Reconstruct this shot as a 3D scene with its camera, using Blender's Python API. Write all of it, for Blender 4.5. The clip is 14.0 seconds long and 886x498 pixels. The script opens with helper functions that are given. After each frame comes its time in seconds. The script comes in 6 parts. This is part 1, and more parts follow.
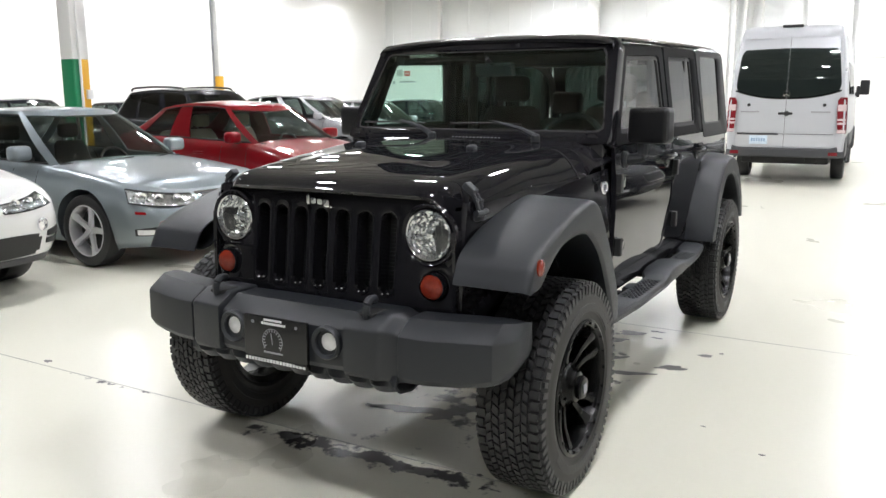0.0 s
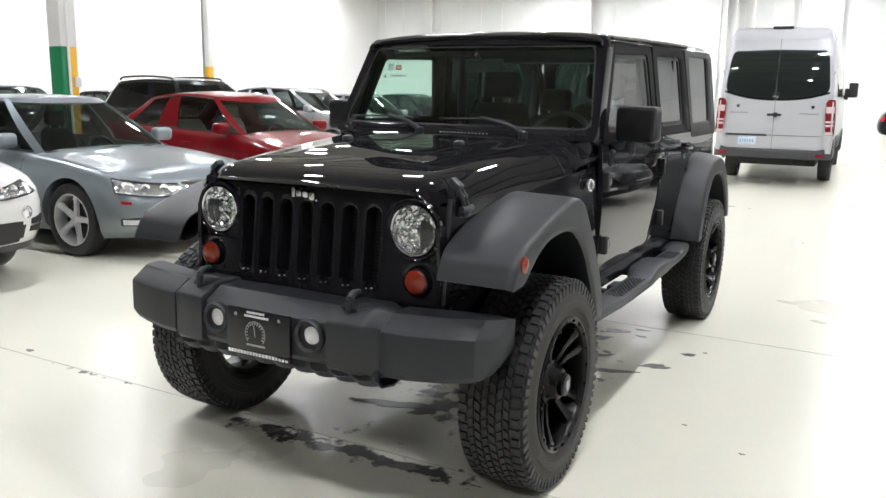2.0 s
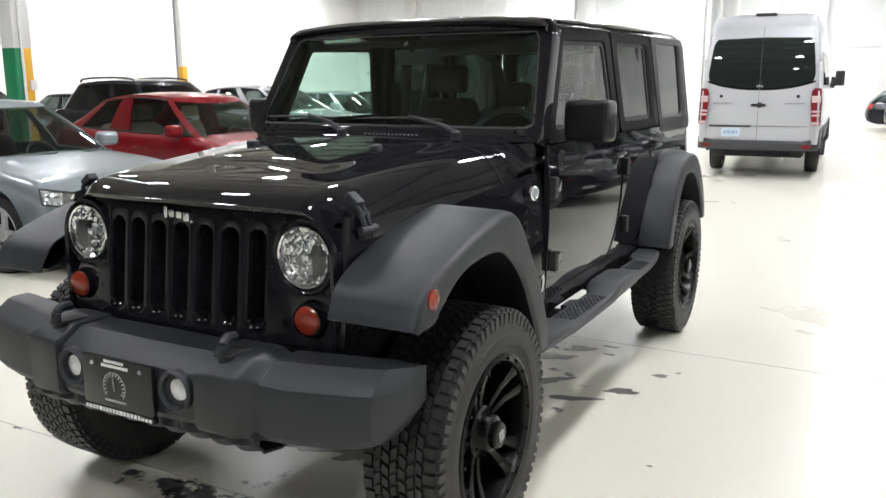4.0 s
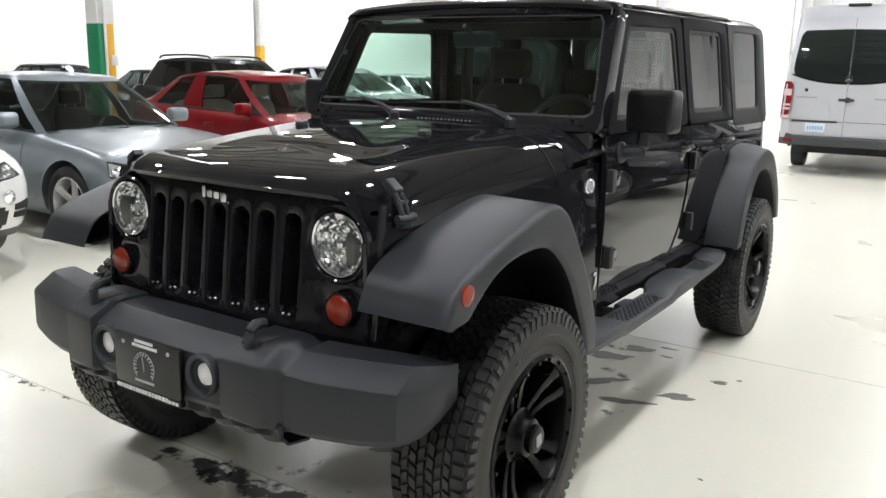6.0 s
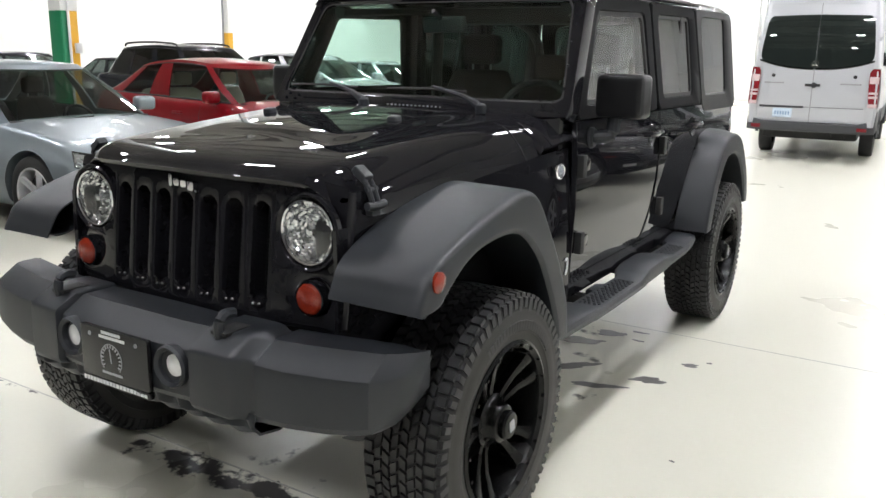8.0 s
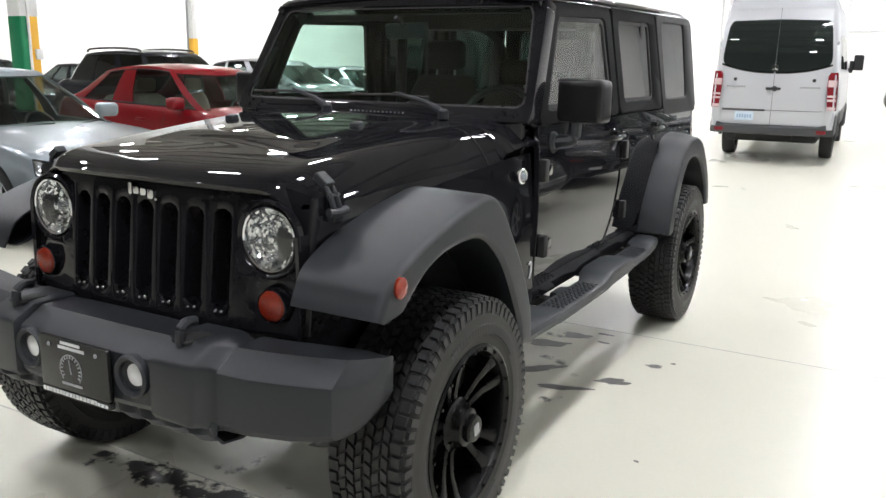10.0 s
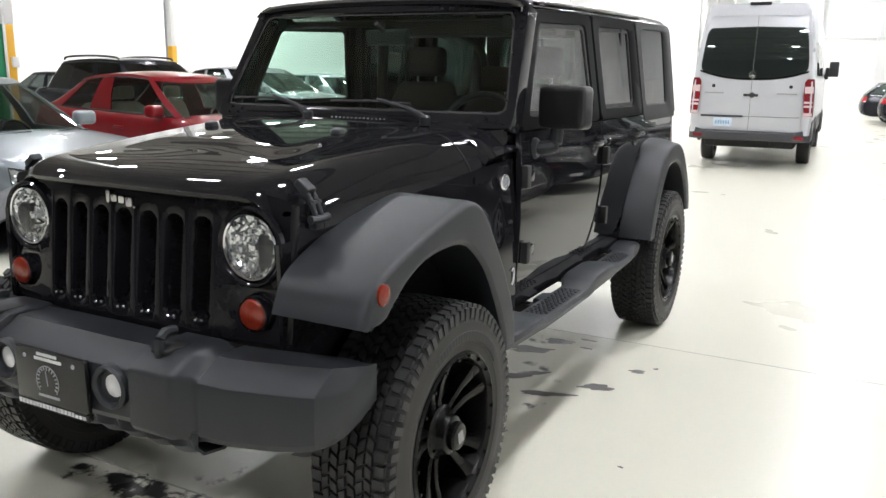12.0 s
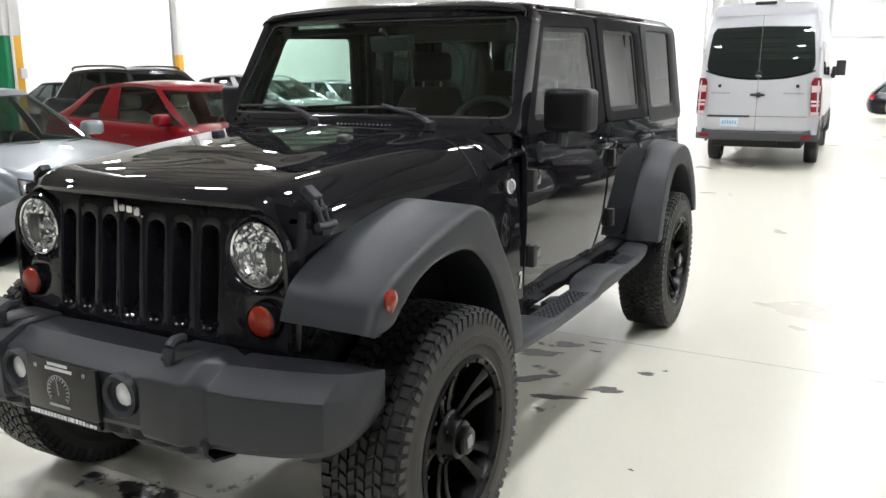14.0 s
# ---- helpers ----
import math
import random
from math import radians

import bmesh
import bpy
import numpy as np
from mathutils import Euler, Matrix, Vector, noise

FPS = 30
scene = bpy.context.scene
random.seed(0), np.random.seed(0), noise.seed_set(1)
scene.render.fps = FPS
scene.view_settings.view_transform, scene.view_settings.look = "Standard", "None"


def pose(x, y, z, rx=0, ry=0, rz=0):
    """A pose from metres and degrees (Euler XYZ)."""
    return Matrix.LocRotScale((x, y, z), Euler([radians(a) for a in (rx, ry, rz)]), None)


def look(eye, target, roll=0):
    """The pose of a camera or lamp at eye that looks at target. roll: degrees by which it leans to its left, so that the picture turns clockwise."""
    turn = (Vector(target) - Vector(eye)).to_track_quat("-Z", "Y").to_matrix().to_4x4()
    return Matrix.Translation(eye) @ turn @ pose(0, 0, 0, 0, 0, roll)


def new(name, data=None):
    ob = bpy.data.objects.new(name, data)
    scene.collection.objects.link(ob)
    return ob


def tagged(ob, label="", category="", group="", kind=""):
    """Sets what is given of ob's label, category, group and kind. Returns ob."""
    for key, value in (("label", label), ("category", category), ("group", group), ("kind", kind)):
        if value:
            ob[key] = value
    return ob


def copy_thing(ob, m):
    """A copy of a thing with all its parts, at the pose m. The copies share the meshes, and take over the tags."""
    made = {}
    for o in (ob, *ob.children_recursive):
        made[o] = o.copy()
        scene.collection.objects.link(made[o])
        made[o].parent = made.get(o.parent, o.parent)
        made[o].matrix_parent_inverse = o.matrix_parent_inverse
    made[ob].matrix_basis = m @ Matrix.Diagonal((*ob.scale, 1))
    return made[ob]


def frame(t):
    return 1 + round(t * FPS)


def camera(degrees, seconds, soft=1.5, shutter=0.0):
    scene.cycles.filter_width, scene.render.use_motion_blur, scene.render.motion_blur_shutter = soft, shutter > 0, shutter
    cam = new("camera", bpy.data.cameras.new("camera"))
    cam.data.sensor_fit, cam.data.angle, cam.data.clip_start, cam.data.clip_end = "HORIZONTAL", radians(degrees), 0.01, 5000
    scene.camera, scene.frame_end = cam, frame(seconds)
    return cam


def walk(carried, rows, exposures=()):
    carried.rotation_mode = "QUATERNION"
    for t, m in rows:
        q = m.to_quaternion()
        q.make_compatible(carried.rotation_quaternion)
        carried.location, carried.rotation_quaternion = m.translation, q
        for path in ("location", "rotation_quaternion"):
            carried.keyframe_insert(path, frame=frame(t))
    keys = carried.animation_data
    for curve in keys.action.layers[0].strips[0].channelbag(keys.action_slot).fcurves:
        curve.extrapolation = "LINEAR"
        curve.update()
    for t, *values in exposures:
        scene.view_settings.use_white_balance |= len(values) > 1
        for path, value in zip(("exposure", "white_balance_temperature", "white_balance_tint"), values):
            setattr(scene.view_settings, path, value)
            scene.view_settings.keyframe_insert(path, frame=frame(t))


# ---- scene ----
cam = camera(57.4, 14.0)
PATH = [
    (0, (1.998, -4.408, 1.584), (1.022, -2.703, 1.214), -0.1),
    (0.5, (1.994, -4.406, 1.586), (1.018, -2.701, 1.214), -0.2),
    (1, (1.995, -4.399, 1.586), (1.023, -2.692, 1.212), -0.2),
    (1.5, (2.009, -4.385, 1.583), (1.041, -2.676, 1.203), 0.1),
    (2, (2.01, -4.398, 1.585), (1.059, -2.681, 1.203), 1.0),
    (2.5, (2.008, -4.325, 1.582), (1.105, -2.582, 1.202), 0.6),
    (2.7, (2.014, -4.238, 1.584), (1.122, -2.489, 1.206), 0.7),
    (4.8, (1.992, -3.617, 1.578), (0.994, -1.932, 1.173), -0.4),
    (5, (2.012, -3.597, 1.574), (0.988, -1.927, 1.168), -0.1),
    (5.5, (2.023, -3.615, 1.579), (0.954, -1.977, 1.16), 0.9),
    (6, (2.011, -3.627, 1.579), (0.936, -1.996, 1.151), 1.4),
    (6.5, (2.002, -3.619, 1.575), (0.946, -1.978, 1.137), 1.9),
    (7, (1.999, -3.612, 1.57), (0.956, -1.967, 1.118), 1.9),
    (9.5, (2.036, -3.619, 1.58), (1.069, -1.927, 1.128), 0.6),
    (10, (2.037, -3.613, 1.579), (1.084, -1.912, 1.135), 1.0),
    (10.5, (2.033, -3.605, 1.578), (1.091, -1.897, 1.14), 0.9),
    (11, (2.027, -3.606, 1.577), (1.102, -1.886, 1.145), 0.6),
    (11.5, (2.025, -3.607, 1.579), (1.113, -1.88, 1.15), 0.8),
    (12, (2.027, -3.603, 1.574), (1.112, -1.877, 1.148), 0.9),
    (12.5, (2.034, -3.604, 1.575), (1.112, -1.881, 1.15), 0.9),
    (13, (2.04, -3.607, 1.575), (1.113, -1.886, 1.153), 0.6),
    (13.5, (2.036, -3.608, 1.577), (1.105, -1.888, 1.159), 0.2),
    (14, (2.033, -3.605, 1.577), (1.099, -1.886, 1.161), -0.0),
]
walk(cam, [(t, look(eye, target, roll)) for t, eye, target, roll in PATH])

# ---- world, lamps and exposure ----
LAMP_POWER = 196.0
scene.view_settings.exposure = 0.0
world = bpy.data.worlds.new("world")
scene.world = world
world.use_nodes = True
world.node_tree.nodes["Background"].inputs[0].default_value = (0.8, 0.85, 0.9, 1)
world.node_tree.nodes["Background"].inputs[1].default_value = 0.02


# ---- materials ----
def surface(name, rgb, rough=0.5, metal=0.0, var=0.1, scale=3.0, fine=60.0, bump=0.0, coat=0.0, rough_var=0.015, spec=0.5):
    """A procedural surface: colour and gloss vary at a large and at a fine scale."""
    m = bpy.data.materials.new(name)
    m.use_nodes = True
    nt = m.node_tree
    b = nt.nodes["Principled BSDF"]
    b.inputs["Roughness"].default_value = rough
    b.inputs["Metallic"].default_value = metal
    b.inputs["Coat Weight"].default_value = coat
    b.inputs["Coat Roughness"].default_value = 0.03
    b.inputs["Specular IOR Level"].default_value = spec
    co = nt.nodes.new("ShaderNodeTexCoord")
    n1, n2 = nt.nodes.new("ShaderNodeTexNoise"), nt.nodes.new("ShaderNodeTexNoise")
    n1.inputs["Scale"].default_value, n2.inputs["Scale"].default_value = scale, fine
    n1.inputs["Detail"].default_value, n2.inputs["Detail"].default_value = 4, 3
    for n in (n1, n2):
        nt.links.new(co.outputs["Object"], n.inputs["Vector"])
    mix = nt.nodes.new("ShaderNodeMath")
    mix.operation = "MULTIPLY_ADD"
    mix.inputs[1].default_value = 0.35
    nt.links.new(n2.outputs["Fac"], mix.inputs[0])
    sc = nt.nodes.new("ShaderNodeMath")
    sc.operation = "MULTIPLY"
    sc.inputs[1].default_value = 0.65
    nt.links.new(n1.outputs["Fac"], sc.inputs[0])
    nt.links.new(sc.outputs[0], mix.inputs[2])
    ramp = nt.nodes.new("ShaderNodeMapRange")
    ramp.inputs["From Min"].default_value, ramp.inputs["From Max"].default_value = 0.2, 0.8
    ramp.inputs["To Min"].default_value, ramp.inputs["To Max"].default_value = 1 - var, 1 + var
    nt.links.new(mix.outputs[0], ramp.inputs["Value"])
    mul = nt.nodes.new("ShaderNodeVectorMath")
    mul.operation = "SCALE"
    mul.inputs[0].default_value = rgb
    nt.links.new(ramp.outputs[0], mul.inputs["Scale"])
    nt.links.new(mul.outputs[0], b.inputs["Base Color"])
    if rough_var:
        rr = nt.nodes.new("ShaderNodeMapRange")
        rr.inputs["From Min"].default_value, rr.inputs["From Max"].default_value = 0.15, 0.85
        rr.inputs["To Min"].default_value, rr.inputs["To Max"].default_value = max(0.0, rough - rough_var), min(1.0, rough + rough_var)
        nt.links.new(n1.outputs["Fac"], rr.inputs["Value"])
        nt.links.new(rr.outputs[0], b.inputs["Roughness"])
    if bump:
        bp = nt.nodes.new("ShaderNodeBump")
        bp.inputs["Strength"].default_value = bump
        bp.inputs["Distance"].default_value = 0.002
        nt.links.new(n2.outputs["Fac"], bp.inputs["Height"])
        nt.links.new(bp.outputs[0], b.inputs["Normal"])
    return m


def glow(name, rgb, power):
    m = bpy.data.materials.new(name)
    m.use_nodes = True
    b = m.node_tree.nodes["Principled BSDF"]
    b.inputs["Base Color"].default_value = (*rgb, 1)
    b.inputs["Emission Color"].default_value = (*rgb, 1)
    b.inputs["Emission Strength"].default_value = power
    return m


def glass(name, rgb, rough=0.0):
    """Thin pane: a tinted clear layer under a glossy one."""
    m = bpy.data.materials.new(name)
    m.use_nodes = True
    nt = m.node_tree
    nt.nodes.remove(nt.nodes["Principled BSDF"])
    clear, shine, mix, lay, power, lift = (nt.nodes.new(n) for n in ("ShaderNodeBsdfTransparent", "ShaderNodeBsdfGlossy", "ShaderNodeMixShader", "ShaderNodeLayerWeight", "ShaderNodeMath", "ShaderNodeMath"))
    clear.inputs[0].default_value = (*rgb, 1)
    shine.inputs["Roughness"].default_value = rough
    lay.inputs[0].default_value = 0.5
    power.operation, lift.operation = "POWER", "MULTIPLY_ADD"
    power.inputs[1].default_value = 5.0
    lift.inputs[1].default_value, lift.inputs[2].default_value = 0.93, 0.07
    nt.links.new(lay.outputs["Facing"], power.inputs[0])
    nt.links.new(power.outputs[0], lift.inputs[0])
    nt.links.new(lift.outputs[0], mix.inputs[0])
    nt.links.new(clear.outputs[0], mix.inputs[1])
    nt.links.new(shine.outputs[0], mix.inputs[2])
    nt.links.new(mix.outputs[0], nt.nodes["Material Output"].inputs[0])
    return m


def floor_material():
    """Pale sealed concrete: cloudy tone, fine grit, flaked dark patches along the joint, drip spots."""
    m = surface("sealed_floor", (0.72, 0.705, 0.605), rough=0.29, var=0.035, scale=0.7, fine=40, bump=0.02, rough_var=0.04, spec=0.32)
    nt = m.node_tree
    b = nt.nodes["Principled BSDF"]
    base = b.inputs["Base Color"].links[0].from_socket
    co = [n for n in nt.nodes if n.type == "TEX_COORD"][0]
    sep = nt.nodes.new("ShaderNodeSeparateXYZ")
    nt.links.new(co.outputs["Object"], sep.inputs[0])

    def math(op, a, c=None, clamp=False):
        n = nt.nodes.new("ShaderNodeMath")
        n.operation, n.use_clamp = op, clamp
        for i, v in enumerate((a, c)):
            if v is None:
                continue
            if isinstance(v, (int, float)):
                n.inputs[i].default_value = v
            else:
                nt.links.new(v, n.inputs[i])
        return n.outputs[0]

    def fall(value, centre, width):
        """1 at the centre, 0 past the width."""
        return math("SUBTRACT", 1.0, math("DIVIDE", math("ABSOLUTE", math("SUBTRACT", value, centre)), width), True)

    def flake(scale, low, high, detail=5):
        n = nt.nodes.new("ShaderNodeTexNoise")
        n.inputs["Scale"].default_value, n.inputs["Detail"].default_value, n.inputs["Roughness"].default_value = scale, detail, 0.62
        nt.links.new(co.outputs["Object"], n.inputs["Vector"])
        r = nt.nodes.new("ShaderNodeMapRange")
        r.inputs["From Min"].default_value, r.inputs["From Max"].default_value = low, high
        nt.links.new(n.outputs["Fac"], r.inputs["Value"])
        return r.outputs[0], n.outputs["Fac"]

    x, y = sep.outputs[0], sep.outputs[1]
    _, n1 = flake(8.5, 0, 1, 6)
    along = math("MULTIPLY", fall(y, -1.635, 0.15), math("MULTIPLY", fall(x, -0.02, 0.95), 2.0, True))
    patch = math("MULTIPLY", math("GREATER_THAN", along, 0.001), math("MULTIPLY", math("SUBTRACT", math("ADD", n1, math("MULTIPLY", along, 0.42)), 0.77), 14.0, True))
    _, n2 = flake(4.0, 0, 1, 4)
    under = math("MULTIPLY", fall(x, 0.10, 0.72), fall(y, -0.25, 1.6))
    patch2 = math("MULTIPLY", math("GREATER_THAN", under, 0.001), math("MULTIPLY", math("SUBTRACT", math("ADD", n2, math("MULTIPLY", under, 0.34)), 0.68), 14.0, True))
    _, n3 = flake(9.0, 0, 1, 5)
    line = math("MULTIPLY", fall(y, -1.575, 0.05), fall(x, -1.9, 1.6))
    patch3 = math("MULTIPLY", math("GREATER_THAN", line, 0.001), math("MULTIPLY", math("SUBTRACT", math("ADD", n3, math("MULTIPLY", line, 0.16)), 0.66), 14.0, True))
    patch = math("ADD", patch, patch3, True)
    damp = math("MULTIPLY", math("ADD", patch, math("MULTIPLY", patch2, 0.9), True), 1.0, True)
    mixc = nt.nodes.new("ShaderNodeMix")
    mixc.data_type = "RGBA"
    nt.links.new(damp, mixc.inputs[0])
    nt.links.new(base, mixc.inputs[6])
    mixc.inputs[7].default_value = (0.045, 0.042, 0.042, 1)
    nt.links.new(mixc.outputs[2], b.inputs["Base Color"])
    return m


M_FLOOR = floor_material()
M_JOINT = surface("floor_joint", (0.46, 0.45, 0.41), 0.7, var=0.3, scale=6)
M_STAIN = surface("oil_stain", (0.13, 0.125, 0.118), 0.3, var=0.25, scale=9)
M_WALL = surface("white_wall_paint", (0.82, 0.82, 0.81), 0.55, var=0.03, scale=0.4, fine=25, bump=0.05)
M_GREYWALL = surface("unseen_wall_dark_grey", (0.14, 0.14, 0.14), 0.55, var=0.06, scale=0.5, fine=25)
M_WALL2 = surface("white_metal_siding", (0.74, 0.755, 0.76), 0.5, var=0.05, scale=0.6, fine=20, bump=0.05)
M_DECK = surface("ceiling_deck", (0.30, 0.285, 0.262), 0.6, var=0.12, scale=1.0)
M_GREEN = surface("green_paint", (0.01, 0.21, 0.09), 0.4, var=0.08)
M_YELLOW = surface("yellow_paint", (0.78, 0.42, 0.03), 0.4, var=0.08)
M_COLUMN = surface("white_column_paint", (0.78, 0.78, 0.77), 0.45, var=0.05)
M_PIPE = surface("grey_conduit", (0.33, 0.34, 0.36), 0.4, metal=0.5)
M_LAMP = glow("lamp_diffuser", (0.945, 0.955, 1.0), LAMP_POWER)
M_HOUSING = surface("lamp_housing", (0.7, 0.7, 0.7), 0.4)

M_BLACK = surface("gloss_black_paint", (0.0108, 0.0106, 0.0128), 0.016, var=0.2, rough_var=0.010, spec=0.36)
M_FRAME = surface("satin_black_window_frame", (0.013, 0.013, 0.014), 0.5, var=0.2, fine=250, bump=0.05, spec=0.03)
M_ROOF = surface("black_hardtop_roof", (0.012, 0.012, 0.013), 0.20, var=0.2, fine=300, bump=0.06, spec=0.5)
M_TOP = surface("satin_black_hardtop", (0.015, 0.015, 0.016), 0.45, var=0.2, fine=300, bump=0.10, spec=0.15)
M_PLASTIC = surface("textured_black_plastic", (0.0176, 0.0200, 0.0243), 0.46, var=0.16, scale=4, fine=420, bump=0.25)
M_MIRROR = surface("mirror_housing_plastic", (0.013, 0.013, 0.014), 0.30, var=0.15, fine=300, bump=0.08)
M_DARK = surface("dark_underbody", (0.018, 0.018, 0.018), 0.75, var=0.3)
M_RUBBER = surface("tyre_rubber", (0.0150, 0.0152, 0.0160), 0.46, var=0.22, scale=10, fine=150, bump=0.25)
# Same rubber, darkened: the shade between tread blocks is put into the colour.
M_GROOVESHADE = surface("shade_darkened_groove_rubber", (0.0070, 0.0070, 0.0072), 0.7, var=0.2, fine=120)
M_MATTE = surface("satin_black_rim", (0.0040, 0.0040, 0.0040), 0.27, var=0.2, spec=0.22)
M_SIDEWALL = surface("dusty_tyre_sidewall", (0.025, 0.0235, 0.0215), 0.62, var=0.25, scale=14, fine=180, bump=0.2)
M_SEAL = surface("rubber_seal", (0.017, 0.017, 0.017), 0.6)
M_CHROME = surface("chrome", (0.78, 0.79, 0.81), 0.08, metal=1.0, var=0.03, rough_var=0.03)
M_ALLOY = surface("silver_alloy", (0.86, 0.86, 0.88), 0.34, metal=0.8, var=0.05)
M_AMBER = surface("amber_lens", (0.23, 0.019, 0.006), 0.18, var=0.4, scale=60, fine=160, bump=0.6, coat=0.4)
M_REDLENS = surface("red_lens", (0.34, 0.008, 0.012), 0.14, var=0.15, scale=30, coat=0.5)
M_WHITELENS = surface("clear_lamp_lens", (0.75, 0.75, 0.76), 0.12, var=0.15, scale=25, coat=0.8)
M_TRIM = surface("interior_trim", (0.016, 0.016, 0.019), 0.62, var=0.2, fine=200, bump=0.2)
M_SEAT = surface("dark_seat_cloth", (0.022, 0.021, 0.021), 0.85, var=0.25, fine=120)
M_CREAM = surface("cream_leather", (0.62, 0.54, 0.40), 0.5, var=0.1)
M_PLATE = surface("black_plate_plastic", (0.012, 0.012, 0.013), 0.22, var=0.15)
M_WHITEMARK = surface("white_print", (0.72, 0.72, 0.72), 0.4)
M_GREYMARK = surface("grey_print", (0.30, 0.30, 0.31), 0.4)
M_SILVER = surface("silver_blue_paint", (0.225, 0.26, 0.28), 0.34, metal=0.55, var=0.02, coat=0.6, fine=400)
M_RED = surface("red_paint", (0.165, 0.002, 0.006), 0.3, var=0.03, coat=0.55, spec=0.1)
M_WHITE = surface("white_car_paint", (0.80, 0.80, 0.78), 0.18, var=0.02, coat=1.0)
M_VAN = surface("van_silver_paint", (0.57, 0.58, 0.61), 0.30, metal=0.2, var=0.015, coat=0.6)
M_BEIGE = surface("grey_car_paint", (0.40, 0.40, 0.42), 0.26, metal=0.4, var=0.04, coat=0.6)
M_NIGHT = surface("dark_blue_paint", (0.008, 0.009, 0.014), 0.2, metal=0.1, var=0.1, coat=0.15, spec=0.25)
M_GREYPL = surface("grey_bumper_plastic", (0.045, 0.046, 0.05), 0.5, var=0.1, fine=200, bump=0.15)
M_REFLECT = surface("lamp_reflector", (0.88, 0.89, 0.92), 0.15, metal=1.0, var=0.05, rough_var=0.08, scale=40)
M_CLEAR = glass("clear_glass", (0.62, 0.86, 0.77))
M_CARGLASS = glass("car_windshield_glass", (0.56, 0.63, 0.60))
M_PALE = glass("pale_glass", (0.88, 0.95, 0.92))
M_TINT = glass("tinted_glass", (0.34, 0.39, 0.38))
M_DARKGLASS = glass("dark_privacy_glass", (0.17, 0.195, 0.185))
M_BLACKGLASS = glass("black_privacy_glass", (0.025, 0.026, 0.028))
M_SMOKE = glass("smoked_glass", (0.020, 0.027, 0.025))
M_LENS = glass("lamp_cover_glass", (0.96, 0.97, 0.97))


# ---- mesh helpers ----
def place(name, bm, material, parent=None, label="", sharp=32):
    """Links a bmesh as one smooth-shaded mesh object."""
    bmesh.ops.recalc_face_normals(bm, faces=bm.faces)
    me = bpy.data.meshes.new(name)
    bm.to_mesh(me)
    bm.free()
    me.materials.append(material)
    me.polygons.foreach_set("use_smooth", [True] * len(me.polygons))
    me.set_sharp_from_angle(angle=radians(sharp))
    ob = new(name, me)
    if parent is not None:
        ob.parent = parent
    if label:
        tagged(ob, label)
    return ob


def part(name, bm, material, parent, label="", sharp=32):
    return place(name, bm, material, parent, label, sharp)


def thing(name, label, category, m=None, group=""):
    ob = new(name)
    ob.empty_display_size = 0.2
    if m is not None:
        ob.matrix_basis = m
    return tagged(ob, label, category, group)


def box(x0, x1, y0, y1, z0, z1, bevel=0.0, seg=2, bm=None):
    out = bm or bmesh.new()
    piece = bmesh.new()
    bmesh.ops.create_cube(piece, size=1.0)
    for v in piece.verts:
        v.co = Vector(((x0 + x1) / 2 + v.co.x * (x1 - x0), (y0 + y1) / 2 + v.co.y * (y1 - y0), (z0 + z1) / 2 + v.co.z * (z1 - z0)))
    if bevel:
        bmesh.ops.bevel(piece, geom=piece.edges[:], offset=bevel, segments=seg, affect="EDGES", profile=0.6)
    return merge(out, piece)


def merge(bm, other, m=None):
    """Adds the second bmesh to the first, moved by m."""
    if m is not None:
        other.transform(m)
    me = bpy.data.meshes.new("tmp")
    other.to_mesh(me)
    other.free()
    bm.from_mesh(me)
    bpy.data.meshes.remove(me)
    return bm


def skin(rows, close_u=False, close_v=False, bm=None, caps=False):
    """Quads over a grid of points: rows of equal length. close_u joins a row's ends, close_v the last row to the first."""
    bm = bm or bmesh.new()
    g = [[bm.verts.new(p) for p in r] for r in rows]
    nr, nc = len(g), len(g[0])
    for i in range(nr if close_v else nr - 1):
        for j in range(nc if close_u else nc - 1):
            q = [g[i][j], g[i][(j + 1) % nc], g[(i + 1) % nr][(j + 1) % nc], g[(i + 1) % nr][j]]
            try:
                bm.faces.new(q)
            except ValueError:
                pass
    if caps:
        bm.faces.new(g[0])
        bm.faces.new(g[-1])
    return bm


def tidy(bm, dist=0.0004):
    bmesh.ops.remove_doubles(bm, verts=bm.verts, dist=dist)
    bmesh.ops.dissolve_degenerate(bm, edges=bm.edges, dist=dist / 2)
    return bm


def thick(bm, depth):
    """Gives an open sheet a thickness, along minus its normals."""
    bmesh.ops.recalc_face_normals(bm, faces=bm.faces)
    return backed(bm, depth)


def backed(bm, depth):
    """A second skin behind a sheet, joined to it along the open edges."""
    bm.normal_update()
    faces, rim = bm.faces[:], [e for e in bm.edges if len(e.link_faces) == 1]
    twin = {v: bm.verts.new(v.co - v.normal * depth) for v in bm.verts[:]}
    for f in faces:
        bm.faces.new([twin[v] for v in reversed(f.verts)])
    for e in rim:
        u, v = e.verts
        try:
            bm.faces.new([v, u, twin[u], twin[v]])
        except ValueError:
            pass
    return bm


def lathe(profile, n=48, axis="x", bm=None):
    """Turns (radius, along) pairs round an axis through the origin."""
    rows = []
    for r, a in profile:
        ring = []
        for k in range(n):
            c, s = r * math.cos(2 * math.pi * k / n), r * math.sin(2 * math.pi * k / n)
            ring.append({"x": (a, c, s), "y": (c, a, s), "z": (c, s, a)}[axis])
        rows.append(ring)
    return tidy(skin(rows, close_u=True, bm=bm))


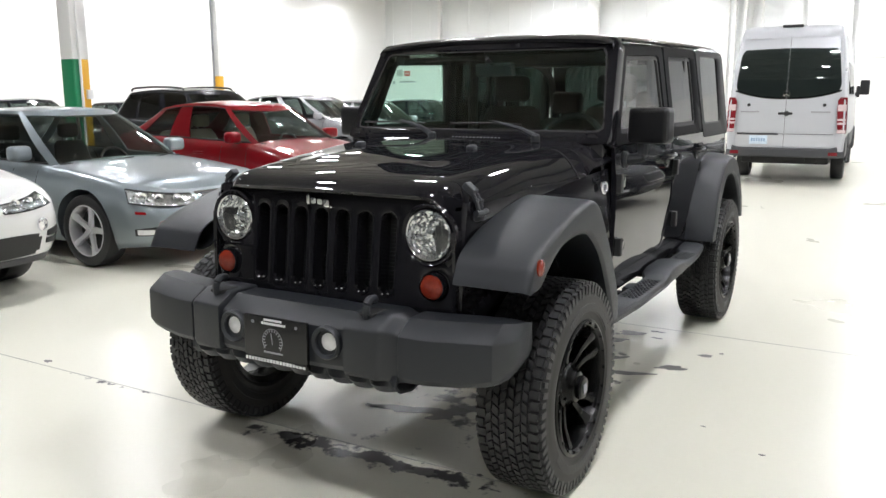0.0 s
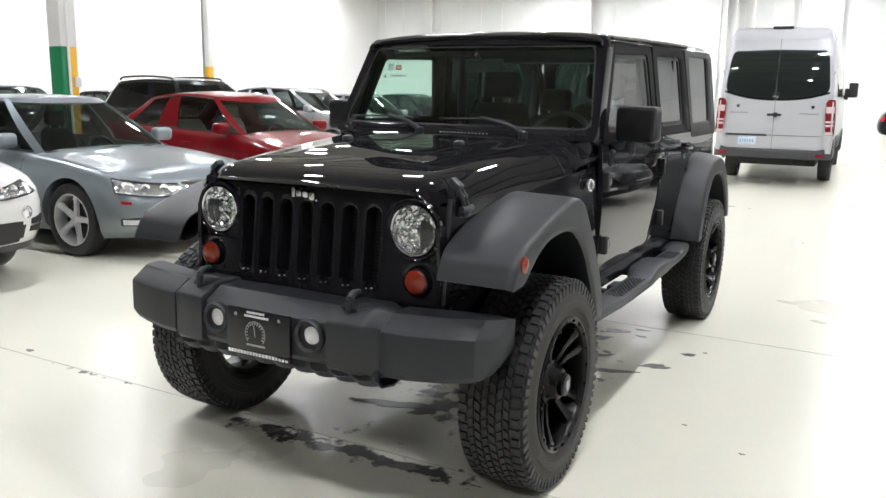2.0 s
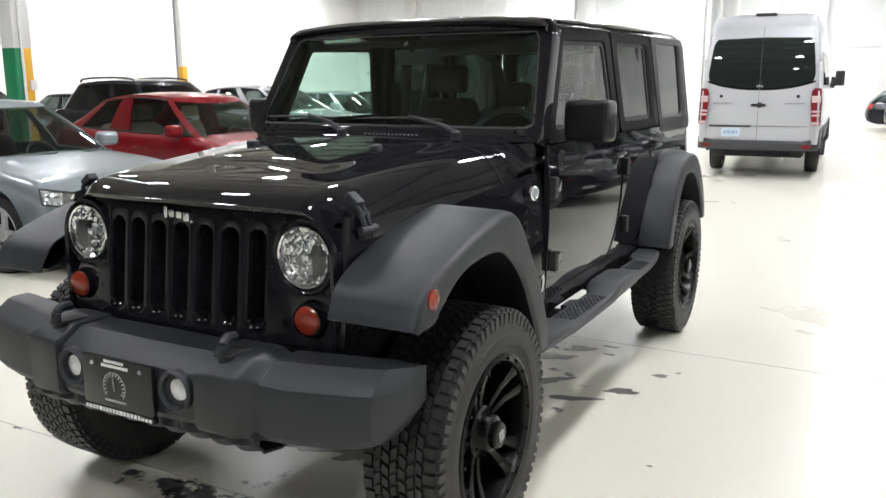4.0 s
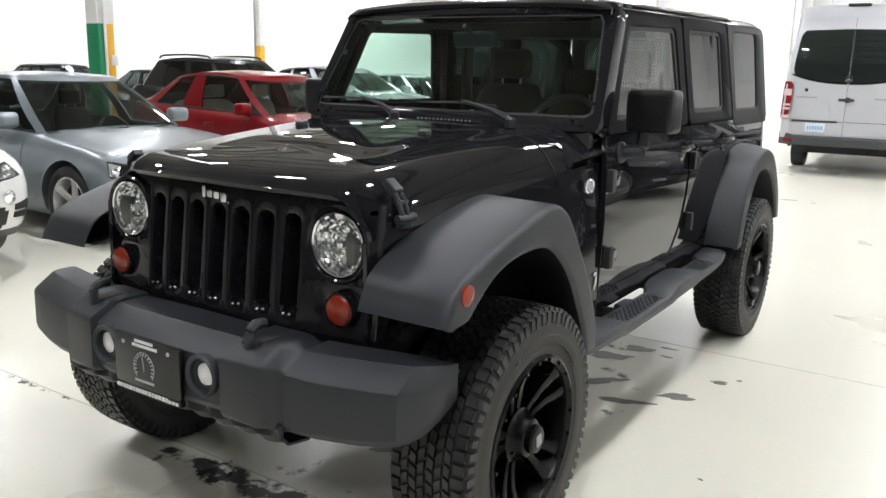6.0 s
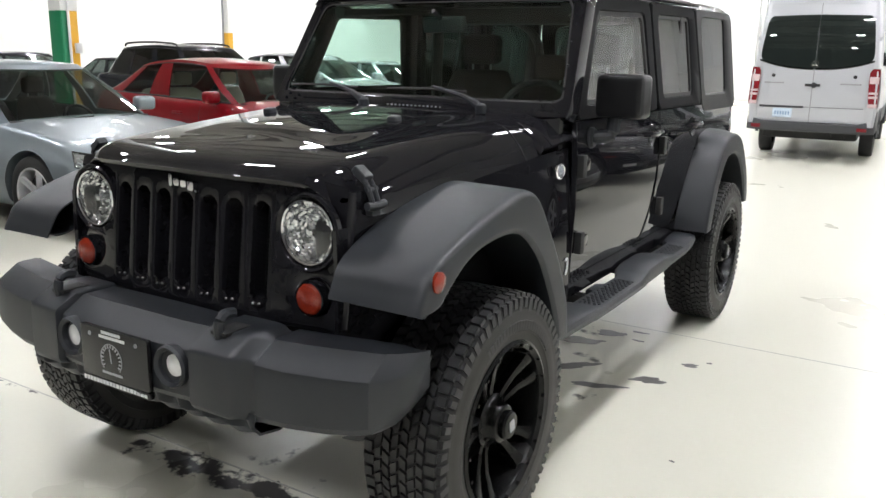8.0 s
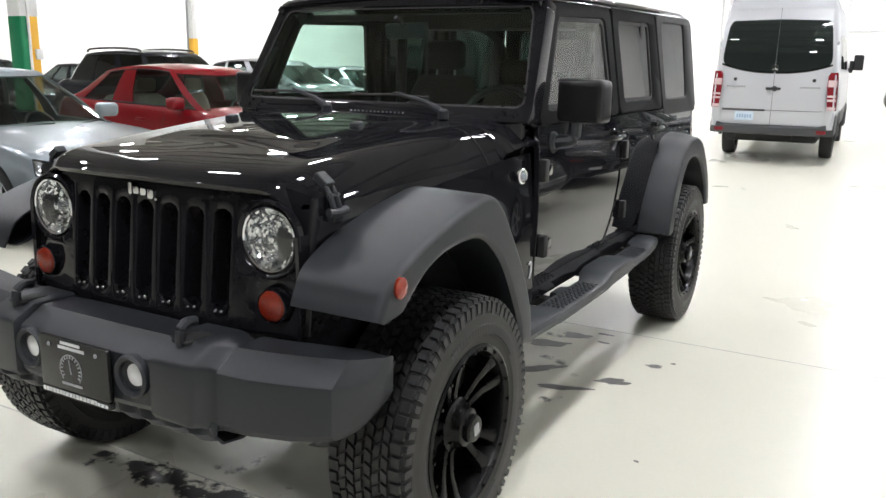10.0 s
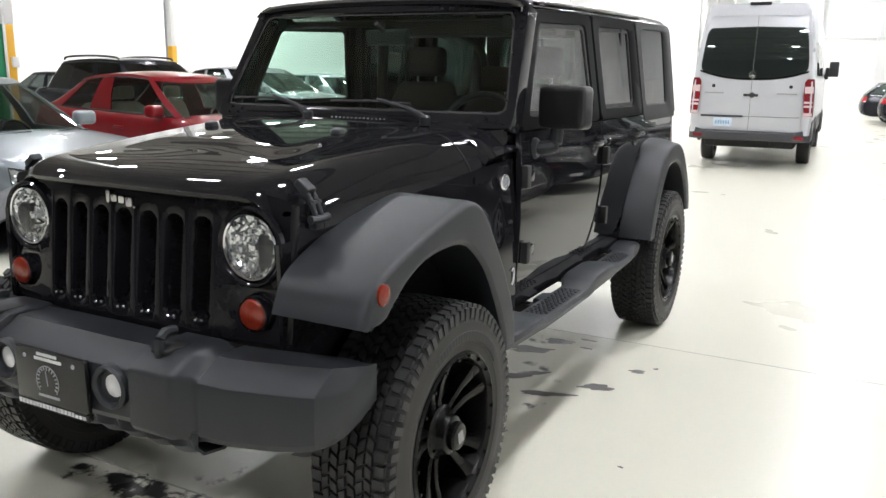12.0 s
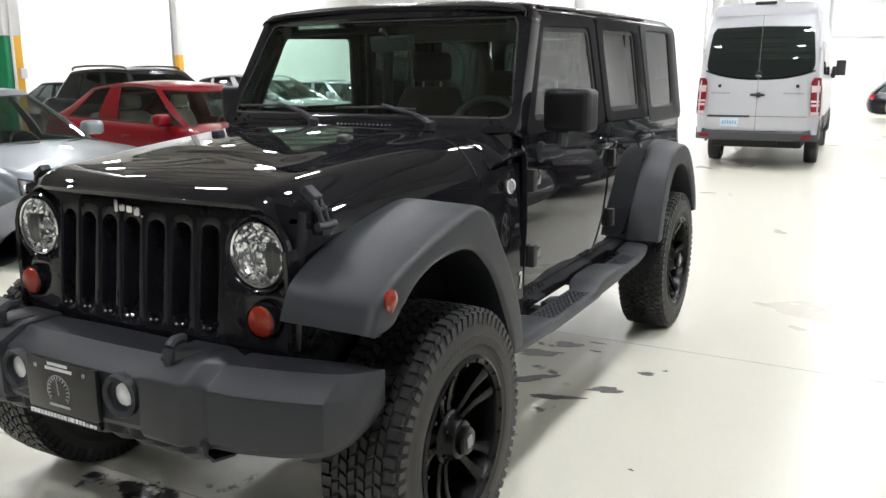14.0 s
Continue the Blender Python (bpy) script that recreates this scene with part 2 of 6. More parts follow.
def prism(outline, axis, a, b, bevel=0.0, bm=None):
    """A flat outline drawn out along an axis from a to b; the outline's pairs are the other two axes in order."""
    def at(p, d):
        return {"x": (d, p[0], p[1]), "y": (p[0], d, p[1]), "z": (p[0], p[1], d)}[axis]
    piece = bmesh.new()
    r0, r1 = [piece.verts.new(at(p, a)) for p in outline], [piece.verts.new(at(p, b)) for p in outline]
    n = len(outline)
    for i in range(n):
        piece.faces.new([r0[i], r0[(i + 1) % n], r1[(i + 1) % n], r1[i]])
    piece.faces.new(r0)
    piece.faces.new(r1[::-1])
    bmesh.ops.recalc_face_normals(piece, faces=piece.faces)
    if bevel:
        bmesh.ops.bevel(piece, geom=piece.edges[:], offset=bevel, segments=2, affect="EDGES", profile=0.6)
    return merge(bm or bmesh.new(), piece)


def tube(points, r, n=10, bm=None, caps=True):
    """A round bar along points."""
    pts = [Vector(p) for p in points]
    rows = []
    for i, p in enumerate(pts):
        d = (pts[min(i + 1, len(pts) - 1)] - pts[max(i - 1, 0)]).normalized()
        side = d.cross(Vector((0, 0, 1)) if abs(d.z) < 0.9 else Vector((0, 1, 0))).normalized()
        up = side.cross(d)
        rr = r[i] if isinstance(r, (list, tuple)) else r
        rows.append([p + rr * (math.cos(2 * math.pi * k / n) * side + math.sin(2 * math.pi * k / n) * up) for k in range(n)])
    return skin(rows, close_u=True, bm=bm, caps=caps)


def arc(points, steps=4):
    """Rounds a run of points: a smooth curve through them."""
    pts = [Vector(p) for p in points]
    out = []
    for i in range(len(pts) - 1):
        p0, p1, p2, p3 = pts[max(i - 1, 0)], pts[i], pts[i + 1], pts[min(i + 2, len(pts) - 1)]
        for k in range(steps):
            t = k / steps
            out.append(0.5 * (2 * p1 + (p2 - p0) * t + (2 * p0 - 5 * p1 + 4 * p2 - p3) * t * t + (3 * p1 - p0 - 3 * p2 + p3) * t ** 3))
    out.append(pts[-1])
    return out


def mixv(a, b, t):
    return a + (b - a) * t


def ease(t):
    """Smooth step from 0 to 1."""
    t = min(1.0, max(0.0, t))
    return t * t * (3 - 2 * t)


def curve1(table, x):
    """Piecewise linear look-up in (x, value) pairs."""
    if x <= table[0][0]:
        return table[0][1]
    for (x0, v0), (x1, v1) in zip(table, table[1:]):
        if x <= x1:
            return v0 + (v1 - v0) * (x - x0) / (x1 - x0)
    return table[-1][1]


def rounded(w0, w1, h0, h1, r, n=5):
    """A rounded rectangle outline from (w0, h0) to (w1, h1)."""
    out = []
    for cx, cy, a0 in ((w1 - r, h1 - r, 0), (w0 + r, h1 - r, 90), (w0 + r, h0 + r, 180), (w1 - r, h0 + r, 270)):
        for k in range(n + 1):
            a = radians(a0 + 90 * k / n)
            out.append((cx + r * math.cos(a), cy + r * math.sin(a)))
    return out


def ring_of(outline, n):
    """The outline's points spread evenly, n of them."""
    pts = [Vector((*p, 0)) for p in outline]
    lens = [(pts[(i + 1) % len(pts)] - p).length for i, p in enumerate(pts)]
    total, out, i, run = sum(lens), [], 0, 0.0
    for k in range(n):
        d = total * k / n
        while run + lens[i] < d:
            run += lens[i]
            i += 1
        q = pts[i].lerp(pts[(i + 1) % len(pts)], (d - run) / max(lens[i], 1e-9))
        out.append((q.x, q.y))
    return out


# ---- the hall ----
X0, X1, Y0, Y1, TOP = -24.7, 10.4, -15.0, 35.5, 7.6


def build_hall():
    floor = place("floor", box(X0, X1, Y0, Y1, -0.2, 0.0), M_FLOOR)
    tagged(floor, "pale glossy sealed concrete floor with oil stains", "floor", kind="structure")
    for n, y in enumerate((-1.56, 1.045)):
        j = place("floor_joint", box(X0 + 0.1, X1 - 0.1, y - 0.0035, y + 0.0035, 0.0, 0.0012), M_JOINT)
        tagged(j, "thin grey saw-cut joint in the concrete floor", "joint", kind="structure")
    ceil = box(X0, X1, Y0, Y1, TOP, TOP + 0.25)
    for y in range(int(Y0) + 1, int(Y1), 2):
        box(X0, X1, y - 0.06, y + 0.06, TOP - 0.22, TOP, bm=ceil)
    tagged(place("ceiling", ceil, M_DECK), "grey metal deck ceiling with joists", "ceiling", kind="structure")
    walls = {"wall_west": (X0 - 0.3, X0, Y0 - 0.3, Y1 + 0.3), "wall_east": (X1, X1 + 0.3, Y0 - 0.3, Y1 + 0.3),
             "wall_south": (X0, X1, Y0 - 0.3, Y0)}
    for name, (a, b, c, d) in walls.items():
        # The south wall is unseen; its dark tone keeps reflections in the grille dark.
        dark = name == "wall_south"
        tagged(place(name, box(a, b, c, d, 0, TOP), M_GREYWALL if dark else M_WALL), "unseen dark grey south wall for dark reflections" if dark else "plain bright white painted hall wall", "wall", kind="structure")
    low = place("wall_north_lower", box(X0, X1, Y1, Y1 + 0.4, 0, 3.22), M_WALL)
    tagged(low, "bright white painted lower wall below a ledge", "wall", kind="structure")
    up = box(X0, X1, Y1 + 0.12, Y1 + 0.4, 3.22, TOP)
    x = X0 + 0.5
    while x < X1:
        box(x, x + 0.05, Y1 + 0.09, Y1 + 0.12, 3.22, TOP, bm=up)
        x += 1.22
    tagged(place("wall_north_upper", up, M_WALL2), "white ribbed metal siding above the ledge", "wall", kind="structure")
    ledge = box(X0, X1, Y1 - 0.06, Y1 + 0.12, 3.22, 3.34, 0.01)
    tagged(place("trim", ledge, M_WALL2), "pale grey metal ledge along the wall", "trim", kind="structure")
    for x, w in ((-20.9, 0.16), (-12.1, 0.55), (-5.65, 0.07), (-5.4, 0.14), (-4.93, 0.12), (-4.2, 0.07), (-2.3, 0.06), (-0.65, 0.16), (1.6, 0.1)):
        c = place("wall_column", box(x - w / 2, x + w / 2, Y1 - 0.35, Y1 - 0.06, 0, TOP, 0.02), M_COLUMN)
        tagged(c, "white painted steel column at the wall", "column", kind="structure")


def column(x, y, green, w):
    """Painted hall column: coloured up to head height, white above, a conduit up its face."""
    h = 2.25
    c = thing("hall_column", "white steel column with green and yellow safety paint below" if green else "white steel column with yellow safety paint at its foot", "column", pose(x, y, 0))
    if green:
        part("green_panel", box(-w / 2, w / 2 - 0.02, -w / 2, w / 2 - 0.02, 0, h, 0.012), M_GREEN, c, "green painted lower half")
        part("green_flank", box(w / 2 - 0.018, w / 2 + 0.002, -w / 2 + 0.01, -0.065, 0, h, 0.004), M_GREEN, c)
        part("yellow_panel", box(w / 2 - 0.018, w / 2 + 0.004, -0.02, w / 2 - 0.02, 0, h, 0.004), M_YELLOW, c, "yellow painted lower half")
        part("conduit", tube([(w / 2 + 0.03, -0.042, 0.1), (w / 2 + 0.03, -0.042, TOP)], 0.024), M_COLUMN, c)
        part("switch_box", box(w / 2 + 0.004, w / 2 + 0.05, 0.05, 0.17, 1.55, 1.72, 0.008), M_HOUSING, c)
    else:
        part("yellow_panel", box(-w / 2, w / 2, -w / 2, w / 2, 0, h, 0.012), M_YELLOW, c, "yellow painted lower half")
        part("conduit", tube([(-w / 2, -w / 2 - 0.03, 0.1), (-w / 2, -w / 2 - 0.03, TOP)], 0.03), M_PIPE, c)
    part("shaft", box(-w / 2, w / 2, -w / 2, w / 2, h, TOP, 0.012), M_COLUMN, c)


def ceiling_lights():
    """Round bell-shaped high-bay lamps in rows along the hall, and four added to brighten the north wall."""
    z = TOP - 0.85
    first_row = {8.0: 0, 1.9: -2, -4.4: -1, -10.6: 0, -16.8: 1, -22.8: 2}
    # The last four are extra lamps, added to lift the north wall's brightness.
    spots = [(x, 0.5 + 5.0 * j) for x, j0 in first_row.items() for j in range(j0, 7)] + [(-13.6, 33.3), (-7.5, 33.3), (-1.3, 33.3), (5.0, 33.3)]
    lamp = thing("ceiling_light", "white bell-shaped high-bay lamp hanging from the ceiling", "lamp", pose(*spots[0], z), "ceiling lamps")
    bell = [(0.0, 0.34), (0.09, 0.33), (0.10, 0.20), (0.15, 0.15), (0.24, 0.05), (0.335, -0.10), (0.325, -0.10), (0.23, 0.04), (0.14, 0.13), (0.0, 0.14)]
    part("housing", lathe(bell, 24, "z"), M_HOUSING, lamp)
    part("diffuser", lathe([(0.0, -0.075), (0.31, -0.07), (0.31, -0.055), (0.0, -0.05)], 20, "z"), M_LAMP, lamp, "glowing white diffuser")
    part("hanger", tube([(0, 0, 0.33), (0, 0, 0.85)], 0.012, 6), M_PIPE, lamp)
    for x, y in spots[1:]:
        copy_thing(lamp, pose(x, y, z))


def wall_notices():
    """A red sign, a pale paper and a short rail on the far wall."""
    y = Y1 - 0.012
    n = thing("wall_notice", "red square notice on the white wall", "sign", pose(-23.17, y, 2.88))
    part("board", box(-0.19, 0.19, -0.01, 0.01, -0.14, 0.14, 0.003), surface("red_notice", (0.55, 0.06, 0.05), 0.5), n)
    marks = bmesh.new()
    for x, w in ((-0.12, 0.07), (-0.03, 0.06), (0.05, 0.08)):
        box(x, x + w, -0.013, -0.010, -0.04, 0.05, bm=marks)
    part("notice_bars", marks, M_WHITEMARK, n, "pale bars of print")
    n = thing("wall_paper_notice", "pale paper notice with grey print on the wall", "sign", pose(-23.68, y, 2.9))
    part("sheet", box(-0.21, 0.21, -0.008, 0.008, -0.18, 0.2, 0.002), surface("notice_paper", (0.55, 0.57, 0.54), 0.6), n)
    marks = bmesh.new()
    for k in range(5):
        box(-0.16, 0.10 + 0.03 * (k % 2), -0.011, -0.008, 0.13 - k * 0.06, 0.155 - k * 0.06, bm=marks)
    part("notice_bars", marks, M_GREYMARK, n, "grey bars of print")
    n = thing("wall_rail", "short grey rail screwed to the wall", "rail", pose(-23.15, y, 2.42))
    part("rail", box(-0.51, 0.51, -0.03, 0.01, -0.04, 0.04, 0.006), M_PIPE, n)
    n = thing("wall_switch", "small dark switch box on the wall", "switch", pose(-24.07, y, 2.38))
    part("cover", box(-0.06, 0.06, -0.04, 0.01, -0.09, 0.09, 0.008), M_PIPE, n)


build_hall()
wall_notices()
column(-11.1, 5.22, True, 0.33)
column(-17.75, 15.4, False, 0.20)
ceiling_lights()


# ---- wheels ----
def tyre_mesh(r, w, rim, chunky):
    """A tyre round the x axis: carcass, and for off-road tyres raised lugs and tread blocks."""
    h = w / 2
    if chunky:
        prof = [(rim - 0.012, -h * 0.72), (rim, -h * 0.86), (rim + 0.016, -h * 0.95), (rim + 0.022, -h * 0.93), (rim + 0.040, -h * 0.965), (rim + 0.044, -h * 0.99), (rim + 0.085, -h), (rim + 0.089, -h * 0.985), (r - 0.07, -h * 0.985), (r - 0.035, -h * 0.955), (r - 0.016, -h * 0.90), (r - 0.012, -h * 0.80),
                (r - 0.010, 0)]
    else:
        prof = [(rim - 0.008, -h * 0.8), (rim, -h * 0.9), (rim + 0.03, -h), (r - 0.035, -h * 0.97), (r - 0.012, -h * 0.88), (r - 0.003, -h * 0.72), (r, 0)]
    prof = prof + [(a, -b) for a, b in prof[-2::-1]]
    carcass = lathe(prof, 72)
    if not chunky:
        return carcass
    bm = bmesh.new()

    def block(a0, a1, x0, x1, low, top, skew=0.0, tilt=0.0):
        vs = []
        for rr, inset in ((low, 0.0), (top, 0.12)):
            for x, a in ((x0, a0), (x1, a0), (x1, a1), (x0, a1)):
                am = (a0 + a1) / 2
                xm = (x0 + x1) / 2
                aa = am + (a - am) * (1 - inset) + skew * (x - xm)
                xx = xm + (x - xm) * (1 - inset * 0.6)
                rad = rr - (tilt * abs(xx) / h if rr == top else 0)
                vs.append(bm.verts.new((xx, rad * math.cos(aa), rad * math.sin(aa))))
        for q in ((4, 5, 6, 7), (0, 1, 5, 4), (1, 2, 6, 5), (2, 3, 7, 6), (3, 0, 4, 7)):
            bm.faces.new([vs[i] for i in q])

    n = 68
    step = 2 * math.pi / n
    for k in range(n):
        a = k * step
        for s in (1, -1):
            ph = a + (0.5 * step if s < 0 else 0)
            x_in = h * (0.62 if k % 2 else 0.68)
            block(ph, ph + step * 0.80, *sorted((s * x_in, s * h * 0.90)), r - 0.03, r + 0.001, skew=s * 0.10, tilt=0.005)
            block(ph + step * 0.06, ph + step * (0.74 if k % 2 else 0.66), *sorted((s * h * 0.895, s * h * 0.985)), r - (0.062 if k % 2 else 0.05), r - 0.006, tilt=0.012)
            for x_a, x_b, off in ((0.03, 0.20, 0.0), (0.235, 0.41, 0.45), (0.445, 0.61, 0.2)):
                block(ph + off * step + step * 0.06, ph + off * step + step * 0.88, *sorted((s * h * x_a, s * h * x_b)), r - 0.03, r, skew=s * (-1.4 if off == 0.45 else 1.2))
    random.seed(8)
    for s in (1, -1):
        for start in (0.4, 3.6):
            a = start
            while a < start + 1.5:
                wd = random.uniform(0.03, 0.055)
                rows = [[(s * (h * 0.975 + dx), rad * math.cos(t), rad * math.sin(t)) for t in (a, a + wd)] for rad, dx in ((rim + 0.048, 0.002), (rim + 0.050, 0.0072), (rim + 0.080, 0.0072), (rim + 0.082, 0.002))]
                skin(rows, bm=bm)
                a += wd + 0.02
    return carcass, bm


def rim_twin(parent, s, rim, h):
    """Matte black wheel with five twin spokes, stepped lip and a bolted centre cap; faces s on the x axis."""
    lip = [(rim + 0.014, 0.115), (rim + 0.016, 0.132), (rim + 0.004, 0.137), (rim - 0.010, 0.125), (rim - 0.014, 0.110), (rim - 0.016, 0.06), (rim - 0.03, 0.0), (rim - 0.03, -0.10), (rim + 0.01, -0.12)]
    part("rim_barrel", lathe([(a, s * b) for a, b in lip], 64), M_MATTE, parent)
    bm = bmesh.new()
    for k in range(5):
        for d in (-1, 1):
            a = radians(72 * k + 20)
            rows = []
            for rad, off, wd, x in ((0.055, 0.017, 0.017, 0.072), (0.11, 0.022, 0.016, 0.074), (0.17, 0.032, 0.018, 0.086), (0.215, 0.044, 0.024, 0.104), (rim - 0.010, 0.055, 0.036, 0.120)):
                ring = []
                for t, dx in ((-1, -0.035), (-0.75, -0.004), (0, 0.0), (0.75, -0.004), (1, -0.035)):
                    lat = d * off + t * wd
                    ring.append((s * (x + dx), rad * math.cos(a) - lat * math.sin(a), rad * math.sin(a) + lat * math.cos(a)))
                rows.append(ring)
            skin(rows, close_u=True, bm=bm)
    part("spokes", bm, M_MATTE, parent)
    part("hub_disc", lathe([(0.0, s * 0.122), (0.052, s * 0.121), (0.062, s * 0.116), (0.070, s * 0.098), (0.078, s * 0.082), (0.090, s * 0.074), (0.092, s * 0.03), (0.088, -s * 0.05), (0.0, -s * 0.05)], 40), M_MATTE, parent)
    cap = part("centre_cap", lathe([(0.048, s * 0.11), (0.047, s * 0.136), (0.042, s * 0.143), (0.034, s * 0.145), (0.0, s * 0.145)], 40), M_MATTE, parent)
    part("emblem", prism(rounded(-0.016, 0.016, -0.019, 0.019, 0.005), "x", *sorted((s * 0.1452, s * 0.148)), 0.0), M_GREYMARK, cap, "pale grey square emblem")
    bolts = bmesh.new()
    for k in range(5):
        a = radians(72 * k + 56)
        merge(bolts, lathe([(0.010, s * 0.06), (0.010, s * 0.092), (0.006, s * 0.096), (0.0, s * 0.096)], 10), Matrix.Translation((0, 0.070 * math.cos(a), 0.062 * math.sin(a))))
    tagged(part("lug_nuts", bolts, M_MATTE, parent), kind="stuff")
    bits = bmesh.new()
    for k in range(20):
        a = radians(18 * k + 9)
        merge(bits, lathe([(0.0055, s * 0.12), (0.0055, s * 0.141), (0.0, s * 0.142)], 6), Matrix.Translation((0, (rim - 0.002) * math.cos(a), (rim - 0.002) * math.sin(a))))
    tagged(part("lip_bolts", bits, M_MATTE, parent), kind="stuff")
    part("brake_disc", lathe([(0.06, -s * 0.03), (0.165, -s * 0.03), (0.165, -s * 0.055), (0.06, -s * 0.055)], 40), M_DARK, parent)


# ---- the black off-road car ----
FRONT_Y, REAR_Y, TYRE_R, TYRE_W = -1.445, 1.545, 0.433, 0.272


def hood_half(y):
    return curve1([(-1.92, 0.585), (-1.80, 0.612), (-1.2, 0.668), (-0.70, 0.735)], y)


def hood_top(y):
    if y > -1.75:
        t = (y + 1.75) / 1.03
        return 1.279 + 0.115 * t - 0.030 * t * t
    return curve1([(-1.93, 1.222), (-1.90, 1.246), (-1.86, 1.260), (-1.80, 1.272), (-1.75, 1.279)], y)


def hood_seam(y):
    return curve1([(-1.92, 1.10), (-1.35, 1.165), (-0.70, 1.245)], y)


def side_x(z):
    """Half width of the cabin side at a height."""
    return curve1([(0.55, 0.745), (0.72, 0.762), (0.98, 0.772), (1.22, 0.768), (1.345, 0.757), (1.86, 0.700), (1.90, 0.69)], z)


def grille_y(x, z):
    """The bowed, slightly raked front face."""
    return -1.925 + 0.16 * x * x + (z - 0.84) * 0.12 + 0.9 * max(0.0, z - 1.19) ** 1.5


def side_sheet(zs, y_lo, y_hi, s, off=0.0, n=6, depth=0.02):
    """A panel of the cabin side between two edges that vary with height."""
    rows = []
    for z in zs:
        a, b = y_lo(z), y_hi(z)
        rows.append([(s * (side_x(z) + off), a + (b - a) * k / n, z) for k in range(n + 1)])
    bm = skin(rows)
    bmesh.ops.recalc_face_normals(bm, faces=bm.faces)
    if sum(f.normal.x for f in bm.faces) * s < 0:
        bmesh.ops.reverse_faces(bm, faces=bm.faces)
    return backed(bm, depth)


def window_ring(outer, inner, s, depth=0.03, off=0.0, n=64, step=0.0):
    """A side window's frame: outlines in (y, z), laid on the cabin side."""
    def ring(o):
        pts = ring_of(o, n)
        k = min(range(n), key=lambda i: (pts[i][0] - min(p[0] for p in o)) ** 2 + (pts[i][1] - min(p[1] for p in o)) ** 2)
        return pts[k:] + pts[:k]
    ro, ri = ring(outer), ring(inner)
    def on(p, dx):
        return (s * (side_x(p[1]) + off + dx), p[0], p[1])
    rows = [[on(p, -depth) for p in ro], [on(p, -0.006) for p in ro], [on((mixv(p[0], q[0], 0.06), mixv(p[1], q[1], 0.06)), 0.0) for p, q in zip(ro, ri)],
            [on((mixv(p[0], q[0], 0.9), mixv(p[1], q[1], 0.9)), step) for p, q in zip(ro, ri)], [on(q, step - 0.008) for q in ri], [on(q, -depth) for q in ri]]
    return skin(rows, close_u=True)


def window_pane(inner, s, inset, n=48):
    pts = ring_of(inner, n)
    cy, cz = sum(p[0] for p in pts) / n, sum(p[1] for p in pts) / n
    def on(p):
        return (s * (side_x(p[1]) - inset), p[0], p[1])
    rows = [[on(((p[0] - cy) * f + cy, (p[1] - cz) * f + cz)) for p in pts] for f in (1.02, 0.5)]
    bm = skin(rows, close_u=True)
    bm.verts.ensure_lookup_table()
    bm.faces.new([bm.verts[i] for i in range(n, 2 * n)])
    return bm


def flare(outer, opening, s, x_in, x_out, top_rise):
    """A fender flare: a broad rounded top sweeping in to the body, a face and a rolled opening edge."""
    po, pi = arc([(0, *p) for p in outer], 5), arc([(0, *p) for p in opening], 5)
    n = len(po)
    pi = [pi[round(i * (len(pi) - 1) / (n - 1))] for i in range(n)]
    rows = []
    for i, (o, q) in enumerate(zip(po, pi)):
        d = (po[min(i + 1, n - 1)] - po[max(i - 1, 0)]).normalized()
        nrm = Vector((0, -d.z, d.y))
        if nrm.dot(o - q) < 0:
            nrm = -nrm
        def at(x, base, lift):
            return (s * x, base.y + nrm.y * lift, base.z + nrm.z * lift)
        xi = x_in(o.y) if callable(x_in) else x_in
        rows.append([at(xi, o, top_rise), at(mixv(xi, x_out, 0.55), o, top_rise * 0.75), at(x_out - 0.032, o, 0.0065), at(x_out - 0.022, o, 0.005), at(x_out - 0.010, o, 0.002), at(x_out - 0.003, o, -0.003), at(x_out, o, -0.010), at(x_out + 0.0005, o, -0.018),
                     at(x_out + 0.002, o.lerp(q, 0.55), 0.0), at(x_out + 0.003, q, 0.020), at(x_out + 0.002, q, 0.012), at(x_out - 0.008, q, 0.0), at(x_out - 0.03, q, 0.004), at(xi, q, 0.03)])
    return skin(rows)


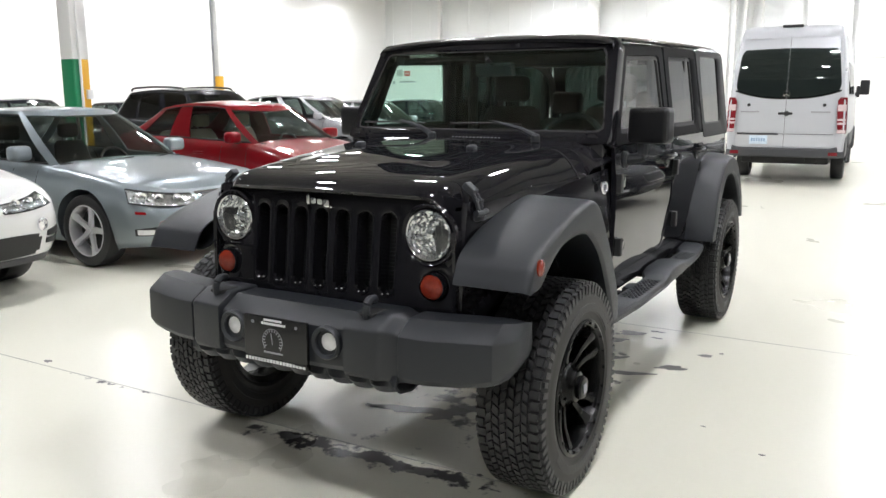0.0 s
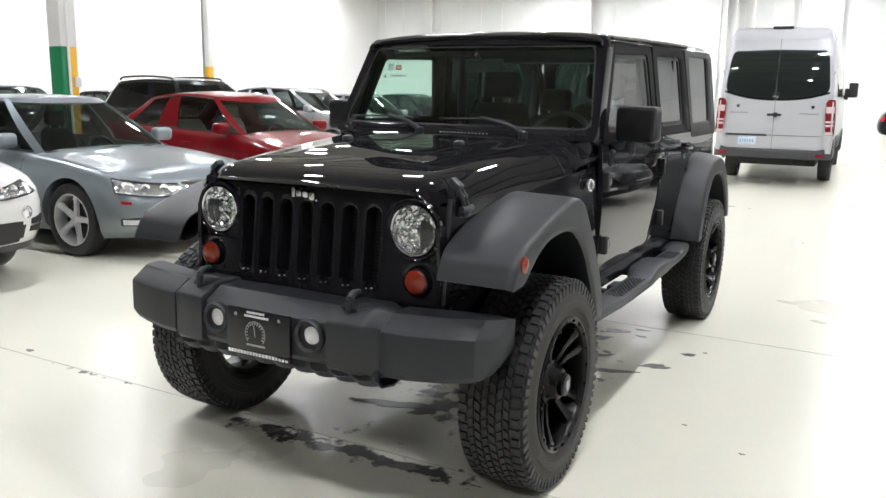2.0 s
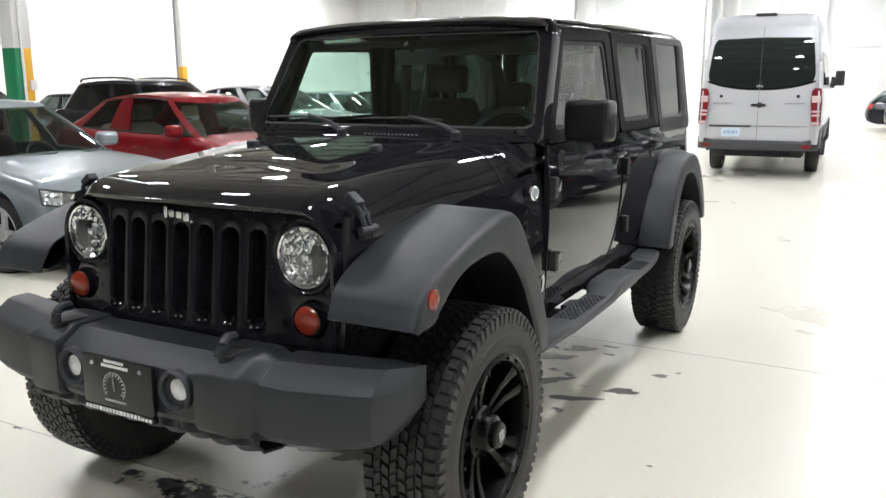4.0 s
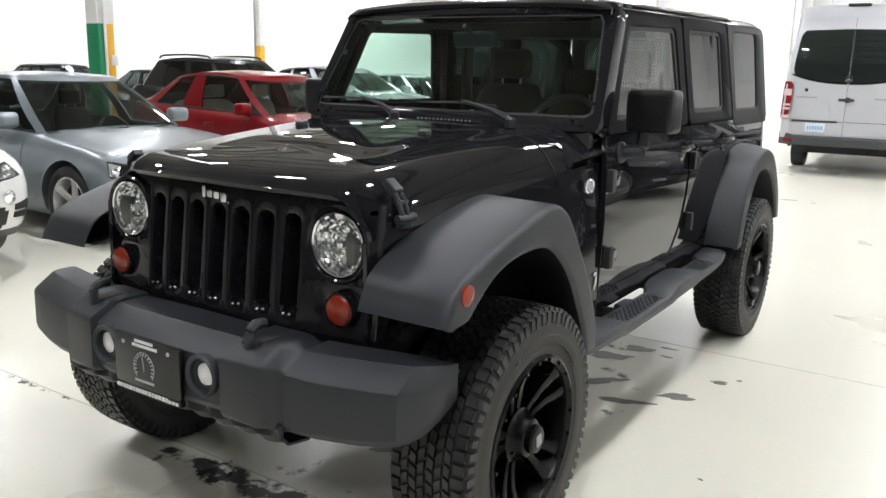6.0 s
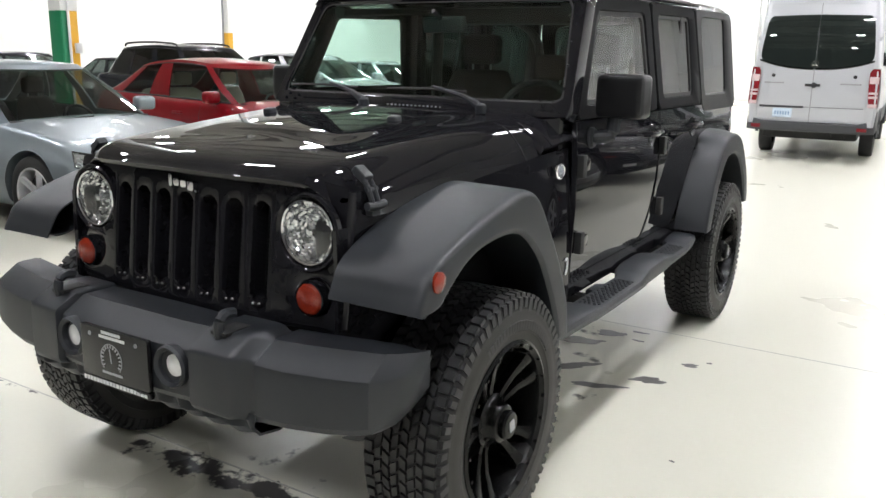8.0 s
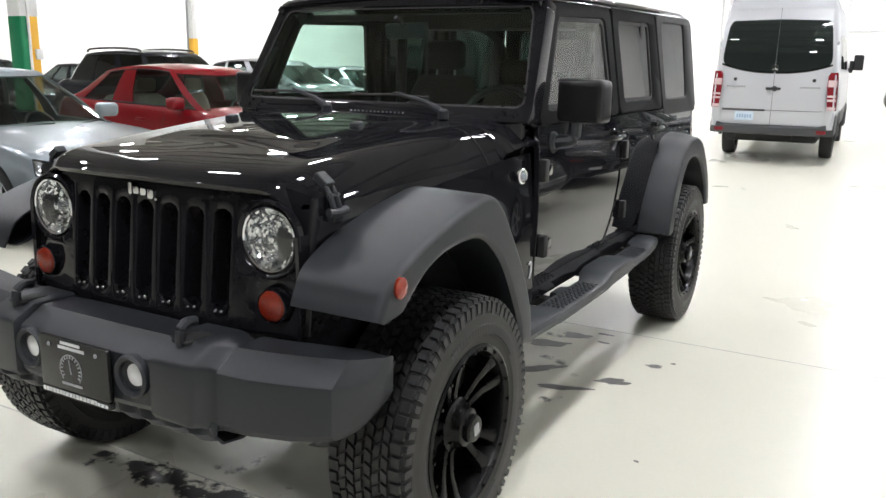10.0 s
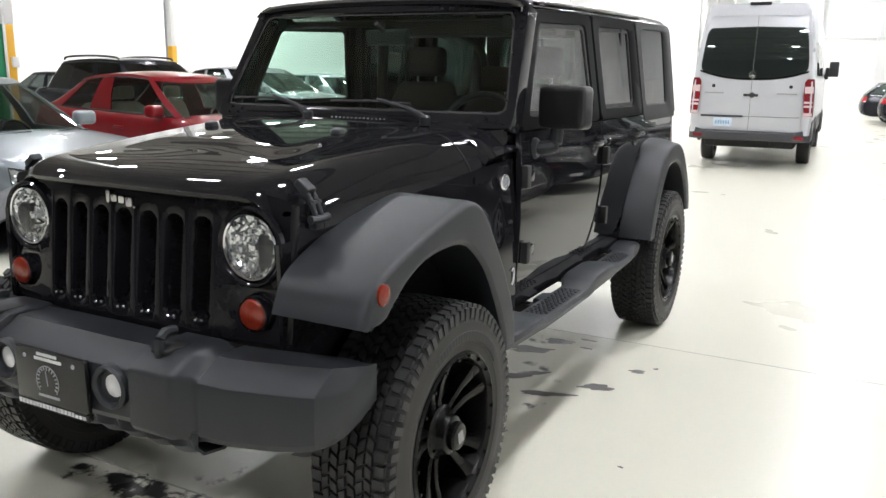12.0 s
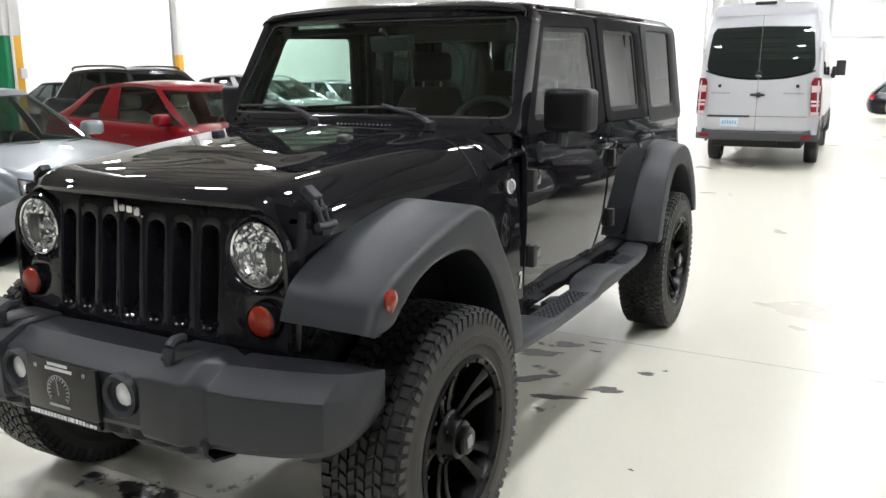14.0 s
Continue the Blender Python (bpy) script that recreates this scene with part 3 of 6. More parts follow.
def build_off_roader():
    car = thing("off_road_car", "glossy black four-door off-road car with matte black fender flares", "car", pose(0, 0, 0))

    # front grille with seven open slots
    bm = bmesh.new()
    def gp(x, z, back=0.0):
        return (x, grille_y(x, z) + back, z)
    def cell(x0, x1, z0, z1, hole, deep, lip=0.012):
        n = len(hole)
        cx, cz = sum(p[0] for p in hole) / n, sum(p[1] for p in hole) / n
        ring = []
        for p in hole:
            dx, dz = p[0] - cx, p[1] - cz
            f = min(((x1 - cx) / dx if dx > 0 else (x0 - cx) / dx) if abs(dx) > 1e-9 else 9e9, ((z1 - cz) / dz if dz > 0 else (z0 - cz) / dz) if abs(dz) > 1e-9 else 9e9)
            ring.append([cx + dx * f, cz + dz * f])
        for c in ((x0, z0), (x0, z1), (x1, z0), (x1, z1)):
            k = min(range(n), key=lambda i: (ring[i][0] - c[0]) ** 2 + (ring[i][1] - c[1]) ** 2)
            ring[k] = list(c)
        rows = [[gp(*p) for p in ring], [gp(mixv(p[0], q[0], 1 - lip / 0.05), mixv(p[1], q[1], 1 - lip / 0.05)) for p, q in zip(ring, hole)],
                [gp(mixv(p[0], q[0], 0.93), mixv(p[1], q[1], 0.93), 0.002) for p, q in zip(ring, hole)], [gp(*q, 0.007) for q in hole],
                [gp(cx + (q[0] - cx) * 0.95, cz + (q[1] - cz) * 0.99, 0.02) for q in hole], [gp(cx + (q[0] - cx) * 0.93, cz + (q[1] - cz) * 0.985, deep) for q in hole]]
        skin(rows, close_u=True, bm=bm)
    pitch = 0.1035
    for k in range(-3, 4):
        x = k * pitch
        cell(x - pitch / 2, x + pitch / 2, 0.805, 1.185, rounded(x - 0.034, x + 0.034, 0.832, 1.150, 0.0335, 8), 0.07)
    xe = 3.5 * pitch
    for s in (1, -1):
        lo, hi = sorted((s * xe, s * 0.600))
        circle = lambda cx, cz, r: [(cx + r * math.cos(2 * math.pi * k / 40), cz + r * math.sin(2 * math.pi * k / 40)) for k in range(40)]
        cell(lo, hi, 0.962, 1.185, circle(s * 0.484, 1.078, 0.103), 0.06, 0.006)
        cell(lo, hi, 0.805, 0.962, circle(s * 0.515, 0.892, 0.052), 0.03)
    for z0, z1 in ((1.185, 1.238),):
        skin([[gp(x * 0.060, z - 0.35 * max(0, abs(x * 0.06) - 0.40) ** 1.6 * (z > 1.186)) for x in range(-10, 11)] for z in (z0, 1.20, 1.215, 1.228, z1)], bm=bm)
    skin([[gp(x * 0.060, 0.805 - d, b) for x in range(-10, 11)] for d, b in ((0, 0), (0.012, 0.004), (0.02, 0.02), (0.02, 0.12))], bm=bm)
    for s in (1, -1):
        skin([[(s * (0.600 + dx), grille_y(0.6, z) + b, z - (0.035 if z > 1.20 else 0)) for z in (0.805, 0.88, 0.96, 1.03, 1.10, 1.16, 1.20, 1.238)] for dx, b in ((0, 0), (0.010, 0.006), (0.015, 0.02), (0.018, 0.14))], bm=bm)
    part("grille", tidy(bm, 0.002), M_BLACK, car, "glossy black grille with seven upright slots", 40)
    for k in range(-3, 4):
        x = k * pitch
        lip = tube([(x + 0.031 * math.cos(radians(a)), grille_y(x, 0.86) + 0.006, 0.866 + 0.033 * math.sin(radians(a))) for a in range(180, 361, 15)], 0.0095, 10)
        sl = part("slot_lip", lip, M_BLACK, car)
        # Chrome beads added to give the slot bottoms their glints.
        for dx, dz in ((-0.012, 0.0), (0.014, 0.004)):
            bead = lathe([(0.0, -0.0055), (0.003, -0.0045), (0.0052, -0.001), (0.0045, 0.003), (0.0, 0.005)], 10, "y")
            part("glint_bead", bead, M_CHROME, sl, "small chrome bead added as a glint").matrix_basis = pose(x + dx, grille_y(x, 0.85) - 0.002, 0.842 + dz)
    mesh_back = box(-0.40, 0.40, -1.80, -1.785, 0.80, 1.18)
    for k in range(24):
        z = 0.815 + k * 0.0152
        box(-0.39, 0.39, -1.806, -1.80, z, z + 0.006, bm=mesh_back)
    tagged(part("radiator", mesh_back, M_DARK, car), kind="stuff")
    badge = bmesh.new()
    for x, w, z, h in ((-0.066, 0.015, 1.164, 0.040), (-0.045, 0.026, 1.168, 0.024), (-0.013, 0.026, 1.166, 0.024), (0.019, 0.026, 1.158, 0.030), (0.050, 0.010, 1.154, 0.010)):
        merge(badge, prism(rounded(x, x + w, z, z + h, 0.005, 4), "y", -1.897, -1.884, 0.003))
    part("front_badge", badge, M_CHROME, car, "small chrome badge shapes")

    # lamps in the grille
    for s in (1, -1):
        lamp = part("headlight", lathe([(0.099, 0.02), (0.099, -0.003), (0.096, -0.007), (0.0915, -0.004), (0.090, 0.012)], 48, "y"), M_CHROME, car, "round clear headlight")
        lamp.matrix_basis = pose(s * 0.484, -1.868, 1.078, 0, 0, 0)
        bowl = bmesh.new()
        random.seed(21)
        rings = [0.091 - 0.0070 * q for q in range(12)]
        for q, (r0, r1) in enumerate(zip(rings, rings[1:])):
            n = 40 if q < 6 else 24
            for k in range(n):
                a0, a1 = 2 * math.pi * k / n, 2 * math.pi * (k + 1) / n
                d0, d1 = 0.004 + (0.09 - r0) * 0.36, 0.004 + (0.09 - r1) * 0.36
                swing, nod = random.uniform(-0.0023, 0.0023), random.uniform(-0.0025, 0.0025)
                lift = (swing + nod, -swing + nod, -swing - nod, swing - nod)
                bowl.faces.new([bowl.verts.new((r * math.cos(a), d + e, r * math.sin(a))) for (r, a, d), e in zip(((r0, a0, d0), (r0, a1, d0), (r1, a1, d1), (r1, a0, d1)), lift)])
        merge(bowl, lathe([(0.0912, 0.010), (0.092, 0.045), (0.0, 0.050)], 32, "y"))
        part("reflector", bowl, M_REFLECT, lamp, "faceted bright reflector", sharp=2)
        part("bulb", lathe([(0.0, 0.004), (0.012, 0.007), (0.015, 0.02), (0.016, 0.05)], 20, "y"), M_REFLECT, lamp)
        ribs = bmesh.new()
        for k in range(-2, 3):
            box(k * 0.028 - 0.0015, k * 0.028 + 0.0015, -0.002, 0.004, -math.sqrt(0.0074 - (k * 0.028) ** 2), math.sqrt(0.0074 - (k * 0.028) ** 2), bm=ribs)
        part("lens_ribs", ribs, M_LENS, lamp)
        part("lens", lathe([(0.092, 0.0), (0.075, -0.010), (0.045, -0.017), (0.0, -0.020)], 40, "y"), M_LENS, lamp)
        part("bezel", lathe([(0.120, 0.012), (0.119, -0.004), (0.113, -0.010), (0.104, -0.004), (0.099, 0.006)], 48, "y"), M_BLACK, lamp)
        sig = part("turn_signal", lathe([(0.047, 0.05), (0.047, -0.001), (0.042, -0.007), (0.026, -0.012), (0.0, -0.014)], 36, "y"), M_AMBER, car, "round amber turn signal")
        sig.matrix_basis = pose(s * 0.512, -1.899, 0.890)
        part("signal_ring", lathe([(0.0525, 0.05), (0.0525, -0.001), (0.049, -0.003), (0.048, 0.004)], 36, "y"), M_BLACK, sig)

    # hood
    ys = [-1.935, -1.928, -1.915, -1.895, -1.86, -1.8, -1.7, -1.62, -1.59, -1.56, -1.53, -1.50, -1.47, -1.44, -1.41, -1.38, -1.3, -1.2, -1.1, -1.0, -0.9, -0.835, -0.82, -0.812, -0.808]
    rows = []
    for y in ys:
        w, zt, zs = hood_half(y), hood_top(y), hood_seam(y)
        front = max(0.0, (-1.80 - y) / 0.135)
        rim = 0.02 if y > -0.81 else 0.0
        row = []
        for u in (0, 0.12, 0.24, 0.33, 0.40, 0.44, 0.47, 0.50, 0.53, 0.56, 0.59, 0.62, 0.66, 0.72, 0.76, 0.79, 0.82, 0.85, 0.88, 0.905, 0.93, 0.955, 0.975, 0.99, 1.0):
            crown = 0.010 * (1 - (u / 0.9) ** 2) if u < 0.9 else 0.0
            dome = 0.011 * (1 - ease((u - 0.46) / 0.16)) * ease((y + 1.56 + 0.10 * u) / 0.16)
            t = max(0.0, (u - 0.76) / 0.24)
            drop = (zt - zs) * t ** 2.5
            yy = y + 0.05 * u * u * front * 1.6 + 0.02 * u * u
            row.append((w * u, yy, zt + crown + dome - drop - rim - 0.006 * u))
        rows.append([(-p[0], p[1], p[2]) for p in row[:0:-1]] + row)
    part("hood", thick(skin(rows), 0.012), M_BLACK, car, "glossy black hood with a raised centre", 28)
    # hood latches, nozzle, rubber stops
    for s in (1, -1):
        latch = part("hood_latch", box(-0.026, 0.026, -0.021, 0.021, -0.013, 0.013, 0.007, 3), M_PLASTIC, car, "black rubber hood latch")
        latch.matrix_basis = pose(s * 0.598, -1.756, 1.248, 0, s * 38, 0)
        for dy in (-0.013, 0.013):
            strap = tube(arc([(s * 0.604, -1.756 + dy, 1.242), (s * 0.622, -1.754 + dy, 1.218), (s * 0.634, -1.750 + dy, 1.180), (s * 0.640, -1.748 + dy, 1.160)], 3), 0.0085, 8)
            strap.transform(latch.matrix_basis.inverted())
            part("latch_strap", strap, M_PLASTIC, latch)
        for name, bm in (("latch_bar", tube([(s * 0.640, -1.790, 1.160), (s * 0.643, -1.765, 1.157), (s * 0.643, -1.732, 1.157), (s * 0.640, -1.706, 1.160)], 0.0125, 10)),
                         ("latch_foot", box(*sorted((s * 0.616, s * 0.644)), -1.768, -1.730, 1.128, 1.160, 0.006)),
                         ("latch_pivot", tube([(s * 0.626, -1.776, 1.205), (s * 0.628, -1.726, 1.205)], 0.007, 8))):
            bm.transform(latch.matrix_basis.inverted())
            part(name, bm, M_PLASTIC, latch)
    for x, y, r in ((0.285, -1.15, 0.020), (-0.33, -1.15, 0.020)):
        nz = part("washer_nozzle" if x > 0 else "hood_stop", box(-0.022, 0.022, -0.022, 0.022, -0.01, 0.030, 0.014, 4), M_PLASTIC, car)
        nz.matrix_basis = pose(x, y, hood_top(y) + 0.004, 8, 0, 0)

    # side of the engine bay and cowl side
    for s in (1, -1):
        rows = []
        for y in (-1.88, -1.7, -1.5, -1.3, -1.1, -0.9, -0.75, -0.65, -0.582):
            w = hood_half(y) + 0.004
            wl = curve1([(-1.88, 0.595), (-1.3, 0.672), (-1.0, 0.735), (-0.9, 0.750), (-0.7, 0.765), (-0.582, 0.770)], y)
            zs = hood_seam(y) - 0.006
            rows.append([(s * mixv(w, wl, t) + s * 0.008 * math.sin(math.pi * t), y, mixv(zs, 0.60, t)) for t in (0, 0.03, 0.08, 0.2, 0.35, 0.5, 0.7, 0.85, 1)])
        part("cowl_side", thick(skin(rows), 0.015), M_BLACK, car)
    # cowl between hood and windshield
    cowl = skin([[(x / 10 * w, y + 0.02 * (x / 10) ** 2, z - 0.012 * (x / 10) ** 2 - (0.09 * max(0, abs(x) / 10 - 0.86) / 0.14)) for x in range(-10, 11)] for w, y, z in ((0.722, -0.830, 1.335), (0.728, -0.806, 1.354), (0.738, -0.78, 1.360), (0.752, -0.70, 1.374), (0.760, -0.62, 1.386), (0.762, -0.575, 1.37))])
    part("cowl_panel", thick(cowl, 0.02), M_BLACK, car)
    studs = bmesh.new()
    for k in range(14):
        for dz, dx in ((-0.004, 0.0),):
            merge(studs, lathe([(0.0034, 0.004), (0.0032, -0.002), (0.0015, -0.004), (0.0, -0.004)], 8, "y"), Matrix.Translation((-0.06 + k * 0.0205 + dx, -0.708 + dz * 0.5, 1.384 + dz)))
    tagged(part("cowl_vent_studs", studs, M_PIPE, car), kind="stuff")
    bolts = bmesh.new()
    for x, y, z in ((0.56, -0.775, 1.353), (0.60, -0.705, 1.366), (0.655, -0.668, 1.405), (0.69, -0.655, 1.385), (0.685, -0.70, 1.345), (0.66, -0.745, 1.342), (0.64, -0.655, 1.425), (0.715, -0.60, 1.47), (0.705, -0.55, 1.56), (0.692, -0.50, 1.65)):
        for s in (1, -1):
            merge(bolts, lathe([(0.006, 0.006), (0.006, -0.003), (0.003, -0.007), (0.0, -0.007)], 10, "y"), Matrix.Translation((s * x, y - 0.004, z)))
    tagged(part("cowl_bolts", bolts, M_BLACK, car), kind="stuff")
    for s in (1, -1):
        pts = []
        for u in (0.80, 0.85, 0.90, 0.94, 0.97, 0.99, 1.0):
            y = -0.92
            t = max(0.0, (u - 0.76) / 0.24)
            drop = (hood_top(y) - hood_seam(y)) * t ** 2.5
            pts.append((s * (hood_half(y) * u + 0.002), y + 0.02 * u * u, hood_top(y) - drop - 0.006 * u + 0.001))
        part("hood_seam", tube(pts, 0.0022, 6), M_DARK, car)
    part("chalk_mark", tube(arc([(0.772, -0.632, 0.786), (0.772, -0.614, 0.794), (0.772, -0.609, 0.776), (0.772, -0.612, 0.750), (0.771, -0.622, 0.726)], 3), 0.0035, 6), M_WHITEMARK, car, "white chalk mark")

    # windshield frame and glass
    def ws(x, z):
        return (x, -0.700 + (z - 1.37) * 0.575 + 0.035 * (x / 0.7) ** 2, z)
    def trap(b, t, z0, z1, r):
        ring = rounded(-1, 1, z0, z1, r, 6)
        return [((mixv(b, t, (z - z0) / (z1 - z0)) * (x if abs(x) < 1 - r else (1 - r) + (abs(x) - 1 + r)) * (1 if abs(x) < 1 - r else (1 if x > 0 else -1))), z) for x, z in ring]
    n = 96
    ro, ri = ring_of(trap(0.772, 0.708, 1.355, 1.878, 0.03), n), ring_of(trap(0.722, 0.650, 1.418, 1.826, 0.03), n)
    def shift(p, back):
        x, y, z = ws(*p)
        return (x, y + back, z - 0.3 * back)
    fr = skin([[shift(p, 0.075) for p in ro], [shift(p, 0.012) for p in ro], [shift((mixv(p[0], q[0], 0.10), mixv(p[1], q[1], 0.10)), 0.0) for p, q in zip(ro, ri)],
               [shift((mixv(p[0], q[0], 0.86), mixv(p[1], q[1], 0.86)), 0.0) for p, q in zip(ro, ri)], [shift(q, 0.010) for q in ri], [shift(q, 0.075) for q in ri]], close_u=True, close_v=True)
    part("windshield_frame", fr, M_BLACK, car, "", 40)
    rows = []
    for k in range(9):
        z = mixv(1.412, 1.832, k / 8)
        w = mixv(0.728, 0.656, k / 8)
        rows.append([shift((w * j / 10, z), 0.012) for j in range(-10, 11)])
    part("windshield", skin(rows), M_CLEAR, car, "clear greenish windshield")
    edge = skin([[shift((mixv(p[0], q[0], f), mixv(p[1], q[1], f)), 0.0085) for p, q in zip(ri, ring_of(trap(0.70, 0.63, 1.44, 1.806, 0.03), n))] for f in (-0.1, 0.0, 0.25)], close_u=True)
    part("windshield_seal", edge, M_SEAL, car)
    # wipers
    for px, ex, a0, b0 in ((0.415, 0.165, -0.085, 0.315), (-0.17, -0.385, -0.635, -0.24)):
        wp = part("wiper", tube([(px, -0.735, 1.388), (px - 0.02, -0.735, 1.402), (mixv(px, ex, 0.35), -0.722, 1.428), (ex, -0.700, 1.462)], [0.017, 0.016, 0.011, 0.007], 8), M_PLASTIC, car, "black windshield wiper")
        part("wiper_blade", tube([(a0, -0.676, 1.447), ((a0 + b0) / 2, -0.690, 1.452), (b0, -0.682, 1.446)], 0.006, 6), M_SEAL, wp)
        part("wiper_hub", lathe([(0.022, -0.02), (0.022, 0.012), (0.014, 0.02), (0.0, 0.02)], 16, "z"), M_PLASTIC, wp).matrix_basis = pose(px, -0.735, 1.385)

    # tub, doors, cabin sides
    zs = [0.640, 0.72, 0.80, 0.9, 1.0, 1.1, 1.2, 1.28, 1.325, 1.342]
    def front_edge(z):
        return -0.575 + 0.04 * max(0.0, (0.76 - z) / 0.12) ** 2
    def b_edge(z):
        return curve1([(0.66, 0.20), (0.70, 0.30), (0.74, 0.36), (0.82, 0.43), (0.95, 0.49), (1.1, 0.52), (1.35, 0.52)], z)
    def c_edge(z):
        return curve1([(0.66, 0.80), (0.75, 0.93), (0.9, 1.06), (1.05, 1.18), (1.15, 1.28), (1.25, 1.345), (1.35, 1.36)], z)
    dz = [0.700, 0.712, 0.74, 0.80, 0.9, 1.0, 1.1, 1.2, 1.28, 1.325, 1.342]
    for s in (1, -1):
        d1 = part("front_door", side_sheet(dz, front_edge, lambda z: b_edge(z) - 0.006, s, 0.004), M_BLACK, car, "glossy black front door")
        d2 = part("rear_door", side_sheet(dz, lambda z: b_edge(z) + 0.006 + 0.05 * max(0.0, (0.75 - z) / 0.05) ** 2 * 0.4, lambda z: c_edge(z) - 0.006, s, 0.004), M_BLACK, car, "glossy black rear door")
        for door, edge, off in ((d1, front_edge, 0.004), (d1, b_edge, -0.009), (d2, b_edge, 0.010)):
            part("door_edge", tube([(s * (side_x(z) + 0.003), edge(z) + off, z) for z in dz], 0.0038, 6), M_BLACK, door)
        part("rocker_panel", side_sheet([0.60, 0.62, 0.66, 0.694], lambda z: -0.60, lambda z: 1.02, s, 0.0), M_BLACK, car)
        # quarter panel over the rear wheel
        rows = []
        for k in range(25):
            y = mixv(1.00, 2.24, k / 24)
            low = 0.62 if abs(y - 1.52) > 0.60 else 0.45 + math.sqrt(max(0.0, 0.62 ** 2 - (y - 1.52) ** 2))
            lo_y = max(low, 0.62)
            row = []
            for j in range(8):
                z = mixv(lo_y, 1.342, j / 7)
                x = side_x(z) - 0.10 * max(0.0, (y - 2.14) / 0.10) ** 2
                row.append((s * x, max(y, c_edge(z) + 0.004), z))
            rows.append(row)
        part("quarter_panel", thick(tidy(skin(rows)), 0.012), M_BLACK, car)
        # window frames: front door, rear door, hardtop side
        fo = [(-0.560, 1.345), (0.500, 1.345), (0.420, 1.868), (-0.335, 1.842)]
        fi = [(-0.455, 1.405), (0.400, 1.405), (0.330, 1.808), (-0.275, 1.785)]
        ro_ = [(0.525, 1.345), (1.350, 1.345), (1.235, 1.885), (0.440, 1.868)]
        rin = [(0.605, 1.405), (1.165, 1.405), (1.115, 1.826), (0.545, 1.812)]
        qo = [(1.368, 1.30), (2.215, 1.30), (2.135, 1.905), (1.250, 1.887)]
        qi = [(1.425, 1.405), (1.975, 1.405), (1.955, 1.858), (1.375, 1.846)]
        def soft(q, r=0.04):
            out = []
            for i, p in enumerate(q):
                a, b = Vector(q[i - 1]), Vector(q[(i + 1) % 4])
                p = Vector(p)
                da, db = (a - p).normalized() * r, (b - p).normalized() * r
                for t in (0, 0.25, 0.5, 0.75, 1):
                    out.append(tuple((p + da) * (1 - t) ** 2 + 2 * p * t * (1 - t) + (p + db) * t * t))
            return out
        wf = part("door_window_frame", window_ring(soft(fo, 0.03), soft(fi), s, off=0.002), M_FRAME, d1)
        part("window", window_pane(soft(fi), s, 0.012), M_PALE, d1, "clear side window")
        part("window_seal", window_ring(soft(fi, 0.04), [(-0.425, 1.425), (0.375, 1.425), (0.305, 1.785), (-0.250, 1.765)], s, depth=0.012, off=-0.006), M_SEAL, d1)
        part("door_window_frame", window_ring(soft(ro_, 0.03), soft(rin), s, off=0.002), M_FRAME, d2)
        part("window", window_pane(soft(rin), s, 0.012), M_SMOKE, d2, "tinted side window")
        part("window_seal", window_ring(soft(rin, 0.04), [(0.625, 1.425), (1.145, 1.425), (1.098, 1.806), (0.565, 1.793)], s, depth=0.012, off=-0.006), M_SEAL, d2)
        part("window_divider", prism([(0.985, 1.405), (1.025, 1.405), (1.010, 1.825), (0.972, 1.825)], "x", *sorted((s * 0.690, s * 0.702))), M_SEAL, d2)
        hs = part("hardtop_side", window_ring(soft(qo, 0.05), soft(qi), s, off=0.004), M_TOP, car, "satin black hardtop side")
        part("window", window_pane(soft(qi), s, 0.008), M_SMOKE, hs, "tinted quarter window")
        # hinges, handles
        for door, y, z in ((d1, -0.545, 1.165), (d1, -0.520, 0.845), (d2, 0.545, 1.165), (d2, 0.575, 0.845)):
            h = part("hinge", box(-0.016, 0.016, -0.026, 0.014, -0.046, 0.046, 0.006), M_SEAL, door, "black bolted door hinge")
            h.matrix_basis = pose(s * (side_x(z) + 0.018), y, z)
            part("hinge_leaf", box(-0.006, 0.006, 0.0, 0.075, -0.024, 0.024, 0.004), M_BLACK, h)
        for door, y0 in ((d1, 0.30), (d2, 1.06)):
            hd = part("door_handle", tube(arc([(s * 0.766, y0 - 0.02, 1.235), (s * 0.800, y0, 1.238), (s * 0.806, y0 + 0.08, 1.240), (s * 0.800, y0 + 0.16, 1.240), (s * 0.770, y0 + 0.18, 1.236)], 3), 0.016, 8), M_BLACK, door, "black door handle")
            part("handle_button", lathe([(0.018, 0.0), (0.018, s * 0.05), (0.012, s * 0.056), (0, s * 0.056)], 16), M_BLACK, hd).matrix_basis = pose(s * 0.762, y0 + 0.20, 1.238)
            part("handle_cup", lathe([(0.055, 0.0), (0.052, s * 0.004), (0.035, -s * 0.004), (0.0, -s * 0.010)], 24), M_BLACK, hd).matrix_basis = pose(s * 0.774, y0 + 0.08, 1.225)
        # round badge ahead of the door
        bd = part("side_badge", lathe([(0.022, s * 0.008), (0.026, s * 0.011), (0.031, s * 0.008), (0.033, 0.0)], 28), M_CHROME, car, "small round grey badge")
        face = lathe([(0.0, s * 0.007), (0.022, s * 0.007), (0.0225, 0.0)], 24)
        part("badge_face", face, M_GREYMARK, bd)
        relief = bmesh.new()
        for zz in (-0.009, 0.0, 0.009):
            box(*sorted((s * 0.007, s * 0.009)), -0.013 + abs(zz) * 0.4, 0.013 - abs(zz) * 0.4, zz - 0.0025, zz + 0.0025, bm=relief)
        part("badge_relief", relief, M_CHROME, bd)
        bd.matrix_basis = pose(s * 0.760, -0.715, 1.160, 0, 0, s * -10)

    # roof
    rows = []
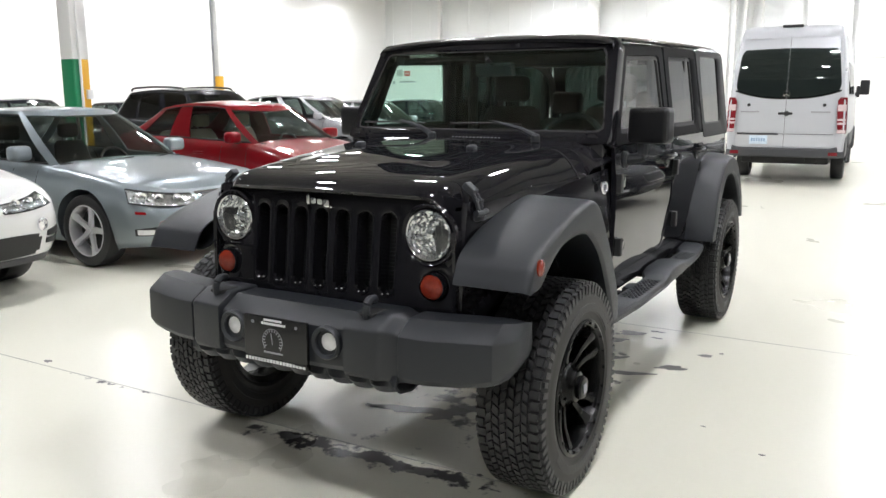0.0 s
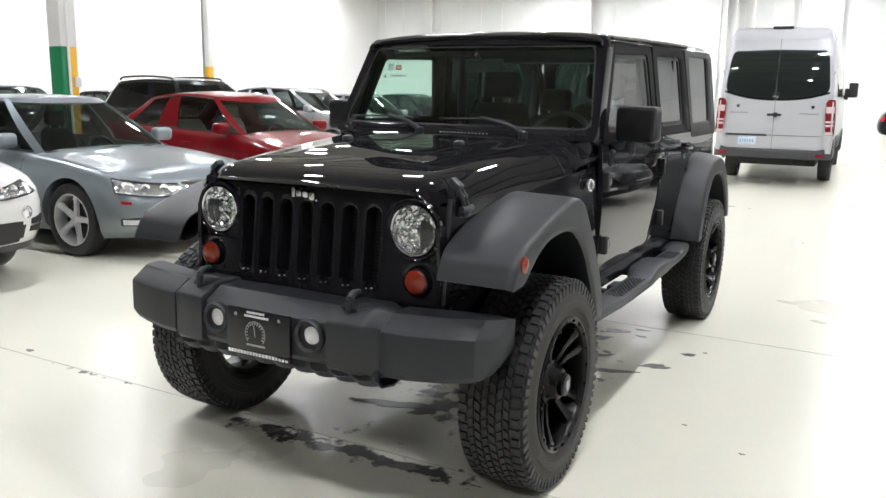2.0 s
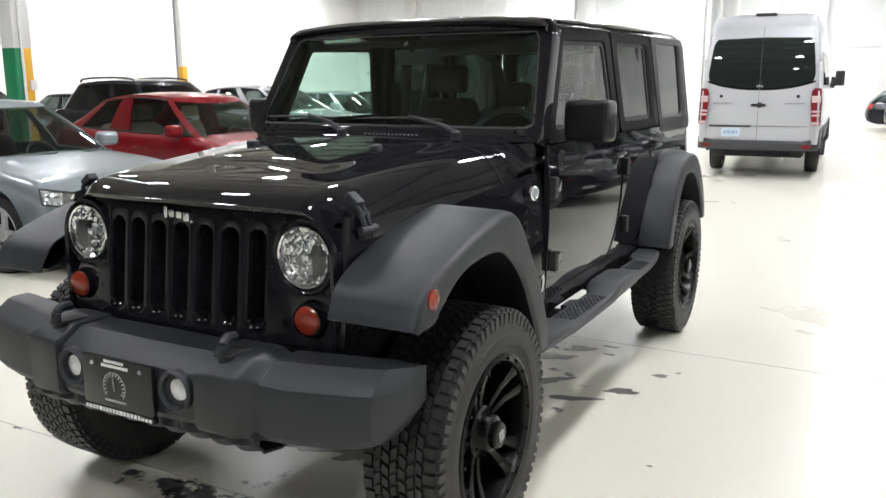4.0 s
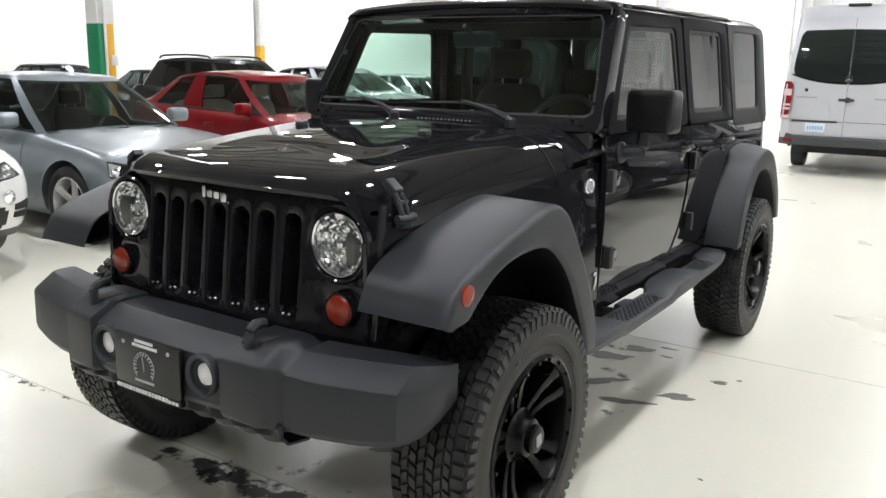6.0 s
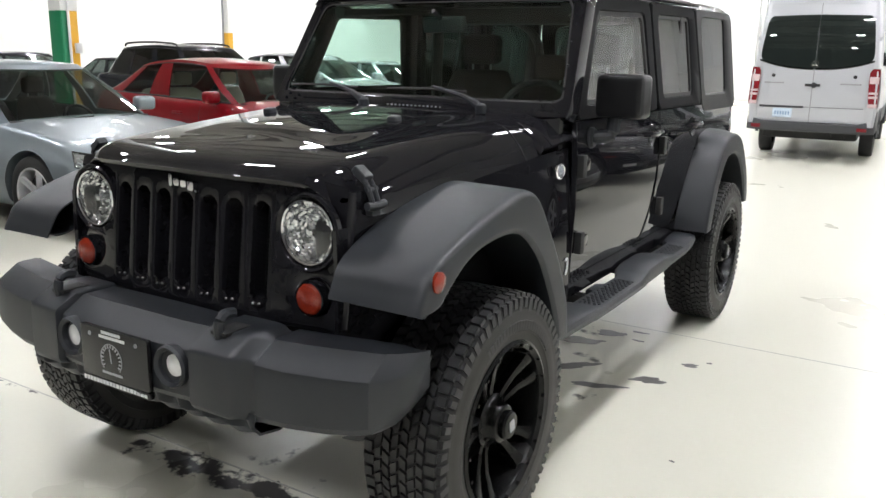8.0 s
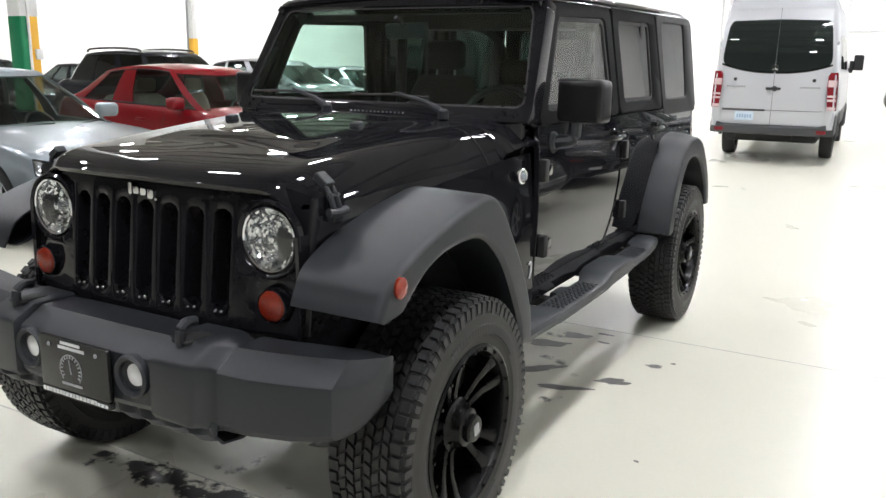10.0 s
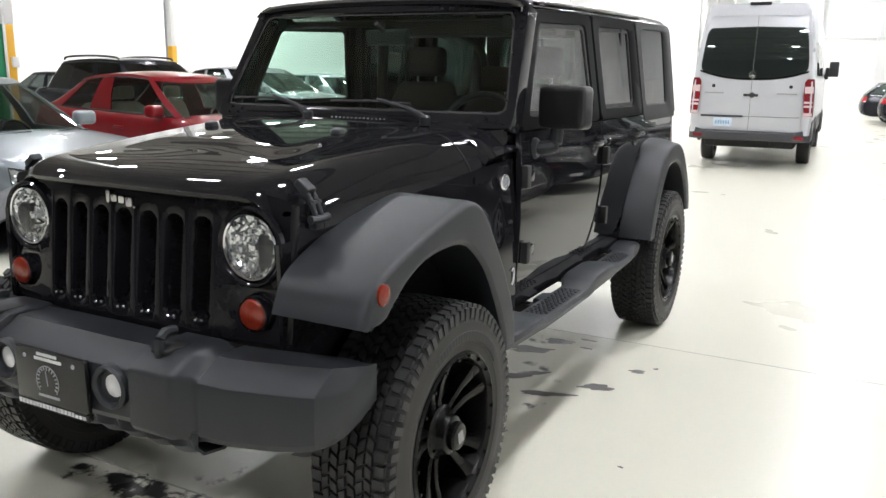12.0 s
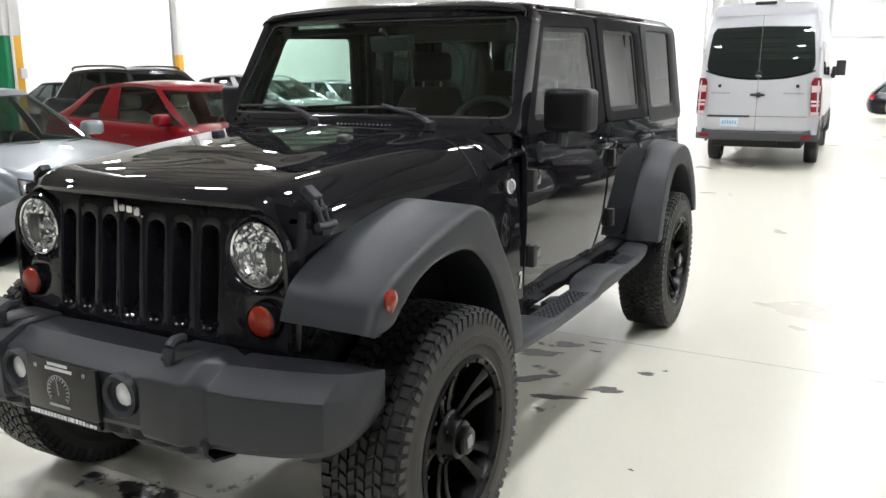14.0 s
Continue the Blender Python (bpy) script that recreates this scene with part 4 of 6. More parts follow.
    for y, z, w in ((-0.420, 1.846, 0.685), (-0.418, 1.862, 0.69), (-0.40, 1.876, 0.695), (-0.30, 1.890, 0.70), (0.2, 1.908, 0.703), (0.42, 1.914, 0.703), (0.425, 1.906, 0.703), (0.435, 1.906, 0.703), (0.44, 1.915, 0.703), (1.0, 1.930, 0.70),
                    (1.6, 1.940, 0.697), (2.0, 1.944, 0.69), (2.12, 1.936, 0.68), (2.165, 1.912, 0.66), (2.175, 1.88, 0.65)):
        low = curve1([(-0.43, 1.845), (0.44, 1.868), (1.24, 1.885), (2.17, 1.895)], y)
        half = [(0, 0.018), (0.3, 0.017), (0.6, 0.012), (0.8, 0.004), (0.90, -0.004), (0.95, -0.012), (0.982, -0.026), (1.0, -0.045)]
        row = [(w * u, y, max(low - 0.004, z + d) if u < 1 else low) for u, d in half]
        rows.append([(-p[0], p[1], p[2]) for p in row[:0:-1]] + row)
    part("roof", thick(skin(rows), 0.03), M_ROOF, car, "satin black hardtop roof")
    for s in (1, -1):
        part("roof_gutter", tube([(s * 0.708, -0.34, 1.862), (s * 0.716, 0.43, 1.880), (s * 0.714, 1.25, 1.898)], 0.009, 8), M_BLACK, car)
    # tailgate with window
    tail = skin([[(x, 2.225 + (0.015 if abs(x) > 0.6 else 0.0) - (z - 0.62) * 0.055, z) for z in (0.62, 0.9, 1.2, 1.36)] for x in (-0.69, -0.6, 0.0, 0.6, 0.69)])
    part("tailgate", thick(tail, 0.03), M_BLACK, car)
    rr, rq = ring_of(rounded(-0.68, 0.68, 1.36, 1.905, 0.05), 64), ring_of(rounded(-0.57, 0.57, 1.42, 1.83, 0.06), 64)
    part("tail_frame", skin([[(p[0], 2.185 - (p[1] - 1.36) * 0.06 + d, p[1]) for p in r] for r, d in ((rr, 0.03), (rr, 0), (rq, 0), (rq, 0.03))], close_u=True, close_v=True), M_TOP, car)
    part("rear_window", skin([[(x, 2.20 - (z - 1.36) * 0.06, z) for x in (-0.575, 0.575)] for z in (1.415, 1.835)]), M_SMOKE, car)

    # underbody, inner wheel wells, floor pan
    part("underbody", box(-0.52, 0.52, -1.74, 2.12, 0.50, 0.66, 0.03), M_DARK, car)
    part("cabin_floor", box(-0.74, 0.74, -0.66, 2.2, 0.64, 0.70), M_DARK, car)
    part("firewall", box(-0.73, 0.73, -0.665, -0.63, 0.64, 1.36), M_DARK, car)
    part("engine_block", box(-0.50, 0.50, -1.74, -0.75, 0.60, 1.12, 0.05), M_DARK, car)
    for s in (1, -1):
        part("inner_fender", box(*sorted((s * 0.50, s * 0.58)), -1.86, -0.86, 0.66, 1.12, 0.02), M_DARK, car)
        part("rear_wheel_tub", box(*sorted((s * 0.44, s * 0.58)), 0.95, 2.05, 0.60, 1.10, 0.02), M_DARK, car)
        for y in (FRONT_Y, REAR_Y):
            part("shock_absorber", tube([(s * 0.52, y + 0.10, 0.50), (s * 0.55, y + 0.14, 0.98)], 0.028, 10), M_PLASTIC, car)
    for y in (FRONT_Y, REAR_Y):
        ax = tube([(-0.66, y, 0.455), (0.66, y, 0.455)], 0.042, 12)
        merge(ax, lathe([(0.0, -0.13), (0.09, -0.11), (0.13, -0.04), (0.13, 0.04), (0.09, 0.11), (0.0, 0.13)], 20, "y"), Matrix.Translation((0.12, y, 0.455)))
        part("axle", ax, M_DARK, car)

    # fender flares
    fo = [(-1.955, 0.925), (-1.935, 0.965), (-1.90, 1.015), (-1.80, 1.062), (-1.63, 1.115), (-1.47, 1.155), (-1.34, 1.174), (-1.245, 1.138), (-1.145, 1.02), (-1.04, 0.87), (-0.965, 0.72), (-0.945, 0.605)]
    fi = [(-1.900, 0.918), (-1.845, 0.925), (-1.800, 0.958), (-1.72, 1.010), (-1.62, 1.045), (-1.50, 1.058), (-1.40, 1.052), (-1.32, 1.015), (-1.22, 0.93), (-1.13, 0.80), (-1.065, 0.68), (-1.045, 0.605)]
    rear_shift = 0.045
    so = [(0.975, 0.640), (0.995, 0.72), (1.055, 0.88), (1.155, 1.03), (1.27, 1.125), (1.40, 1.160), (1.56, 1.160), (1.70, 1.115), (1.83, 1.01), (1.94, 0.88), (2.00, 0.76), (2.015, 0.69)]
    si = [(1.075, 0.640), (1.09, 0.70), (1.14, 0.82), (1.21, 0.93), (1.31, 1.02), (1.42, 1.045), (1.54, 1.045), (1.65, 1.01), (1.76, 0.93), (1.85, 0.83), (1.90, 0.74), (1.915, 0.69)]
    for s in (1, -1):
        f = part("front_flare", thick(flare(fo, fi, s, lambda y: curve1([(-1.96, 0.638), (-1.86, 0.632), (-1.7, 0.622), (-1.4, 0.65), (-0.95, 0.725)], y), 0.928, 0.012), 0.004), M_PLASTIC, car, "matte dark grey plastic front fender flare", 38)
        part("rear_flare", thick(flare([(a + rear_shift, b) for a, b in so], [(a + rear_shift, b) for a, b in si], s, 0.755, 0.935, 0.030), 0.004), M_PLASTIC, car, "matte dark grey plastic rear fender flare", 38)
        mk = part("side_marker", lathe([(0.031, 0.0), (0.030, s * 0.008), (0.020, s * 0.013), (0.0, s * 0.015)], 28), M_AMBER, f, "round amber side marker")
        mk.matrix_basis = pose(s * 0.926, -1.862, 0.999)
        # running board with two treads
        board = bmesh.new()
        rows = []
        for y, zt, xo, th, xi in ((-0.955, 0.610, 0.900, 0.05, 0.755), (-0.90, 0.616, 0.915, 0.055, 0.757), (-0.62, 0.613, 0.920, 0.06, 0.757), (-0.60, 0.604, 0.920, 0.055, 0.790), (-0.36, 0.602, 0.920, 0.055, 0.790), (-0.34, 0.602, 0.920, 0.055, 0.757), (-0.24, 0.602, 0.920, 0.055, 0.757), (-0.22, 0.602, 0.920, 0.055, 0.790),
                                  (-0.05, 0.602, 0.920, 0.055, 0.790), (0.02, 0.618, 0.920, 0.07, 0.760), (0.08, 0.634, 0.918, 0.08, 0.760), (0.30, 0.636, 0.915, 0.08, 0.760), (0.40, 0.624, 0.912, 0.07, 0.760), (0.46, 0.614, 0.910, 0.055, 0.788), (0.75, 0.616, 0.905, 0.055, 0.788), (0.78, 0.622, 0.903, 0.06, 0.760), (0.86, 0.634, 0.900, 0.07, 0.760), (0.97, 0.638, 0.890, 0.07, 0.760), (1.01, 0.630, 0.860, 0.06, 0.760)):
            rows.append([(s * xi, y, zt - th), (s * (xi - 0.003), y, zt - 0.012), (s * (xi + 0.005), y, zt - 0.002), (s * (xi + 0.025), y, zt), (s * (xo - 0.03), y, zt - 0.002), (s * (xo - 0.008), y, zt - 0.010), (s * xo, y, zt - 0.028), (s * (xo - 0.012), y, zt - th), (s * (xo - 0.05), y, zt - th - 0.008)])
        skin(rows, close_u=True, caps=True, bm=board)
        rb = part("running_board", board, M_PLASTIC, car, "black plastic running board", 40)
        nubs = bmesh.new()
        for y0, y1 in ((-0.56, -0.10), (0.49, 0.72)):
            y = y0
            row = 0
            while y < y1:
                for k in range(4):
                    x = 0.818 + k * 0.021 + (0.012 if row % 2 else 0)
                    zt = 0.601 if y < 0 else 0.614
                    merge(nubs, lathe([(0.0085, 0.0), (0.007, 0.004), (0.0, 0.0045)], 6, "z"), Matrix.Translation((s * x, y, zt)))
                y += 0.021
                row += 1
        tagged(part("nub_pattern", nubs, M_PLASTIC, rb), kind="stuff")
        for y in (-0.35, 0.25, 0.80):
            part("board_bracket", box(*sorted((s * 0.60, s * 0.79)), y - 0.03, y + 0.03, 0.535, 0.575, 0.005), M_DARK, rb)
        # mirror
        mr = part("side_mirror", box(-0.104, 0.104, -0.055, 0.055, -0.088, 0.088, 0.030, 4), M_MIRROR, car, "black square door mirror")
        mr.matrix_basis = pose(s * 0.882, -0.385, 1.442, 0, 0, s * -6)
        part("mirror_glass", box(-0.088, 0.088, 0.054, 0.058, -0.072, 0.072, 0.0), M_CHROME, mr)
        part("mirror_arm", tube(arc([(s * 0.765, -0.42, 1.270), (s * 0.80, -0.415, 1.275), (s * 0.845, -0.40, 1.285), (s * 0.850, -0.39, 1.33), (s * 0.850, -0.385, 1.37)], 3), 0.028, 10), M_PLASTIC, car)
        part("mirror_base", lathe([(0.045, 0.0), (0.044, s * 0.012), (0.036, s * 0.022), (0.0, s * 0.026)], 24), M_PLASTIC, car).matrix_basis = pose(s * 0.762, -0.42, 1.270)

    # front bumper: centre beam, two horns, two end caps
    def bar(stations):
        rows = []
        for x, yf, yb, z0, z1, ch in stations:
            rows.append([(x, yb, z0 + 0.02), (x, yf + 0.05, z0), (x, yf + 0.012, z0 + 0.010), (x, yf, z0 + 0.030), (x, yf + 0.002, z1 - ch - 0.008), (x, yf + 0.004, z1 - ch), (x, yf + 0.010, z1 - ch + 0.007), (x, yf + 0.074, z1 - 0.006), (x, yf + 0.084, z1), (x, yb, z1)])
        return skin(rows, close_u=True, caps=True)
    bumper = part("bumper", bar([(-0.34, -2.150, -1.96, 0.592, 0.808, 0.05), (-0.17, -2.163, -1.96, 0.592, 0.812, 0.05), (0, -2.165, -1.96, 0.592, 0.813, 0.05), (0.17, -2.163, -1.96, 0.592, 0.812, 0.05), (0.34, -2.150, -1.96, 0.592, 0.808, 0.05)]),
                  M_PLASTIC, car, "dark grey textured plastic front bumper", 22)
    for s in (1, -1):
        horn = bar([(s * 0.296, -2.150, -1.95, 0.588, 0.812, 0.045), (s * 0.304, -2.172, -1.95, 0.586, 0.818, 0.045), (s * 0.44, -2.168, -1.95, 0.584, 0.820, 0.045), (s * 0.462, -2.150, -1.95, 0.584, 0.816, 0.045), (s * 0.478, -2.118, -1.95, 0.565, 0.806, 0.045), (s * 0.50, -2.110, -1.95, 0.570, 0.800, 0.045)])
        part("bumper_horn", horn, M_PLASTIC, bumper, "", 45)
        end = bar([(s * 0.490, -2.100, -1.93, 0.584, 0.800, 0.045), (s * 0.505, -2.122, -1.93, 0.578, 0.806, 0.05), (s * 0.60, -2.112, -1.92, 0.578, 0.808, 0.055), (s * 0.72, -2.088, -1.90, 0.584, 0.811, 0.055), (s * 0.80, -2.066, -1.885, 0.592, 0.812, 0.055),
                   (s * 0.838, -2.050, -1.880, 0.600, 0.811, 0.055), (s * 0.866, -2.010, -1.875, 0.618, 0.807, 0.053), (s * 0.884, -1.968, -1.862, 0.648, 0.801, 0.048), (s * 0.892, -1.935, -1.838, 0.676, 0.795, 0.042)])
        part("bumper_end", end, M_PLASTIC, bumper, "", 24)
        fog = part("fog_lamp", lathe([(0.062, 0.02), (0.064, -0.016), (0.058, -0.024), (0.048, -0.016), (0.044, 0.012)], 36, "y"), M_PLASTIC, bumper, "round fog lamp in a black ring")
        fog.matrix_basis = pose(s * 0.226, -2.156, 0.706)
        part("fog_lens", lathe([(0.046, 0.006), (0.030, -0.003), (0.0, -0.008)], 32, "y"), M_WHITELENS, fog, "clear fog lens")
        hk = part("tow_hook", tube(arc([(s * 0.366, -2.104, 0.790), (s * 0.366, -2.112, 0.828), (s * 0.366, -2.106, 0.854), (s * 0.366, -2.084, 0.867), (s * 0.366, -2.054, 0.863)], 4), 0.0155, 8), M_PLASTIC, car, "black tow hook")
        part("hook_slot", box(s * 0.366 - 0.03, s * 0.366 + 0.03, -2.115, -2.02, 0.812, 0.8215, 0.002), M_DARK, hk)
    skirt = bmesh.new()
    rows = []
    for k in range(-100, 101):
        x = k * 0.005
        sc = 0.024 * abs(math.sin(x * 33)) ** 0.6
        end = 0.03 * max(0.0, abs(x) - 0.42)
        rows.append([(x, -2.120 + end, 0.610), (x, -2.128 + end, 0.592), (x, -2.115 - sc + end, 0.568 + end), (x, -2.085 - sc + end, 0.537 + end), (x, -2.02, 0.522 + end), (x, -1.90, 0.55)])
    skin(rows, bm=skirt)
    part("air_dam", thick(skirt, 0.008), M_PLASTIC, bumper)
    # front plate with unreadable print
    plate = part("number_plate", prism(rounded(-0.152, 0.152, 0.612, 0.772, 0.008), "y", -2.188, -2.172, 0.002), M_PLATE, car, "black dealer plate with white print")
    strip = part("plate_strip", box(-0.152, 0.152, -2.189, -2.170, 0.590, 0.611, 0.002), M_PLATE, plate)
    marks = bmesh.new()
    random.seed(3)
    x = -0.146
    while x < 0.142:
        w = random.uniform(0.008, 0.012)
        box(x, x + w, -2.1915, -2.189, 0.595, 0.595 + (0.0125 if x < 0.09 else 0.009), bm=marks)
        x += w + 0.0055
    tagged(part("plate_lettering", marks, M_WHITEMARK, plate, "white bars of print"), kind="stuff")
    top = bmesh.new()
    for zrow, a, b in ((0.757, -0.05, 0.03), (0.743, -0.062, 0.045)):
        x = a
        while x < b:
            w = random.uniform(0.006, 0.010)
            box(x, x + w, -2.1905, -2.188, zrow, zrow + 0.009, bm=top)
            x += w + 0.003
    tagged(part("plate_top_lettering", top, M_WHITEMARK, plate, "small white bars of print"), kind="stuff")
    dial = bmesh.new()
    for k in range(15):
        a = radians(210 - 240 * k / 14)
        merge(dial, box(0.036, 0.045, -2.1905, -2.188, -0.002, 0.002), Matrix.Translation((-0.012, 0, 0.680)) @ Matrix.Rotation(-a, 4, "Y"))
    tube([(-0.012 + 0.048 * math.cos(radians(t)), -2.189, 0.680 + 0.048 * math.sin(radians(t))) for t in range(-40, 221, 10)], 0.0016, 5, dial)
    tube([(-0.012, -2.189, 0.668), (-0.018, -2.189, 0.712)], 0.0018, 5, dial)
    box(-0.055, 0.035, -2.1905, -2.188, 0.632, 0.639, bm=dial)
    part("plate_dial", dial, M_GREYMARK, plate, "grey dial shape")
    screws = bmesh.new()
    for x in (-0.105, 0.105):
        merge(screws, lathe([(0.007, -0.001), (0.006, -0.004), (0.0, -0.005)], 10, "y"), Matrix.Translation((x, -2.188, 0.748)))
    tagged(part("plate_screws", screws, M_PIPE, plate), kind="stuff")

    # wheels
    tyre = None
    for s in (1, -1):
        for y in (FRONT_Y, REAR_Y):
            w = part("wheel", lathe([(0.05, -0.05), (0.06, 0.05)], 16), M_DARK, car, "off-road wheel with a matte black twin-spoke rim")
            w.matrix_basis = pose(s * 0.812, y, TYRE_R, (11 if s > 0 else 3) + (0 if y < 0 else 40))
            if tyre is None:
                carcass, lugs = tyre_mesh(TYRE_R, TYRE_W, 0.262, True)
                tyre = part("tyre", carcass, M_GROOVESHADE, w, "chunky all-terrain tyre", 30)
                ring = [(0.279, 0.940), (0.285, 0.955), (0.302, 0.972), (0.306, 0.996), (0.346, 1.006), (0.351, 0.992), (0.366, 0.991), (0.378, 0.978)]
                sides = [part("sidewall", lathe([(rr, q * TYRE_W / 2 * k) for rr, k in ring], 72), M_SIDEWALL, tyre, "dusty grey-brown sidewall") for q in (1, -1)]
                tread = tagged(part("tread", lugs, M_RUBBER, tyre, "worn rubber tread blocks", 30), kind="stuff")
            else:
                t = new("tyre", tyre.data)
                t.parent = w
                tagged(t, "chunky all-terrain tyre")
                for sd in sides:
                    tagged(new("sidewall", sd.data), "dusty grey-brown sidewall").parent = t
                t2 = new("tread", tread.data)
                t2.parent = t
                tagged(t2, "worn rubber tread blocks", kind="stuff")
            rim_twin(w, s, 0.262, TYRE_W / 2)

    # cabin: dash, wheel, seats, roll cage, mirror
    dash = skin([[(x, y, z) for y, z in ((-0.60, 1.38), (-0.52, 1.405), (-0.38, 1.40), (-0.30, 1.36), (-0.29, 1.20), (-0.33, 1.0), (-0.60, 0.95))] for x in (-0.71, -0.3, 0.0, 0.3, 0.71)], caps=True)
    part("dashboard", dash, M_TRIM, car, "black dashboard")
    sw = thing_wheel(0.185)
    st = part("steering_wheel", sw, M_TRIM, car, "black steering wheel")
    st.matrix_basis = pose(0.37, -0.16, 1.315, 62, 0, 0)
    part("steering_column", tube([(0.37, -0.16, 1.31), (0.37, -0.36, 1.20)], 0.035, 10), M_TRIM, car)
    for x in (-0.36, 0.36):
        seat(car, x, 0.30, 0.86, 0.52, M_SEAT, 0.66)
    for x in (-0.33, 0.33):
        seat(car, x, 1.25, 0.86, 0.56, M_SEAT, 0.56)
    cage = bmesh.new()
    for s in (1, -1):
        tube(arc([(s * 0.60, -0.36, 1.79), (s * 0.60, 0.3, 1.84), (s * 0.60, 0.75, 1.845), (s * 0.60, 1.5, 1.845), (s * 0.61, 1.95, 1.70), (s * 0.62, 2.05, 1.30)], 4), 0.030, 10, cage)
        tube([(s * 0.62, 0.58, 0.80), (s * 0.62, 0.58, 1.50), (s * 0.60, 0.57, 1.84)], 0.032, 10, cage)
    tube([(-0.60, 0.57, 1.845), (0.60, 0.57, 1.845)], 0.030, 10, cage)
    tube([(-0.60, 1.5, 1.845), (0.60, 1.5, 1.845)], 0.030, 10, cage)
    part("roll_cage", cage, M_TRIM, car, "padded black roll cage")
    part("roof_speaker_bar", box(-0.50, 0.50, 0.50, 0.66, 1.77, 1.86, 0.03), M_TRIM, car)
    part("sun_visor", box(-0.60, -0.08, -0.40, -0.22, 1.815, 1.835, 0.008), M_TRIM, car)
    part("sun_visor", box(0.08, 0.60, -0.40, -0.22, 1.815, 1.835, 0.008), M_TRIM, car)
    rv = part("rear_view_mirror", box(-0.125, 0.125, -0.02, 0.02, -0.035, 0.035, 0.016, 3), M_TRIM, car, "black rear-view mirror")
    rv.matrix_basis = pose(0.03, -0.40, 1.725, 12, 0, -12)
    part("mirror_stalk", tube([(0.0, -0.02, 0.03), (0.0, -0.06, 0.07)], 0.01, 8), M_TRIM, rv)
    return car


def thing_wheel(r):
    """A steering wheel in the xy plane."""
    bm = bmesh.new()
    ring = [(r * math.cos(2 * math.pi * k / 36), r * math.sin(2 * math.pi * k / 36), 0) for k in range(36)]
    rows = []
    for k in range(36):
        a = 2 * math.pi * k / 36
        rows.append([((r + 0.016 * math.cos(b)) * math.cos(a), (r + 0.016 * math.cos(b)) * math.sin(a), 0.016 * math.sin(b)) for b in [2 * math.pi * j / 8 for j in range(8)]])
    skin(rows, close_u=True, close_v=True, bm=bm)
    for a in (0, 180, 270):
        tube([(0, 0, -0.02), (r * math.cos(radians(a)), r * math.sin(radians(a)), 0)], 0.018, 8, bm)
    merge(bm, lathe([(0.0, 0.01), (0.06, 0.005), (0.07, -0.03), (0.0, -0.04)], 20, "z"))
    return bm


def seat(parent, x, y, z, w, material, back_h):
    """A car seat facing -y: cushion, backrest, head restraint on two posts."""
    s = part("car_seat", box(x - w / 2, x + w / 2, y - 0.28, y + 0.24, z - 0.12, z + 0.06, 0.05, 3), material, parent, "dark cloth car seat" if material is M_SEAT else "cream leather car seat")
    back = bmesh.new()
    rows = []
    for t, ww, d in ((0, 0.98, 0.06), (0.15, 1.0, 0.075), (0.5, 0.98, 0.07), (0.85, 0.86, 0.06), (0.97, 0.72, 0.045), (1.0, 0.6, 0.02)):
        cy, cz = y + 0.22 + 0.14 * t, z + back_h * t
        rows.append([(x + ww * w / 2 * math.cos(a), cy + d * math.sin(a) * (1 if abs(math.cos(a)) < 0.9 else 0.8), cz) for a in [2 * math.pi * k / 20 for k in range(20)]])
    skin(rows, close_u=True, bm=back, caps=True)
    part("backrest", back, material, s)
    head = box(x - 0.12, x + 0.12, y + 0.310, y + 0.415, z + back_h + 0.03, z + back_h + 0.20, 0.05, 5)
    hr = part("head_restraint", head, material, s)
    posts = bmesh.new()
    for d in (-0.06, 0.06):
        tube([(x + d, y + 0.36, z + back_h - 0.05), (x + d, y + 0.365, z + back_h + 0.05)], 0.008, 6, posts)
    part("restraint_posts", posts, M_PIPE, hr)
    return s


build_off_roader()


# ---- ordinary cars ----
def alloy_wheel(parent, s, x, y, r, rim, w, spokes, material, double=False):
    wl = part("wheel", lathe([(0.03, -0.04), (0.05, 0.04)], 12), M_DARK, parent, "alloy wheel with a black tyre")
    wl.matrix_basis = pose(s * x, y, r, 17)
    part("tyre", tyre_mesh(r, w, rim, False), M_RUBBER, wl)
    h = w / 2
    part("rim", lathe([(rim + 0.004, s * h * 0.86), (rim, s * h * 0.93), (rim - 0.012, s * h * 0.90), (rim - 0.02, s * h * 0.6), (rim - 0.025, -s * h * 0.8), (rim, -s * h * 0.9)], 48), material, wl)
    bm = bmesh.new()
    for k in range(spokes):
        a = 2 * math.pi * k / spokes + 0.3
        rows = []
        for rad, wd, xx in ((0.03, 0.034, 0.62), (0.09, 0.030, 0.66), (rim * 0.6, 0.026, 0.74), (rim - 0.012, 0.036, 0.84)):
            rows.append([(s * (h * xx + dx), rad * math.cos(a) - t * wd * math.sin(a), rad * math.sin(a) + t * wd * math.cos(a)) for t, dx in ((-1, -0.03), (-0.8, -0.003), (0, 0.003), (0.8, -0.003), (1, -0.03))])
        skin(rows, close_u=True, bm=bm)
    part("spokes", bm, material, wl)
    part("hub_cap", lathe([(0.0, s * h * 0.72), (0.03, s * h * 0.71), (0.036, s * h * 0.6)], 20), material, wl)
    part("brake_disc", lathe([(0.04, 0.01 * s), (rim * 0.78, 0.01 * s), (rim * 0.78, -0.015 * s), (0.04, -0.015 * s)], 32), M_DARK, wl)
    return wl


